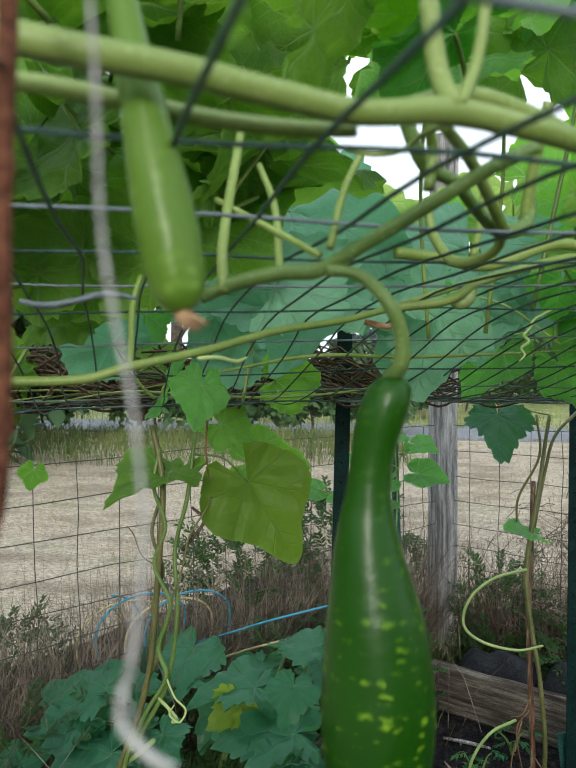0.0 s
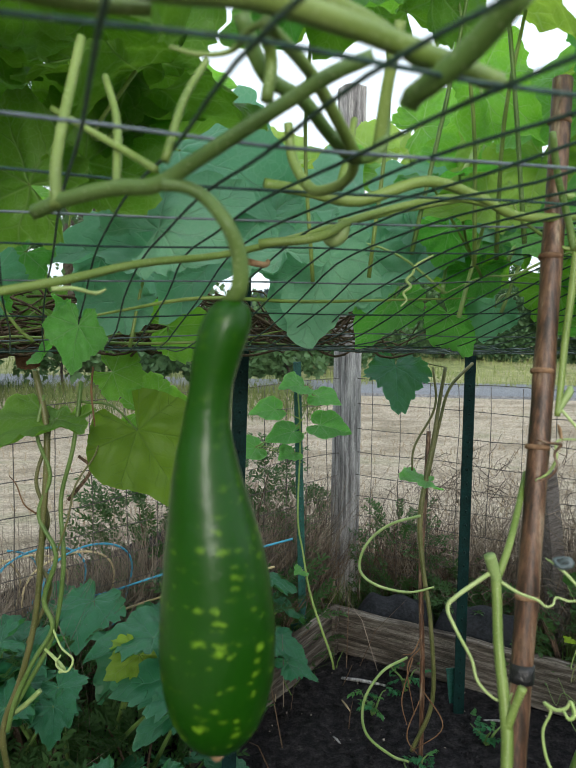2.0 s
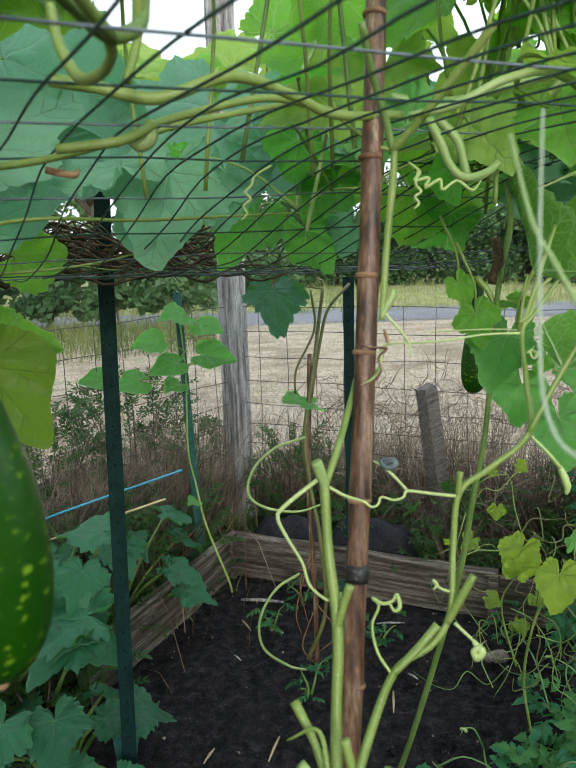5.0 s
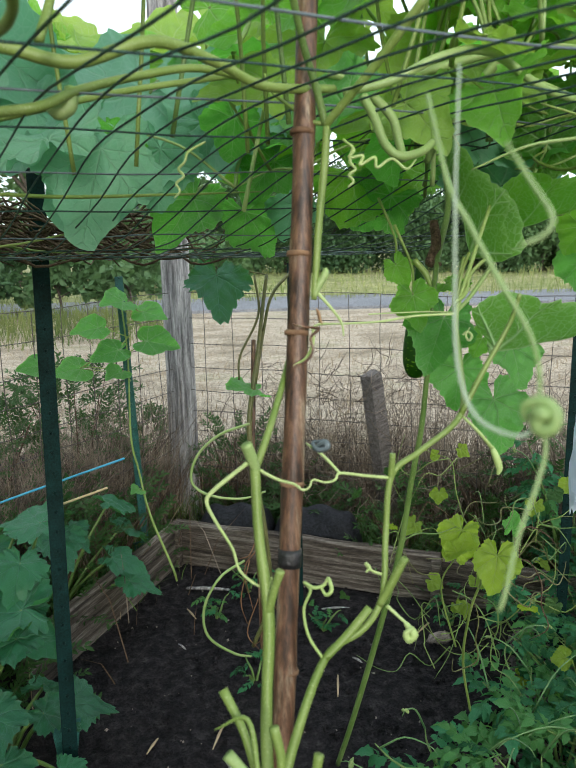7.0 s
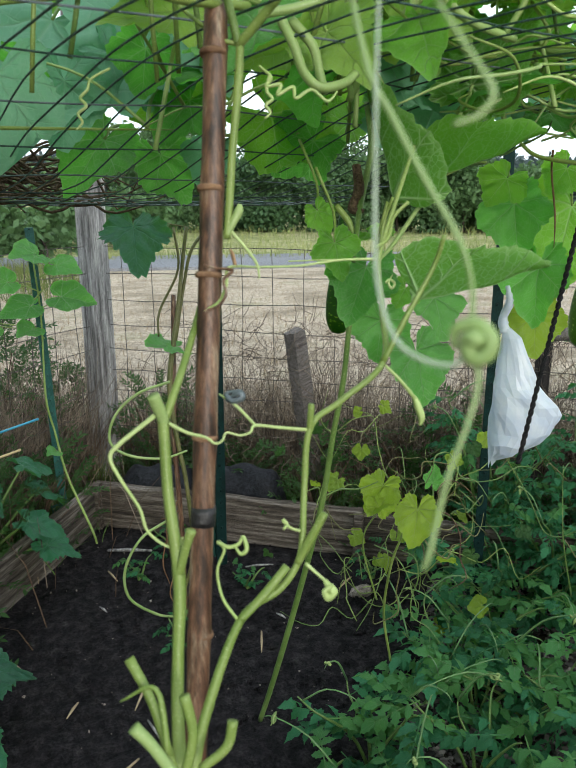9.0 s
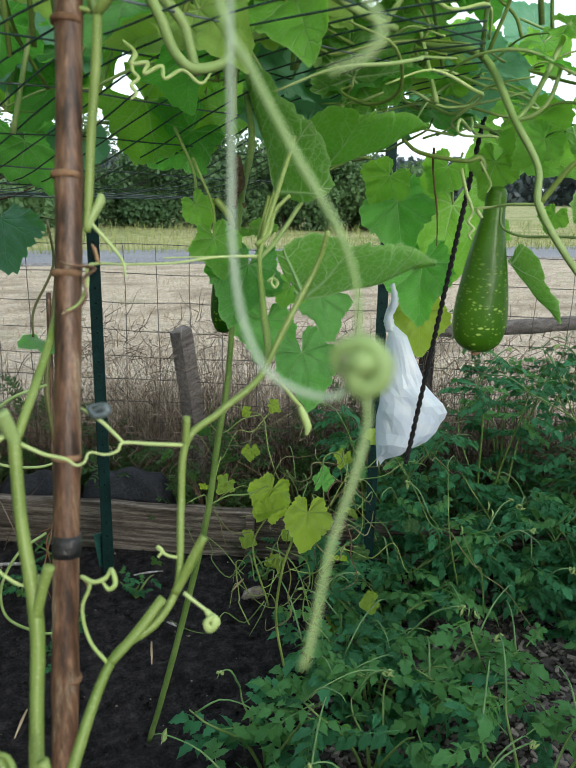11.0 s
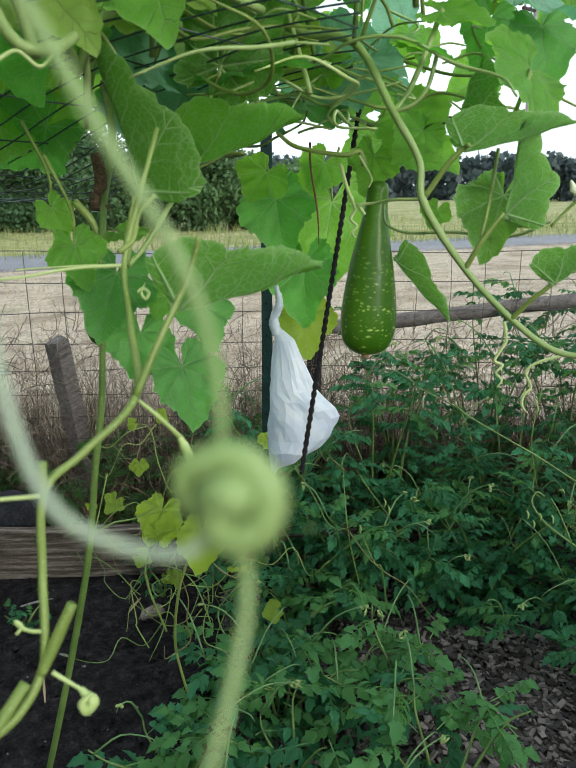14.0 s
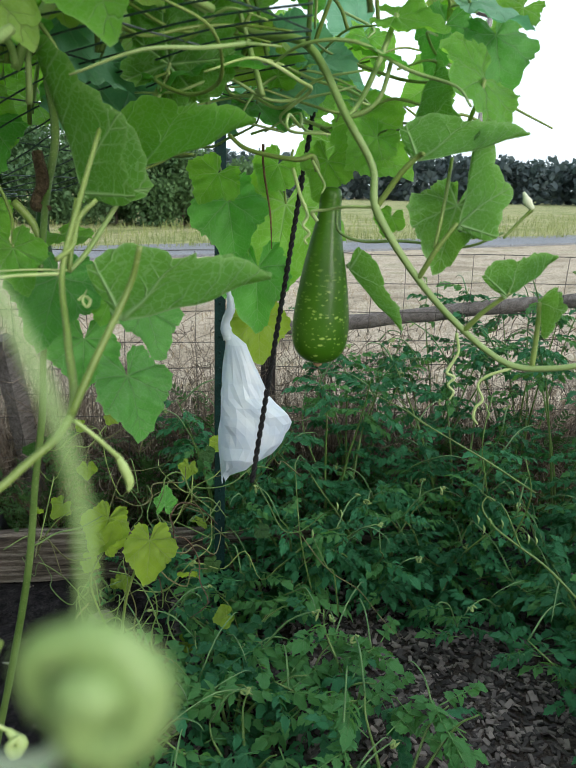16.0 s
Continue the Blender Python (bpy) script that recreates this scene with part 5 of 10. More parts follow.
leaf(side_vine, (1.326, 0.843, 1.786), (-0.043, 0.021, -0.040), (-0.344, -0.585, 0.734), 0.049, 2, M_LEAF_SUN)
leaf(side_vine, (1.178, 0.822, 1.766), (0.077, -0.070, -0.022), (-0.188, -0.390, 0.901), 0.083, 0, M_LEAF_PALE)
leaf(side_vine, (1.044, 1.033, 1.683), (0.029, -0.037, 0.037), (-0.307, -0.554, 0.773), 0.047, 5, M_LEAF_SUN)
leaf(side_vine, (1.098, 0.859, 1.503), (-0.015, 0.001, -0.031), (-0.438, -0.706, 0.556), 0.027, 4, M_LEAF_SUN)

# ---- leaves hanging from the far edge ----
hanging_vine = thing("gourd_vine", (0, 0, 0), "gourd vine hanging from the trellis edge with backlit leaves", "gourd vine", "gourd vines")
leaf(hanging_vine, (1.171, 1.325, 1.508), (-0.018, -0.055, -0.121), (-0.562, -0.720, 0.407), 0.100, 1, M_LEAF)
leaf(hanging_vine, (1.301, 1.314, 1.503), (-0.066, -0.039, -0.183), (-0.408, -0.841, 0.356), 0.156, 2, M_LEAF_SUN)
leaf(hanging_vine, (1.214, 1.288, 1.386), (-0.034, -0.030, -0.125), (-0.791, -0.502, 0.350), 0.104, 3, M_LEAF)
leaf(hanging_vine, (1.242, 1.322, 1.284), (-0.009, -0.029, -0.105), (-0.408, -0.841, 0.356), 0.086, 0, M_LEAF_OLD)
leaf(hanging_vine, (1.288, 1.324, 1.577), (-0.041, 0.009, -0.065), (-0.426, -0.714, 0.555), 0.061, 6, M_LEAF_SUN)
leaf(hanging_vine, (1.134, 1.304, 1.556), (-0.056, -0.003, -0.060), (-0.250, -0.808, 0.534), 0.064, 4, M_LEAF_SUN)
tube("stem", [(1.161, 1.342, 1.574), (1.173, 1.328, 1.522), (1.174, 1.321, 1.504)], [0.0024, 0.0024, 0.0024], M_STEM_PALE, hanging_vine, sides=6, per=6)
tube("stem", [(1.315, 1.312, 1.605), (1.301, 1.317, 1.550), (1.301, 1.314, 1.503)], [0.0024, 0.0024, 0.0024], M_STEM, hanging_vine, sides=6, per=6)
tube("dead_stem", [(1.173, 1.226, 1.605), (1.167, 1.216, 1.564), (1.164, 1.192, 1.490), (1.157, 1.178, 1.433)], [0.0024, 0.0020, 0.0018, 0.0008], M_DRYLEAF, hanging_vine, sides=5, per=6)
leaf(hanging_vine, (0.704, 1.009, 1.430), (-0.043, -0.037, -0.072), (-0.238, -0.837, 0.493), 0.072, 1, M_LEAF)
leaf(hanging_vine, (0.744, 1.035, 1.349), (-0.024, -0.036, -0.096), (-0.195, -0.871, 0.450), 0.059, 0, M_LEAF)
leaf(hanging_vine, (0.758, 0.952, 1.318), (0.005, -0.052, -0.087), (-0.096, -0.890, 0.446), 0.068, 3, M_LEAF)
leaf(hanging_vine, (0.835, 1.041, 1.378), (0.003, -0.033, -0.055), (-0.000, -0.920, 0.393), 0.060, 2, M_LEAF)
leaf(hanging_vine, (0.772, 1.018, 1.396), (-0.029, -0.021, -0.028), (-0.271, -0.763, 0.586), 0.036, 4, M_LEAF_SUN)
leaf(hanging_vine, (0.755, 1.112, 1.471), (0.009, -0.058, -0.011), (-0.048, -0.723, 0.689), 0.047, 6, M_LEAF_SUN)
leaf(hanging_vine, (0.911, 1.334, 0.940), (-0.049, -0.021, -0.065), (-0.329, -0.799, 0.503), 0.061, 1, M_LEAF_OLD)
leaf(hanging_vine, (0.973, 1.295, 0.892), (-0.031, -0.044, -0.079), (-0.234, -0.833, 0.502), 0.071, 3, M_LEAF_OLD)
tube("stem", [(0.764, 1.151, 1.662), (0.753, 1.107, 1.592), (0.724, 1.076, 1.519), (0.687, 1.015, 1.437)], [0.0048, 0.0052, 0.0048, 0.0032], M_STEM_DARK, hanging_vine, sides=8, per=6)
tube("dead_stem", [(0.721, 1.089, 1.570), (0.722, 1.080, 1.534), (0.711, 1.077, 1.508), (0.723, 1.063, 1.505)], [0.0064, 0.0080, 0.0072, 0.0032], M_TWIG, hanging_vine, "dark withered stem knot", sides=6, per=6)
tube("stem", [(0.698, 1.033, 1.435), (0.696, 1.034, 1.391), (0.694, 1.042, 1.329), (0.689, 1.047, 1.251), (0.681, 1.062, 1.166), (0.672, 1.087, 1.030), (0.659, 1.153, 0.839), (0.647, 1.259, 0.593), (0.650, 1.373, 0.398)], [0.0040, 0.0040, 0.0044, 0.0048, 0.0052, 0.0056, 0.0056], M_STEM_DARK, hanging_vine, sides=8, per=6)
tube("stem", [(0.680, 1.065, 1.513), (0.696, 1.056, 1.491), (0.702, 1.050, 1.470)], [0.0048, 0.0048, 0.0032], M_STEM, hanging_vine, sides=8, per=6)
leaf(hanging_vine, (0.897, 1.320, 0.895), (0.014, -0.023, 0.052), (-0.084, -0.861, 0.502), 0.046, 5, M_LEAF_OLD)
leaf(hanging_vine, (1.061, 1.389, 0.902), (0.013, 0.006, 0.042), (0.050, -0.795, 0.604), 0.035, 5, M_LEAF)
tube("stem", [(0.944, 1.298, 0.844), (0.936, 1.332, 0.749), (0.979, 1.438, 0.557), (1.031, 1.491, 0.378)], [0.0024, 0.0028, 0.0032, 0.0032], M_STEM, hanging_vine, sides=6, per=6)
tube("stem", [(0.897, 1.320, 0.895), (0.899, 1.399, 0.777), (0.964, 1.448, 0.592)], [0.0016, 0.0020, 0.0024], M_STEM, hanging_vine, sides=6, per=6)
leaf(hanging_vine, (0.657, 1.013, 1.465), (0.1, -0.4, -0.9), (-0.25, -0.85, 0.45), 0.046, 5, M_LEAF_SUN)
tube("leaf_stalk", [(0.657, 1.013, 1.465), (0.667, 1.043, 1.505), (0.647, 1.063, 1.565)], [0.0016, 0.0020, 0.0024], M_STEM, hanging_vine, sides=6, per=4)
leaf(hanging_vine, (0.654, 1.073, 1.506), (0.4, -0.3, -0.8), (-0.25, -0.85, 0.45), 0.034, 1, M_LEAF_SUN)
tube("leaf_stalk", [(0.654, 1.073, 1.506), (0.664, 1.103, 1.546), (0.644, 1.123, 1.606)], [0.0016, 0.0020, 0.0024], M_STEM, hanging_vine, sides=6, per=4)
tangle = random.Random(5)
for i in range(10):
    p = Vector((tangle.uniform(0.82, 1.05), tangle.uniform(1.28, 1.45), tangle.uniform(0.72, 1.00)))
    pts, a = [p.copy()], tangle.uniform(0, 6.3)
    for j in range(6):
        p += Vector((0.040 * math.cos(a), 0.02 * math.sin(2 * a), 0.040 * math.sin(a) - 0.012))
        a += tangle.uniform(-1.3, 1.3)
        pts.append(p.copy())
    tube("withered_runner", pts, [0.0010, 0.0017, 0.0016, 0.0008], (M_STEM_OLD, M_TWIG, M_STEM_DARK)[i % 3], hanging_vine, sides=5, per=4)

# ---- thick stems lying on the mesh ----
old_vine = thing("gourd_vine", (0, 0, 0), "thick old gourd vine lying along the trellis mesh", "gourd vine", "gourd vines")
tube("stem", [(-0.0211, 0.2138, 1.7147), (0.0167, 0.2237, 1.7085), (0.0471, 0.2361, 1.7060), (0.0763, 0.2485, 1.7017), (0.1060, 0.2671, 1.7004), (0.1395, 0.2863, 1.7060), (0.1755, 0.3056, 1.7042), (0.2102, 0.3242, 1.6998), (0.2492, 0.3471, 1.6955)], [0.00508, 0.00508, 0.00477, 0.00453, 0.00453, 0.00508, 0.00453, 0.00428, 0.00428], M_STEM, old_vine, sides=12, per=8, ribs=6)
tube("stem", [(-0.0347, 0.2498, 1.7122), (-0.0068, 0.2529, 1.7091), (0.0242, 0.2591, 1.7035), (0.0521, 0.2646, 1.6986), (0.0800, 0.2739, 1.6973), (0.1042, 0.2789, 1.6973)], [0.0036, 0.0036, 0.00347, 0.00329, 0.00322, 0.00267], M_STEM, old_vine, sides=10, per=7, ribs=5)
tube("stem", [(0.0056, 0.4478, 1.6488), (0.0288, 0.4422, 1.6568), (0.0576, 0.4334, 1.6616), (0.0816, 0.4238, 1.6616), (0.1048, 0.4102, 1.6720), (0.1312, 0.3974, 1.6856), (0.1528, 0.3878, 1.6968), (0.1752, 0.3782, 1.7080), (0.1952, 0.3726, 1.7152)], [0.00424, 0.00456, 0.0044, 0.00456, 0.00416, 0.004, 0.00376, 0.00376, 0.00344], M_STEM_DARK, old_vine, sides=10, per=7, ribs=5)
tube("gourd_stalk", [(0.0864, 0.4118, 1.6600), (0.0990, 0.4138, 1.6592), (0.1101, 0.4138, 1.6537), (0.1222, 0.4071, 1.6396), (0.1287, 0.4127, 1.6233), (0.1288, 0.4177, 1.6068), (0.1230, 0.4290, 1.5980)], [0.00344, 0.00342, 0.00355, 0.00387, 0.0042, 0.00454, 0.0052], M_STEM_DARK, old_vine, sides=10, per=7, ribs=5)
tube("stem", [(-0.2126, 0.5632, 1.5915), (-0.1310, 0.5802, 1.5924), (-0.0893, 0.5929, 1.6034), (-0.0281, 0.6252, 1.6178), (0.0271, 0.6745, 1.6357), (0.1104, 0.7688, 1.6552), (0.2600, 0.8717, 1.7062), (0.3934, 0.9465, 1.7411)], [0.00425, 0.00425, 0.004, 0.004, 0.00382, 0.00365, 0.00365, 0.00365], M_STEM, old_vine, sides=9, per=6)
tube("stem", [(0.1287, 0.4130, 1.7503), (0.1421, 0.4272, 1.7236), (0.1634, 0.4508, 1.7173), (0.1807, 0.4736, 1.7039), (0.1988, 0.4886, 1.6929), (0.2161, 0.4972, 1.6999), (0.2208, 0.5075, 1.7212)], [0.00441, 0.00456, 0.00417, 0.00409, 0.00512, 0.00472, 0.00409], M_STEM_DARK, old_vine, sides=9, per=6)
tube("stem", [(0.1988, 0.4886, 1.6929), (0.1988, 0.5043, 1.6850), (0.1901, 0.5271, 1.6803), (0.1744, 0.5508, 1.6826), (0.1610, 0.5681, 1.7070), (0.1571, 0.5696, 1.7338)], [0.00409, 0.00338, 0.0037, 0.00409, 0.00394, 0.00338], M_STEM, old_vine, sides=9, per=6)
tube("stem", [(0.2059, 0.3299, 1.6840), (0.2150, 0.3166, 1.6882), (0.2269, 0.3033, 1.6973), (0.2374, 0.2837, 1.7085)], [0.00455, 0.00511, 0.00539, 0.00539], M_STEM_DARK, old_vine, sides=10, per=6)
tube("cut_stub", [(0.2052, 0.3334, 1.6805), (0.2073, 0.3320, 1.6847), (0.2122, 0.3236, 1.6875)], [0.0042, 0.00469, 0.00483], M_STEM_DARK, old_vine, sides=10, per=6)
tube("stem", [(0.1279, 0.3215, 1.7209), (0.1526, 0.3156, 1.7222), (0.1877, 0.3286, 1.7131), (0.2163, 0.3416, 1.7001)], [0.0039, 0.0039, 0.00422, 0.0039], M_STEM, old_vine, sides=10, per=6)
tube("stem", [(0.1378, 0.6709, 1.7067), (0.1755, 0.6810, 1.7030), (0.2243, 0.6875, 1.6957), (0.2887, 0.6967, 1.7159), (0.3466, 0.7197, 1.7049), (0.3899, 0.7353, 1.6902), (0.4690, 0.7758, 1.6966)], [0.00552, 0.00552, 0.0057, 0.00534, 0.00478, 0.0046, 0.00432], M_STEM, old_vine, sides=9, per=6)
tube("stem", [(0.1323, 0.7197, 1.6589), (0.1884, 0.7178, 1.6653), (0.2215, 0.7436, 1.6837), (0.2749, 0.7740, 1.7030), (0.3393, 0.8016, 1.7178), (0.4083, 0.8218, 1.7086)], [0.0046, 0.0046, 0.00432, 0.00414, 0.00396, 0.00396], M_STEM, old_vine, sides=9, per=6)
tube("stem", [(0.2169, 0.7454, 1.6865), (0.2142, 0.7427, 1.6708), (0.2050, 0.7436, 1.6653), (0.1967, 0.7464, 1.6718)], [0.0062, 0.0069, 0.0069, 0.0051], M_STEM_PALE, old_vine, sides=8, per=6)
tube("stem", [(0.524, 0.848, 1.704), (0.535, 0.840, 1.680), (0.544, 0.833, 1.653), (0.559, 0.826, 1.638), (0.587, 0.831, 1.643), (0.606, 0.840, 1.655)], [0.0056, 0.0053, 0.0051, 0.0051, 0.0051, 0.0044], M_STEM_PALE, old_vine, sides=8, per=6)
tube("stem", [(0.541, 0.866, 1.708), (0.562, 0.856, 1.683), (0.568, 0.849, 1.655), (0.572, 0.843, 1.634)], [0.0056, 0.0053, 0.0051, 0.0044], M_STEM_PALE, old_vine, sides=8, per=6)
tube("tendril", [(0.493, 0.824, 1.655), (0.504, 0.819, 1.644), (0.498, 0.818, 1.635), (0.513, 0.815, 1.637), (0.509, 0.814, 1.627), (0.525, 0.812, 1.635), (0.527, 0.809, 1.624), (0.547, 0.817, 1.634), (0.562, 0.811, 1.623), (0.577, 0.821, 1.634)], [0.0017, 0.0021, 0.0019, 0.0021, 0.0019, 0.0021, 0.0019, 0.0017, 0.0017, 0.0009], M_TENDRIL, old_vine, sides=6, per=6)
tube("tendril", [(0.503, 0.820, 1.647), (0.499, 0.817, 1.631), (0.504, 0.814, 1.623), (0.497, 0.814, 1.617), (0.501, 0.812, 1.610), (0.495, 0.812, 1.604)], [0.0017, 0.0019, 0.0017, 0.0019, 0.0017, 0.0009], M_TENDRIL, old_vine, sides=6, per=6)
tube("tendril", [(0.370, 1.035, 1.676), (0.347, 1.037, 1.663), (0.342, 1.036, 1.651), (0.333, 1.036, 1.641), (0.339, 1.032, 1.632), (0.329, 1.033, 1.623), (0.333, 1.030, 1.613), (0.325, 1.030, 1.604)], [0.0017, 0.0019, 0.0021, 0.0021, 0.0021, 0.0019, 0.0017, 0.0009], M_TENDRIL, old_vine, sides=6, per=6)
tube("tendril", [(0.0986, 0.3612, 1.7138), (0.1130, 0.3625, 1.7112), (0.1272, 0.3644, 1.7138), (0.1357, 0.3456, 1.7157), (0.1435, 0.3332, 1.7150)], [0.00111, 0.00123, 0.00143, 0.00169, 0.00169], M_STEM, old_vine, sides=6, per=6)
tube("tendril", [(0.1096, 0.7959, 1.6495), (0.1357, 0.7986, 1.6441), (0.1411, 0.7995, 1.6495)], [0.00387, 0.00387, 0.00234], M_FLOWER, old_vine, sides=6, per=6)
tube("tendril", [(-0.0362, 0.6168, 1.6099), (-0.0191, 0.6186, 1.6108), (-0.0038, 0.6294, 1.6072), (0.0052, 0.6303, 1.6108)], [0.00234, 0.00198, 0.00198, 0.00117], M_TENDRIL, old_vine, sides=6, per=6)
tube("leaf_stalk", [(0.0208, 0.4414, 1.6512), (0.0176, 0.4582, 1.6872), (0.0232, 0.4942, 1.7656)], [0.00376, 0.0036, 0.0032], M_STEM, old_vine, sides=8, per=6)
tube("leaf_stalk", [(0.0568, 0.4374, 1.6592), (0.0488, 0.4782, 1.7096), (0.0328, 0.5182, 1.7496)], [0.00272, 0.00264, 0.00232], M_STEM, old_vine, sides=8, per=6)
tube("leaf_stalk", [(0.0880, 0.4166, 1.6736), (0.0960, 0.4350, 1.7112), (0.1072, 0.4534, 1.7392)], [0.00248, 0.00232, 0.00208], M_STEM, old_vine, sides=8, per=6)
tube("leaf_stalk", [(0.0816, 0.4238, 1.6704), (0.0552, 0.4542, 1.6888), (0.0096, 0.4750, 1.7160)], [0.0024, 0.00232, 0.00208], M_STEM, old_vine, sides=8, per=6)
tube("leaf_stalk", [(0.1432, 0.4070, 1.7032), (0.1456, 0.4086, 1.7248), (0.1416, 0.3926, 1.7360)], [0.00344, 0.00328, 0.00296], M_STEM, old_vine, sides=8, per=6)
tube("leaf_stalk", [(0.2003, 0.4854, 1.6913), (0.1693, 0.4133, 1.7164), (0.1435, 0.3332, 1.7150)], [0.00409, 0.00352, 0.00286], M_STEM, old_vine, sides=8, per=6)
tube("leaf_stalk", [(0.1420, 0.2863, 1.7066), (0.1364, 0.2925, 1.7246), (0.1327, 0.2932, 1.7519)], [0.00453, 0.00428, 0.00384], M_STEM, old_vine, sides=8, per=6)
tube("leaf_stalk", [(0.1445, 0.2870, 1.7085), (0.1519, 0.2944, 1.7283), (0.1556, 0.2956, 1.7513)], [0.00267, 0.00254, 0.00229], M_STEM, old_vine, sides=8, per=6)
tube("leaf_stalk", [(0.2161, 0.5035, 1.7007), (0.2192, 0.4894, 1.7362), (0.2247, 0.4752, 1.7724)], [0.00409, 0.00386, 0.00346], M_STEM, old_vine, sides=8, per=6)
tube("leaf_stalk", [(-0.0893, 0.5929, 1.6034), (-0.0953, 0.6201, 1.6570), (-0.0962, 0.6464, 1.6858)], [0.00289, 0.0028, 0.00246], M_STEM, old_vine, sides=8, per=6)
tube("leaf_stalk", [(0.2014, 0.6296, 1.6968), (0.2102, 0.6498, 1.7294), (0.2173, 0.6692, 1.7637)], [0.00378, 0.00361, 0.00326], M_STEM, old_vine, sides=8, per=6)
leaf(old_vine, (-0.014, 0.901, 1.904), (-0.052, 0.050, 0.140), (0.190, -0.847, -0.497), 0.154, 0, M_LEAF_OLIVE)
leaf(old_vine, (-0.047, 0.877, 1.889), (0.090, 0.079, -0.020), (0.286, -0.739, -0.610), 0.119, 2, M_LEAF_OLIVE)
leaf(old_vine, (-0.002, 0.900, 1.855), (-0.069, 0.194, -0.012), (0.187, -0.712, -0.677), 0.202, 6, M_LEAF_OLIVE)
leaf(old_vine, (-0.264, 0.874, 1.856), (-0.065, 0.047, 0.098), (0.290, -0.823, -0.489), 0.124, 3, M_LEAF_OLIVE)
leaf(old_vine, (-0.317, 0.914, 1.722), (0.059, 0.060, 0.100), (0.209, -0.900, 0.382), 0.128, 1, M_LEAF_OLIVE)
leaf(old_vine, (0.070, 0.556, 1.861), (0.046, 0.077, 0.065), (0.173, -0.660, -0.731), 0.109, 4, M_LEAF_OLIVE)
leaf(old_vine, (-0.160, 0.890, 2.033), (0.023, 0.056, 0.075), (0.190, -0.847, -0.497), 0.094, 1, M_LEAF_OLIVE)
leaf(old_vine, (-0.026, 1.103, 1.715), (0.117, 0.053, 0.075), (-0.052, -0.880, 0.472), 0.146, 2, M_LEAF_PALE)
leaf(old_vine, (0.233, 1.237, 1.689), (-0.032, -0.012, -0.113), (-0.053, -0.949, 0.312), 0.133, 2, M_LEAF_PALE)
leaf(old_vine, (0.133, 1.301, 1.760), (-0.090, 0.064, 0.067), (0.050, -0.858, 0.512), 0.127, 3, M_LEAF_PALE)
leaf(old_vine, (0.333, 1.385, 1.704), (-0.008, -0.012, -0.101), (0.053, -0.903, 0.427), 0.100, 0, M_LEAF_PALE)
leaf(old_vine, (0.415, 1.437, 1.757), (0.077, -0.011, -0.065), (0.050, -0.858, 0.512), 0.099, 1, M_LEAF_PALE)
leaf(old_vine, (0.506, 1.514, 1.598), (0.052, -0.012, -0.081), (0.061, -0.833, 0.550), 0.095, 0, M_LEAF)
leaf(old_vine, (0.556, 1.325, 1.721), (-0.040, 0.057, 0.040), (0.061, -0.833, 0.550), 0.079, 6, M_LEAF)
leaf(old_vine, (-0.116, 0.989, 1.573), (-0.013, -0.006, -0.058), (-0.052, -0.902, 0.428), 0.059, 7, M_LEAF)
leaf(old_vine, (0.453, 1.293, 1.745), (-0.005, 0.039, -0.067), (-0.187, -0.842, 0.507), 0.076, 4, M_LEAF)
leaf(old_vine, (0.545, 1.417, 1.686), (-0.058, -0.001, -0.062), (-0.187, -0.842, 0.507), 0.083, 5, M_LEAF)
leaf(old_vine, (0.755, 1.354, 1.619), (-0.059, 0.054, -0.052), (-0.219, -0.953, 0.208), 0.094, 5, M_LEAF)
leaf(old_vine, (0.165, 1.137, 1.686), (-0.035, 0.123, 0.050), (-0.084, -0.861, 0.502), 0.135, 1, M_LEAF_PALE)
leaf(old_vine, (0.534, 0.953, 1.714), (-0.073, 0.069, -0.002), (-0.058, -0.784, 0.617), 0.098, 7, M_LEAF)

tube("stem", [(0.753, 0.927, 1.792), (0.715, 0.963, 1.732), (0.683, 0.987, 1.685), (0.667, 0.999, 1.646)], [0.0060, 0.0065, 0.0060, 0.0047], M_STEM_PALE, old_vine, sides=9, per=6, ribs=5)
tube("stem", [(0.524, 0.989, 1.755), (0.558, 0.980, 1.749), (0.603, 0.965, 1.746), (0.656, 0.940, 1.756), (0.716, 0.907, 1.770)], [0.0052, 0.0055, 0.0057, 0.0052], M_STEM_PALE, old_vine, sides=9, per=6, ribs=5)
tube("stem", [(0.545, 0.979, 1.720), (0.596, 0.963, 1.716), (0.623, 0.956, 1.693), (0.646, 0.952, 1.662), (0.650, 0.952, 1.643)], [0.0044, 0.0044, 0.0039, 0.0031], M_STEM_PALE, old_vine, sides=8, per=6)
tube("stem", [(0.733, 0.924, 1.758), (0.763, 0.911, 1.741), (0.792, 0.897, 1.726), (0.823, 0.880, 1.708)], [0.0039, 0.0044, 0.0044, 0.0039], M_STEM_PALE, old_vine, sides=8, per=6)
tube("stem", [(0.633, 0.976, 1.742), (0.664, 0.969, 1.708), (0.689, 0.963, 1.677), (0.703, 0.960, 1.653)], [0.0026, 0.0026, 0.0024, 0.0020], M_STEM, old_vine, sides=7, per=6)
tube("stem", [(0.789, 0.842, 1.705), (0.801, 0.827, 1.735), (0.804, 0.817, 1.762)], [0.0034, 0.0036, 0.0034], M_STEM_PALE, old_vine, sides=7, per=6)
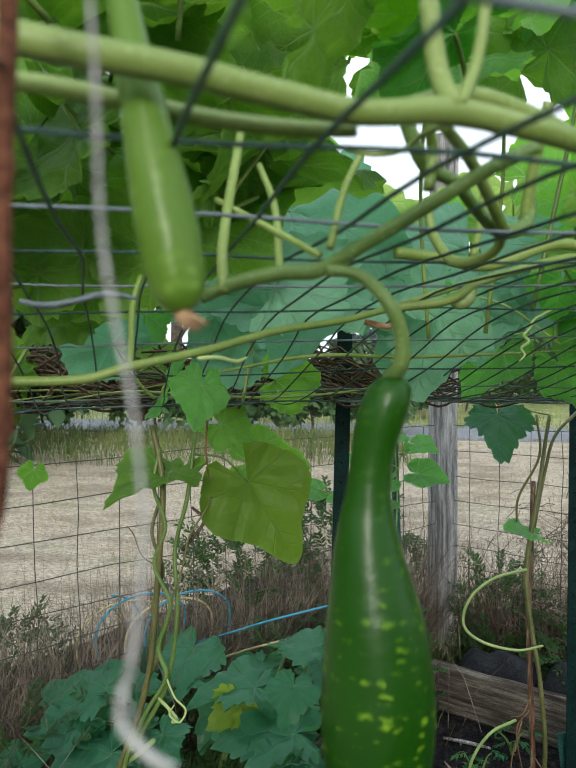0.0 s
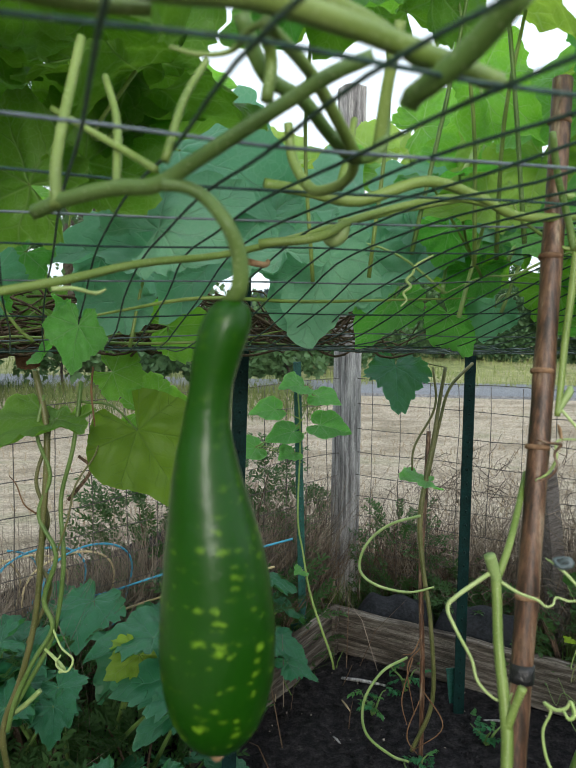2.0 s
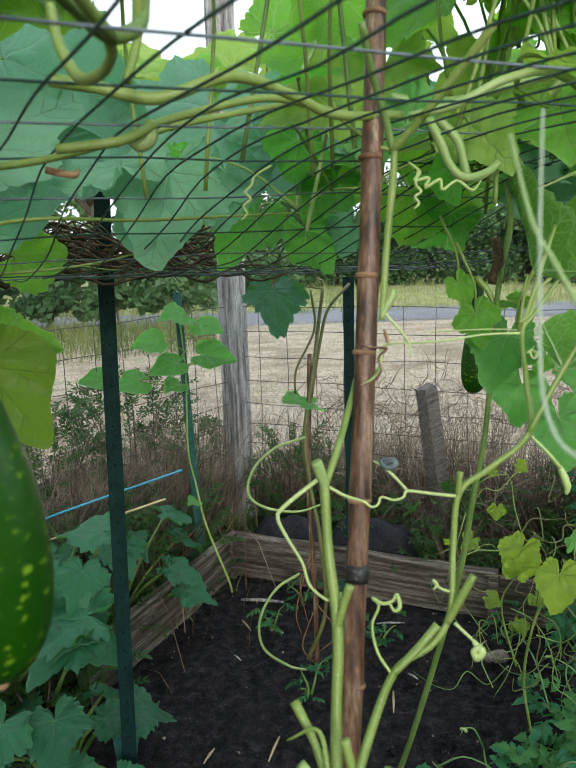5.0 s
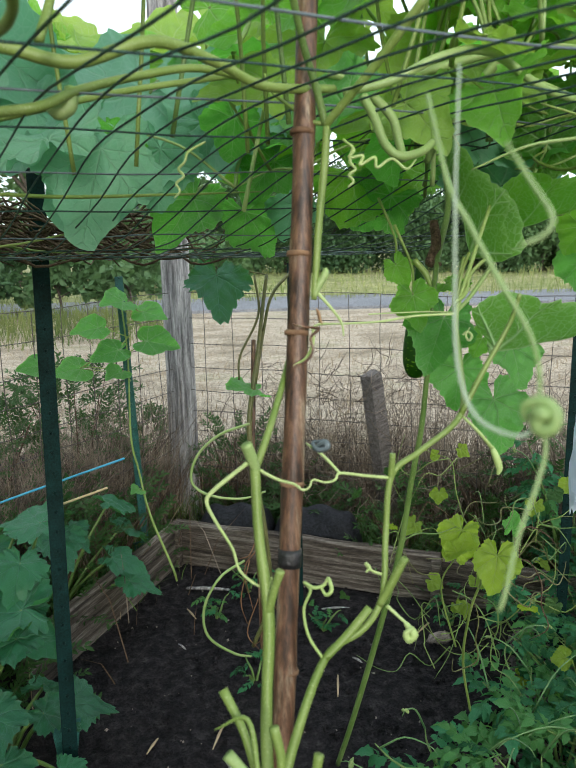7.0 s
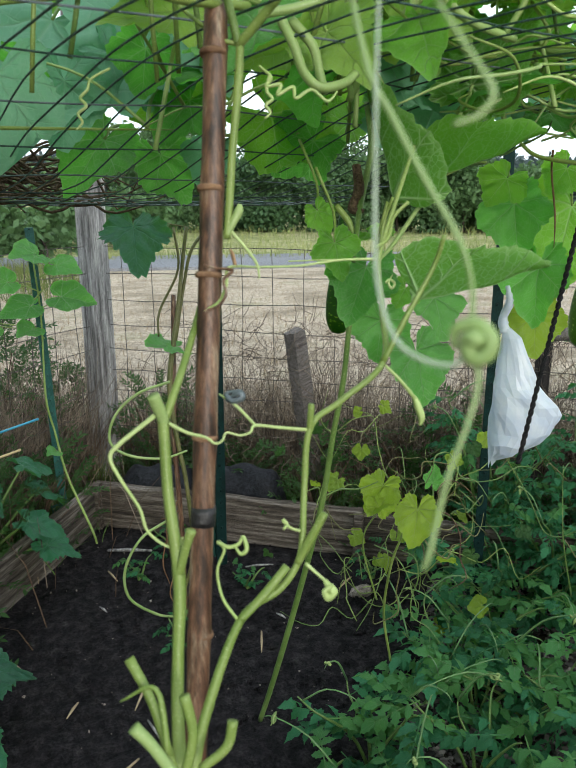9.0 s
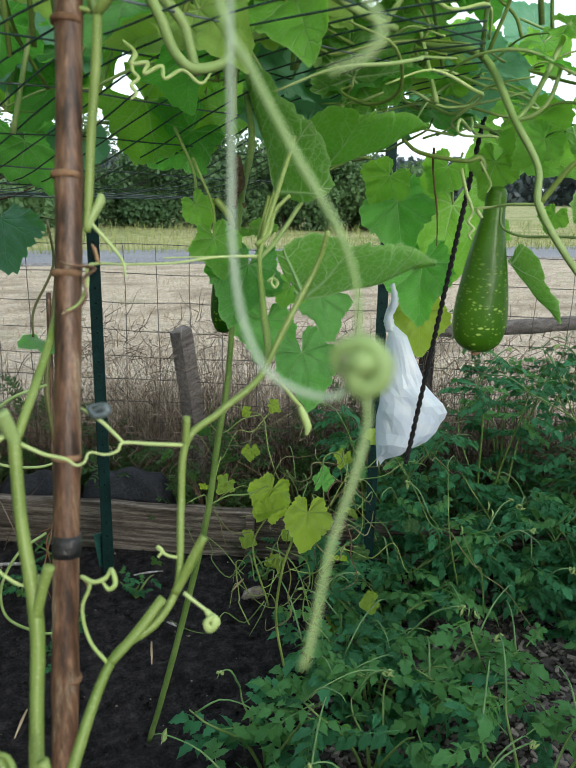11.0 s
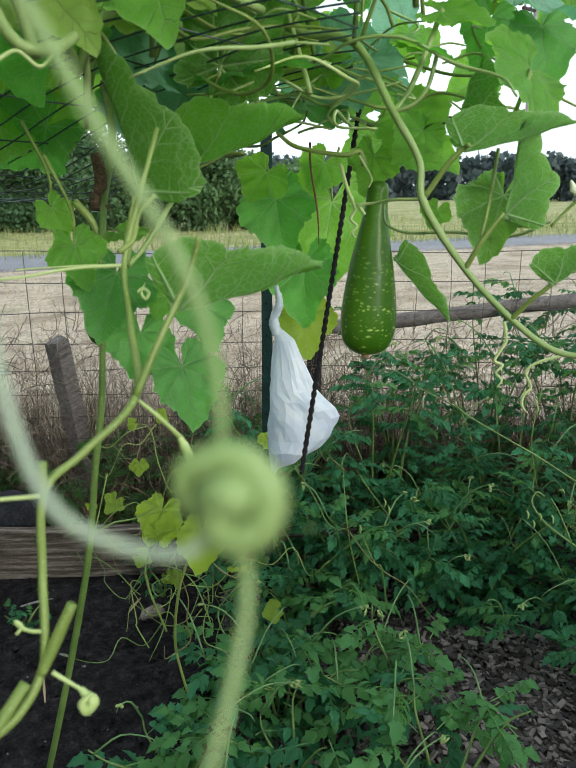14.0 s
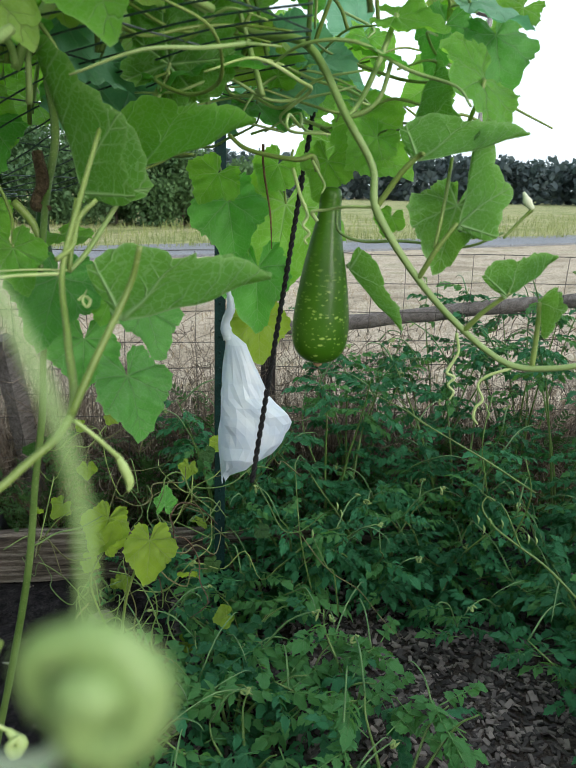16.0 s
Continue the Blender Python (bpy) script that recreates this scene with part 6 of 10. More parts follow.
leaf(old_vine, (0.862, 1.017, 1.676), (0.029, -0.061, 0.074), (-0.521, -0.741, 0.103), 0.105, 1, M_LEAF_FOLD, 0.9)
tube("leaf_stalk", [(0.848, 1.031, 1.639), (0.858, 1.022, 1.659), (0.863, 1.016, 1.677)], [0.0034, 0.0032, 0.0028], M_STEM_PALE, old_vine, sides=8, per=6)
tube("leaf_stalk", [(0.853, 1.039, 1.640), (0.875, 1.024, 1.657), (0.886, 1.013, 1.680)], [0.0034, 0.0032, 0.0028], M_STEM_PALE, old_vine, sides=8, per=6)
leaf(old_vine, (0.765, 1.094, 1.723), (0.097, -0.015, -0.070), (-0.221, -0.741, 0.353), 0.125, 5, M_LEAF_PALE, 0.55)

# ---- vine climbing on the dark stake ----
stake_vine = thing("gourd_vine", (0, 0, 0), "gourd vine with brown lower stems climbing a thin dark stake", "gourd vine", "gourd vines")
tube("stem", [(-0.296, 1.355, 1.481), (-0.272, 1.337, 1.363), (-0.280, 1.324, 1.189), (-0.295, 1.322, 1.029), (-0.329, 1.332, 0.899), (-0.369, 1.343, 0.794), (-0.371, 1.357, 0.706), (-0.369, 1.424, 0.533), (-0.390, 1.594, 0.126)], [0.0063, 0.0063, 0.0060, 0.0056, 0.0063, 0.0063, 0.0063, 0.0063, 0.0063], M_STEM_OLD, stake_vine, sides=8, per=6)
tube("stem", [(-0.279, 1.346, 1.438), (-0.288, 1.331, 1.365), (-0.265, 1.328, 1.291), (-0.286, 1.323, 1.217), (-0.252, 1.311, 1.146), (-0.277, 1.315, 1.060), (-0.262, 1.313, 1.005), (-0.302, 1.317, 0.935), (-0.338, 1.320, 0.856), (-0.359, 1.335, 0.788)], [0.0035, 0.0038, 0.0042, 0.0042, 0.0049, 0.0042, 0.0049, 0.0049], M_STEM_DARK, stake_vine, sides=7, per=6)
tube("stem", [(-0.290, 1.365, 1.435), (-0.275, 1.362, 1.369), (-0.297, 1.346, 1.277), (-0.275, 1.343, 1.202), (-0.295, 1.338, 1.127), (-0.272, 1.336, 1.071), (-0.314, 1.328, 0.968)], [0.0035, 0.0035, 0.0038, 0.0042, 0.0042, 0.0042], M_STEM_OLD, stake_vine, sides=7, per=6)
tube("tendril", [(-0.252, 1.311, 1.146), (-0.231, 1.316, 1.210), (-0.219, 1.330, 1.272), (-0.189, 1.344, 1.321), (-0.182, 1.356, 1.342)], [0.0021, 0.0021, 0.0020, 0.0014], M_STEM_OLD, stake_vine, sides=6, per=6)
tube("tendril", [(-0.262, 1.313, 1.005), (-0.243, 1.302, 0.972), (-0.222, 1.302, 0.949), (-0.234, 1.300, 0.926), (-0.253, 1.300, 0.940), (-0.244, 1.301, 0.958)], [0.0021, 0.0021, 0.0021, 0.0021, 0.0014], M_TENDRIL, stake_vine, sides=6, per=6)
tube("tendril", [(-0.286, 1.323, 1.217), (-0.308, 1.313, 1.239), (-0.322, 1.314, 1.275), (-0.339, 1.324, 1.291)], [0.0017, 0.0014, 0.0008], M_DRYLEAF, stake_vine, sides=5, per=6)
tube("stem", [(-0.217, 1.375, 1.461), (-0.229, 1.356, 1.341), (-0.252, 1.348, 1.239), (-0.244, 1.330, 1.121), (-0.265, 1.329, 0.988), (-0.320, 1.330, 0.880), (-0.360, 1.345, 0.813)], [0.0042, 0.0042, 0.0042, 0.0045, 0.0045, 0.0049, 0.0049], M_STEM_DARK, stake_vine, sides=8, per=6)
tube("stem", [(-0.219, 1.355, 1.322), (-0.194, 1.343, 1.297), (-0.238, 1.348, 1.239)], [0.0028, 0.0031, 0.0035], M_TWIG, stake_vine, sides=6, per=6)
tube("cut_stub", [(-0.360, 1.345, 0.813), (-0.325, 1.327, 0.843), (-0.287, 1.311, 0.883)], [0.0049, 0.0052, 0.0049], M_STEM_PALE, stake_vine, sides=8, per=6)
tube("tendril", [(-0.284, 1.327, 0.960), (-0.258, 1.316, 0.942), (-0.244, 1.315, 0.923), (-0.253, 1.314, 0.918)], [0.0028, 0.0035, 0.0049, 0.0028], M_TENDRIL, stake_vine, sides=6, per=6)
tube("dead_stem", [(-0.175, 1.298, 1.495), (-0.178, 1.295, 1.451), (-0.172, 1.291, 1.389)], [0.0021, 0.0021, 0.0014], M_DRYLEAF, stake_vine, sides=5, per=6)
leaf(stake_vine, (-0.116, 1.392, 1.366), (0.088, -0.030, -0.130), (0.069, -0.943, 0.324), 0.150, 16, M_LEAF_BACKLIT, 1.0)
leaf(stake_vine, (-0.263, 1.349, 1.389), (-0.078, -0.113, -0.019), (0.105, -0.029, 0.994), 0.136, 7, M_LEAF_OLIVE)
leaf(stake_vine, (-0.143, 1.591, 1.374), (0.109, -0.047, 0.018), (0.118, -0.875, 0.470), 0.118, 3, M_LEAF_SUN)
leaf(stake_vine, (-0.351, 1.203, 1.609), (0.039, 0.055, 0.051), (0.118, -0.875, 0.470), 0.083, 6, M_LEAF)
leaf(stake_vine, (-0.230, 1.695, 1.453), (0.081, -0.001, -0.035), (0.123, -0.916, 0.383), 0.087, 2, M_LEAF_SUN)
leaf(stake_vine, (-0.436, 1.142, 1.425), (-0.008, -0.002, -0.033), (0.200, -0.916, 0.348), 0.033, 4, M_LEAF_SUN)
tube("leaf_stalk", [(-0.217, 1.372, 1.423), (-0.160, 1.374, 1.415), (-0.116, 1.392, 1.366)], [0.0028, 0.0024, 0.0021], M_STEM_DARK, stake_vine, sides=6, per=6)

# ---- vine on the thin stake in the bed ----
thin_vine = thing("gourd_vine", (0, 0, 0), "thin yellowing gourd vine tied to a short cane stake", "gourd vine", "gourd vines")
tube("stake", [(0.701, 2.553, 1.181), (0.687, 2.517, 0.954), (0.671, 2.476, 0.692), (0.678, 2.436, 0.333), (0.677, 2.418, -0.025)], [0.0085, 0.0090, 0.0095, 0.0095, 0.0090], M_BAMBOO, thin_vine, "thin brown cane stake", sides=7, per=6)
tube("stem", [(0.761, 2.584, 1.408), (0.742, 2.569, 1.303), (0.711, 2.534, 1.130), (0.665, 2.488, 0.889), (0.676, 2.456, 0.699), (0.699, 2.425, 0.526), (0.708, 2.400, 0.256), (0.639, 2.397, 0.070)], [0.0066, 0.0070, 0.0076, 0.0100, 0.0084, 0.0080, 0.0080, 0.0080], M_STEM_OLD, thin_vine, sides=7, per=6)
tube("stem", [(0.863, 2.597, 1.424), (0.777, 2.571, 1.338), (0.740, 2.555, 1.216), (0.699, 2.527, 1.024)], [0.0058, 0.0058, 0.0058, 0.0050], M_STEM_OLD, thin_vine, sides=7, per=6)
tube("stem", [(0.717, 2.589, 1.407), (0.723, 2.565, 1.268), (0.651, 2.550, 1.128), (0.641, 2.536, 1.041)], [0.0046, 0.0046, 0.0046, 0.0036], M_STEM_OLD, thin_vine, sides=6, per=6)
tube("stem", [(0.661, 2.469, 0.895), (0.545, 2.417, 0.877), (0.468, 2.414, 0.810), (0.444, 2.402, 0.726), (0.499, 2.389, 0.675), (0.612, 2.393, 0.648), (0.702, 2.406, 0.661)], [0.0050, 0.0050, 0.0050, 0.0050, 0.0050, 0.0043, 0.0037], M_STEM_PALE, thin_vine, sides=7, per=6)
tube("stem", [(0.622, 2.432, 0.395), (0.527, 2.386, 0.366), (0.465, 2.375, 0.264), (0.472, 2.357, 0.161), (0.562, 2.365, 0.075), (0.626, 2.374, 0.046)], [0.0050, 0.0050, 0.0050, 0.0050, 0.0050, 0.0043], M_STEM_PALE, thin_vine, sides=7, per=6)
tube("dry_tendril", [(0.663, 2.414, 0.439), (0.615, 2.389, 0.379), (0.642, 2.379, 0.214)], [0.0025, 0.0025, 0.0012], M_DRYLEAF, thin_vine, sides=5, per=6)
tube("dry_tendril", [(0.637, 2.411, 0.404), (0.596, 2.374, 0.276), (0.616, 2.376, 0.179)], [0.0025, 0.0025, 0.0012], M_DRYLEAF, thin_vine, sides=5, per=6)
tube("dry_tendril", [(0.670, 2.391, 0.300), (0.734, 2.346, 0.190), (0.632, 2.360, 0.093)], [0.0025, 0.0025, 0.0012], M_DRYLEAF, thin_vine, sides=5, per=6)
tube("dry_tendril", [(0.664, 2.420, 0.474), (0.633, 2.396, 0.431), (0.602, 2.416, 0.413)], [0.0025, 0.0025, 0.0012], M_DRYLEAF, thin_vine, sides=5, per=6)
tube("dry_tendril", [(0.661, 2.386, 0.266), (0.612, 2.352, 0.156), (0.658, 2.355, 0.075)], [0.0025, 0.0025, 0.0012], M_DRYLEAF, thin_vine, sides=5, per=6)
leaf(thin_vine, (0.577, 2.553, 1.411), (-0.008, -0.120, -0.117), (-0.077, -0.747, 0.660), 0.150, 11, M_SQUASH)
leaf(thin_vine, (0.689, 2.506, 1.010), (-0.116, -0.063, 0.043), (-0.145, -0.371, 0.917), 0.109, 0, M_LEAF)
tube("leaf_stalk", [(0.577, 2.553, 1.411), (0.655, 2.598, 1.425), (0.761, 2.584, 1.408)], [0.0025, 0.0025, 0.0025], M_STEM_OLD, thin_vine, sides=6, per=6)
bean_vine = thing("bean_vine", (0, 0, 0), "young bean vine with broad leaves on the slim teal post", "bean vine")
for c, tip, size, kind in (((0.257, 3.10, 1.285), (-0.6, -0.7, 0.1), 0.100, 14), ((0.335, 3.10, 1.240), (0.8, -0.6, -0.1), 0.085, 15), ((0.150, 3.10, 1.180), (-1.0, -0.4, 0.0), 0.092, 14), ((0.225, 3.10, 1.085), (-0.9, -0.6, -0.05), 0.100, 15), ((0.345, 3.10, 1.115), (1.0, -0.4, -0.1), 0.112, 14), ((0.070, 3.12, 1.010), (-0.8, -0.6, 0.1), 0.098, 15), ((0.225, 3.10, 0.990), (-0.5, -0.8, 0.0), 0.078, 14), ((-0.08, 3.14, 1.03), (-0.9, -0.4, 0.1), 0.085, 15), ((0.270, 3.014, 0.493), (-0.4, -0.8, 0.2), 0.05, 14)):
    leaf(bean_vine, c, tip, (rng.uniform(-0.15, 0.15), -0.70, 0.72), size * 1.1, kind, M_LEAF, 0.9)
    stalk(bean_vine, (0.268, 3.15, c[2] - 0.05), c, 0.01, 0.0024)
tube("stem", [(0.250, 3.168, 1.265), (0.262, 3.140, 1.032), (0.253, 3.082, 0.715), (0.276, 3.056, 0.567), (0.310, 2.973, 0.396), (0.384, 2.833, 0.213), (0.399, 2.822, 0.152)], [0.0040, 0.0040, 0.0048, 0.0048, 0.0056, 0.0056, 0.0048], M_STEM, bean_vine, sides=6, per=6)
tube("stem", [(0.276, 3.150, 1.138), (0.194, 3.125, 1.057), (0.109, 3.120, 1.037), (0.035, 3.122, 1.006), (-0.102, 3.141, 1.037)], [0.0032, 0.0032, 0.0032, 0.0032, 0.0024], M_STEM, bean_vine, sides=6, per=6)

# ---- broad leaves resting on the far half of the mesh ----
broad_vine = thing("gourd_vine", (0, 0, 0), "gourd vine with broad pale blue-green leaves lying on the mesh", "gourd vine", "gourd vines")
broad_vine.location = (0, 0, 0.05)
leaf(broad_vine, (-0.028, 1.360, 1.834), (0.187, -0.101, -0.065), (-0.089, -0.865, 0.493), 0.218, 1, M_LEAF_PALE)
tube("leaf_stalk", [(-0.028, 1.360, 1.834), (-0.020, 1.395, 1.862), (0.003, 1.446, 1.878)], [0.0030, 0.0035, 0.0040], M_STEM, broad_vine, sides=6, per=4)
leaf(broad_vine, (0.327, 1.517, 1.769), (-0.126, -0.172, -0.194), (-0.037, -0.861, 0.508), 0.297, 2, M_LEAF_PALE)
tube("leaf_stalk", [(0.327, 1.517, 1.769), (0.346, 1.551, 1.798), (0.387, 1.599, 1.811)], [0.0030, 0.0035, 0.0040], M_STEM, broad_vine, sides=6, per=4)
leaf(broad_vine, (0.074, 1.502, 1.708), (-0.114, -0.108, -0.112), (-0.136, -0.825, 0.548), 0.208, 3, M_LEAF_PALE)
tube("leaf_stalk", [(0.074, 1.502, 1.708), (0.087, 1.536, 1.735), (0.119, 1.585, 1.745)], [0.0030, 0.0035, 0.0040], M_STEM, broad_vine, sides=6, per=4)
leaf(broad_vine, (0.519, 1.501, 1.789), (-0.137, -0.100, -0.132), (-0.086, -0.832, 0.549), 0.211, 0, M_LEAF_PALE)
tube("leaf_stalk", [(0.519, 1.501, 1.789), (0.541, 1.534, 1.818), (0.589, 1.582, 1.832)], [0.0030, 0.0035, 0.0040], M_STEM, broad_vine, sides=6, per=4)
leaf(broad_vine, (0.528, 1.393, 1.761), (0.057, -0.072, -0.094), (0.015, -0.838, 0.546), 0.129, 5, M_LEAF_PALE)
tube("leaf_stalk", [(0.528, 1.393, 1.761), (0.550, 1.426, 1.788), (0.597, 1.474, 1.801)], [0.0030, 0.0035, 0.0040], M_STEM, broad_vine, sides=6, per=4)
leaf(broad_vine, (0.524, 1.537, 1.706), (0.094, -0.046, -0.101), (-0.096, -0.931, 0.352), 0.143, 4, M_LEAF_SUN)
tube("leaf_stalk", [(0.524, 1.537, 1.706), (0.546, 1.570, 1.734), (0.596, 1.618, 1.745)], [0.0030, 0.0035, 0.0040], M_STEM, broad_vine, sides=6, per=4)
leaf(broad_vine, (0.690, 1.404, 1.618), (0.109, -0.044, -0.075), (-0.096, -0.931, 0.352), 0.137, 6, M_LEAF_SUN)
tube("leaf_stalk", [(0.690, 1.404, 1.618), (0.716, 1.436, 1.643), (0.769, 1.483, 1.650)], [0.0030, 0.0035, 0.0040], M_STEM, broad_vine, sides=6, per=4)
leaf(broad_vine, (-0.138, 1.378, 1.561), (-0.064, -0.056, -0.067), (-0.091, -0.880, 0.466), 0.106, 1, M_LEAF_PALE)
tube("leaf_stalk", [(-0.138, 1.378, 1.561), (-0.132, 1.411, 1.583), (-0.111, 1.461, 1.588)], [0.0030, 0.0035, 0.0040], M_STEM, broad_vine, sides=6, per=4)
leaf(broad_vine, (0.414, 1.630, 1.580), (-0.092, -0.059, -0.104), (-0.091, -0.880, 0.466), 0.118, 3, M_LEAF)
tube("leaf_stalk", [(0.414, 1.630, 1.580), (0.435, 1.663, 1.607), (0.482, 1.710, 1.614)], [0.0030, 0.0035, 0.0040], M_STEM, broad_vine, sides=6, per=4)
leaf(broad_vine, (0.603, 1.505, 1.560), (-0.037, -0.029, -0.079), (-0.091, -0.880, 0.466), 0.072, 0, M_LEAF_PALE)
tube("leaf_stalk", [(0.603, 1.505, 1.560), (0.627, 1.538, 1.585), (0.679, 1.584, 1.591)], [0.0030, 0.0035, 0.0040], M_STEM, broad_vine, sides=6, per=4)
leaf(broad_vine, (0.769, 1.527, 1.792), (0.097, -0.074, -0.075), (0.014, -0.886, 0.463), 0.140, 2, M_LEAF_PALE)
tube("leaf_stalk", [(0.769, 1.527, 1.792), (0.796, 1.559, 1.822), (0.853, 1.607, 1.835)], [0.0030, 0.0035, 0.0040], M_STEM, broad_vine, sides=6, per=4)
leaf(broad_vine, (0.456, 1.583, 1.942), (0.103, 0.000, 0.061), (-0.091, -0.880, 0.466), 0.117, 7, M_LEAF_SUN)
tube("leaf_stalk", [(0.456, 1.583, 1.942), (0.478, 1.617, 1.975), (0.524, 1.666, 1.994)], [0.0030, 0.0035, 0.0040], M_STEM, broad_vine, sides=6, per=4)
leaf(broad_vine, (-0.077, 1.756, 2.041), (0.109, -0.002, 0.054), (-0.096, -0.931, 0.352), 0.119, 3, M_LEAF_SUN)
tube("leaf_stalk", [(-0.077, 1.756, 2.041), (-0.065, 1.791, 2.077), (-0.033, 1.843, 2.098)], [0.0030, 0.0035, 0.0040], M_STEM, broad_vine, sides=6, per=4)

# ---- small leaves crowding the trellis corner above the rope ----
corner_vine = thing("gourd_vine", (0, 0, 0), "gourd vine crowding the trellis corner with small bright leaves", "gourd vine", "gourd vines")
leaf(corner_vine, (1.538, 1.393, 1.690), (0.046, -0.067, 0.028), (-0.287, -0.919, 0.272), 0.084, 7, M_LEAF_PALE)
tube("leaf_stalk", [(1.538, 1.393, 1.690), (1.566, 1.406, 1.713), (1.558, 1.454, 1.718)], [0.0020, 0.0026, 0.0030], M_STEM, corner_vine, sides=5, per=3)
leaf(corner_vine, (1.380, 1.623, 1.801), (-0.059, -0.008, -0.044), (-0.618, -0.447, 0.646), 0.073, 6, M_LEAF_SUN)
tube("leaf_stalk", [(1.380, 1.623, 1.801), (1.388, 1.651, 1.826), (1.457, 1.650, 1.865)], [0.0020, 0.0026, 0.0030], M_STEM_PALE, corner_vine, sides=5, per=3)
leaf(corner_vine, (1.066, 1.184, 1.633), (-0.039, 0.000, 0.025), (-0.694, -0.283, 0.663), 0.045, 3, M_LEAF_PALE)
tube("leaf_stalk", [(1.066, 1.184, 1.633), (1.087, 1.200, 1.651), (1.129, 1.209, 1.659)], [0.0020, 0.0026, 0.0030], M_STEM, corner_vine, sides=5, per=3)
leaf(corner_vine, (1.109, 1.240, 1.742), (0.022, -0.044, 0.036), (-0.592, -0.356, 0.723), 0.060, 3, M_LEAF_SUN)
tube("leaf_stalk", [(1.109, 1.240, 1.742), (1.136, 1.252, 1.761), (1.171, 1.269, 1.777)], [0.0020, 0.0026, 0.0030], M_STEM_PALE, corner_vine, sides=5, per=3)
leaf(corner_vine, (1.155, 1.166, 1.768), (0.011, -0.057, -0.024), (-0.529, -0.805, 0.269), 0.062, 5, M_LEAF_PALE)
tube("leaf_stalk", [(1.155, 1.166, 1.768), (1.161, 1.195, 1.787), (1.185, 1.222, 1.803)], [0.0020, 0.0026, 0.0030], M_STEM, corner_vine, sides=5, per=3)
leaf(corner_vine, (1.431, 1.242, 1.809), (-0.012, -0.049, -0.054), (-0.160, -0.688, 0.708), 0.072, 5, M_LEAF_SUN)
tube("leaf_stalk", [(1.431, 1.242, 1.809), (1.459, 1.254, 1.831), (1.442, 1.320, 1.866)], [0.0020, 0.0026, 0.0030], M_STEM_PALE, corner_vine, sides=5, per=3)
leaf(corner_vine, (1.082, 1.072, 1.670), (0.008, -0.051, -0.015), (-0.245, -0.898, 0.367), 0.053, 3, M_LEAF_PALE)
tube("leaf_stalk", [(1.082, 1.072, 1.670), (1.107, 1.084, 1.686), (1.146, 1.098, 1.701)], [0.0020, 0.0026, 0.0030], M_STEM, corner_vine, sides=5, per=3)
leaf(corner_vine, (1.421, 1.491, 1.749), (0.024, -0.079, -0.056), (-0.260, -0.670, 0.696), 0.098, 0, M_LEAF_SUN)
tube("leaf_stalk", [(1.421, 1.491, 1.749), (1.436, 1.514, 1.772), (1.501, 1.507, 1.786)], [0.0020, 0.0026, 0.0030], M_STEM_PALE, corner_vine, sides=5, per=3)
leaf(corner_vine, (1.198, 1.119, 1.727), (-0.039, -0.031, -0.064), (-0.704, -0.369, 0.607), 0.080, 4, M_LEAF_PALE)
tube("leaf_stalk", [(1.198, 1.119, 1.727), (1.208, 1.145, 1.746), (1.212, 1.185, 1.756)], [0.0020, 0.0026, 0.0030], M_STEM, corner_vine, sides=5, per=3)
leaf(corner_vine, (1.240, 1.050, 1.595), (0.028, -0.069, -0.021), (-0.519, -0.687, 0.509), 0.076, 3, M_LEAF_SUN)
tube("leaf_stalk", [(1.240, 1.050, 1.595), (1.264, 1.064, 1.612), (1.273, 1.100, 1.622)], [0.0020, 0.0026, 0.0030], M_STEM_PALE, corner_vine, sides=5, per=3)
leaf(corner_vine, (1.671, 1.515, 1.887), (-0.061, 0.032, 0.064), (-0.683, -0.618, 0.390), 0.092, 2, M_LEAF_PALE)
tube("leaf_stalk", [(1.671, 1.515, 1.887), (1.695, 1.532, 1.913), (1.741, 1.539, 1.925)], [0.0020, 0.0026, 0.0030], M_STEM, corner_vine, sides=5, per=3)
leaf(corner_vine, (1.506, 1.524, 1.866), (-0.050, -0.027, -0.076), (-0.136, -0.734, 0.665), 0.093, 7, M_LEAF_SUN)
tube("leaf_stalk", [(1.506, 1.524, 1.866), (1.539, 1.533, 1.891), (1.564, 1.560, 1.912)], [0.0020, 0.0026, 0.0030], M_STEM_PALE, corner_vine, sides=5, per=3)
leaf(corner_vine, (1.443, 1.592, 1.776), (0.027, -0.084, -0.063), (-0.558, -0.738, 0.379), 0.106, 7, M_LEAF_PALE)
tube("leaf_stalk", [(1.443, 1.592, 1.776), (1.472, 1.604, 1.801), (1.454, 1.668, 1.827)], [0.0020, 0.0026, 0.0030], M_STEM, corner_vine, sides=5, per=3)
leaf(corner_vine, (1.361, 1.293, 1.719), (0.030, -0.076, -0.032), (-0.594, -0.543, 0.594), 0.086, 0, M_LEAF_SUN)
tube("leaf_stalk", [(1.361, 1.293, 1.719), (1.386, 1.307, 1.741), (1.394, 1.351, 1.771)], [0.0020, 0.0026, 0.0030], M_STEM_PALE, corner_vine, sides=5, per=3)
leaf(corner_vine, (1.388, 1.516, 1.759), (-0.029, 0.003, 0.054), (-0.195, -0.780, 0.595), 0.060, 0, M_LEAF_PALE)
tube("leaf_stalk", [(1.388, 1.516, 1.759), (1.404, 1.538, 1.782), (1.450, 1.548, 1.801)], [0.0020, 0.0026, 0.0030], M_STEM, corner_vine, sides=5, per=3)
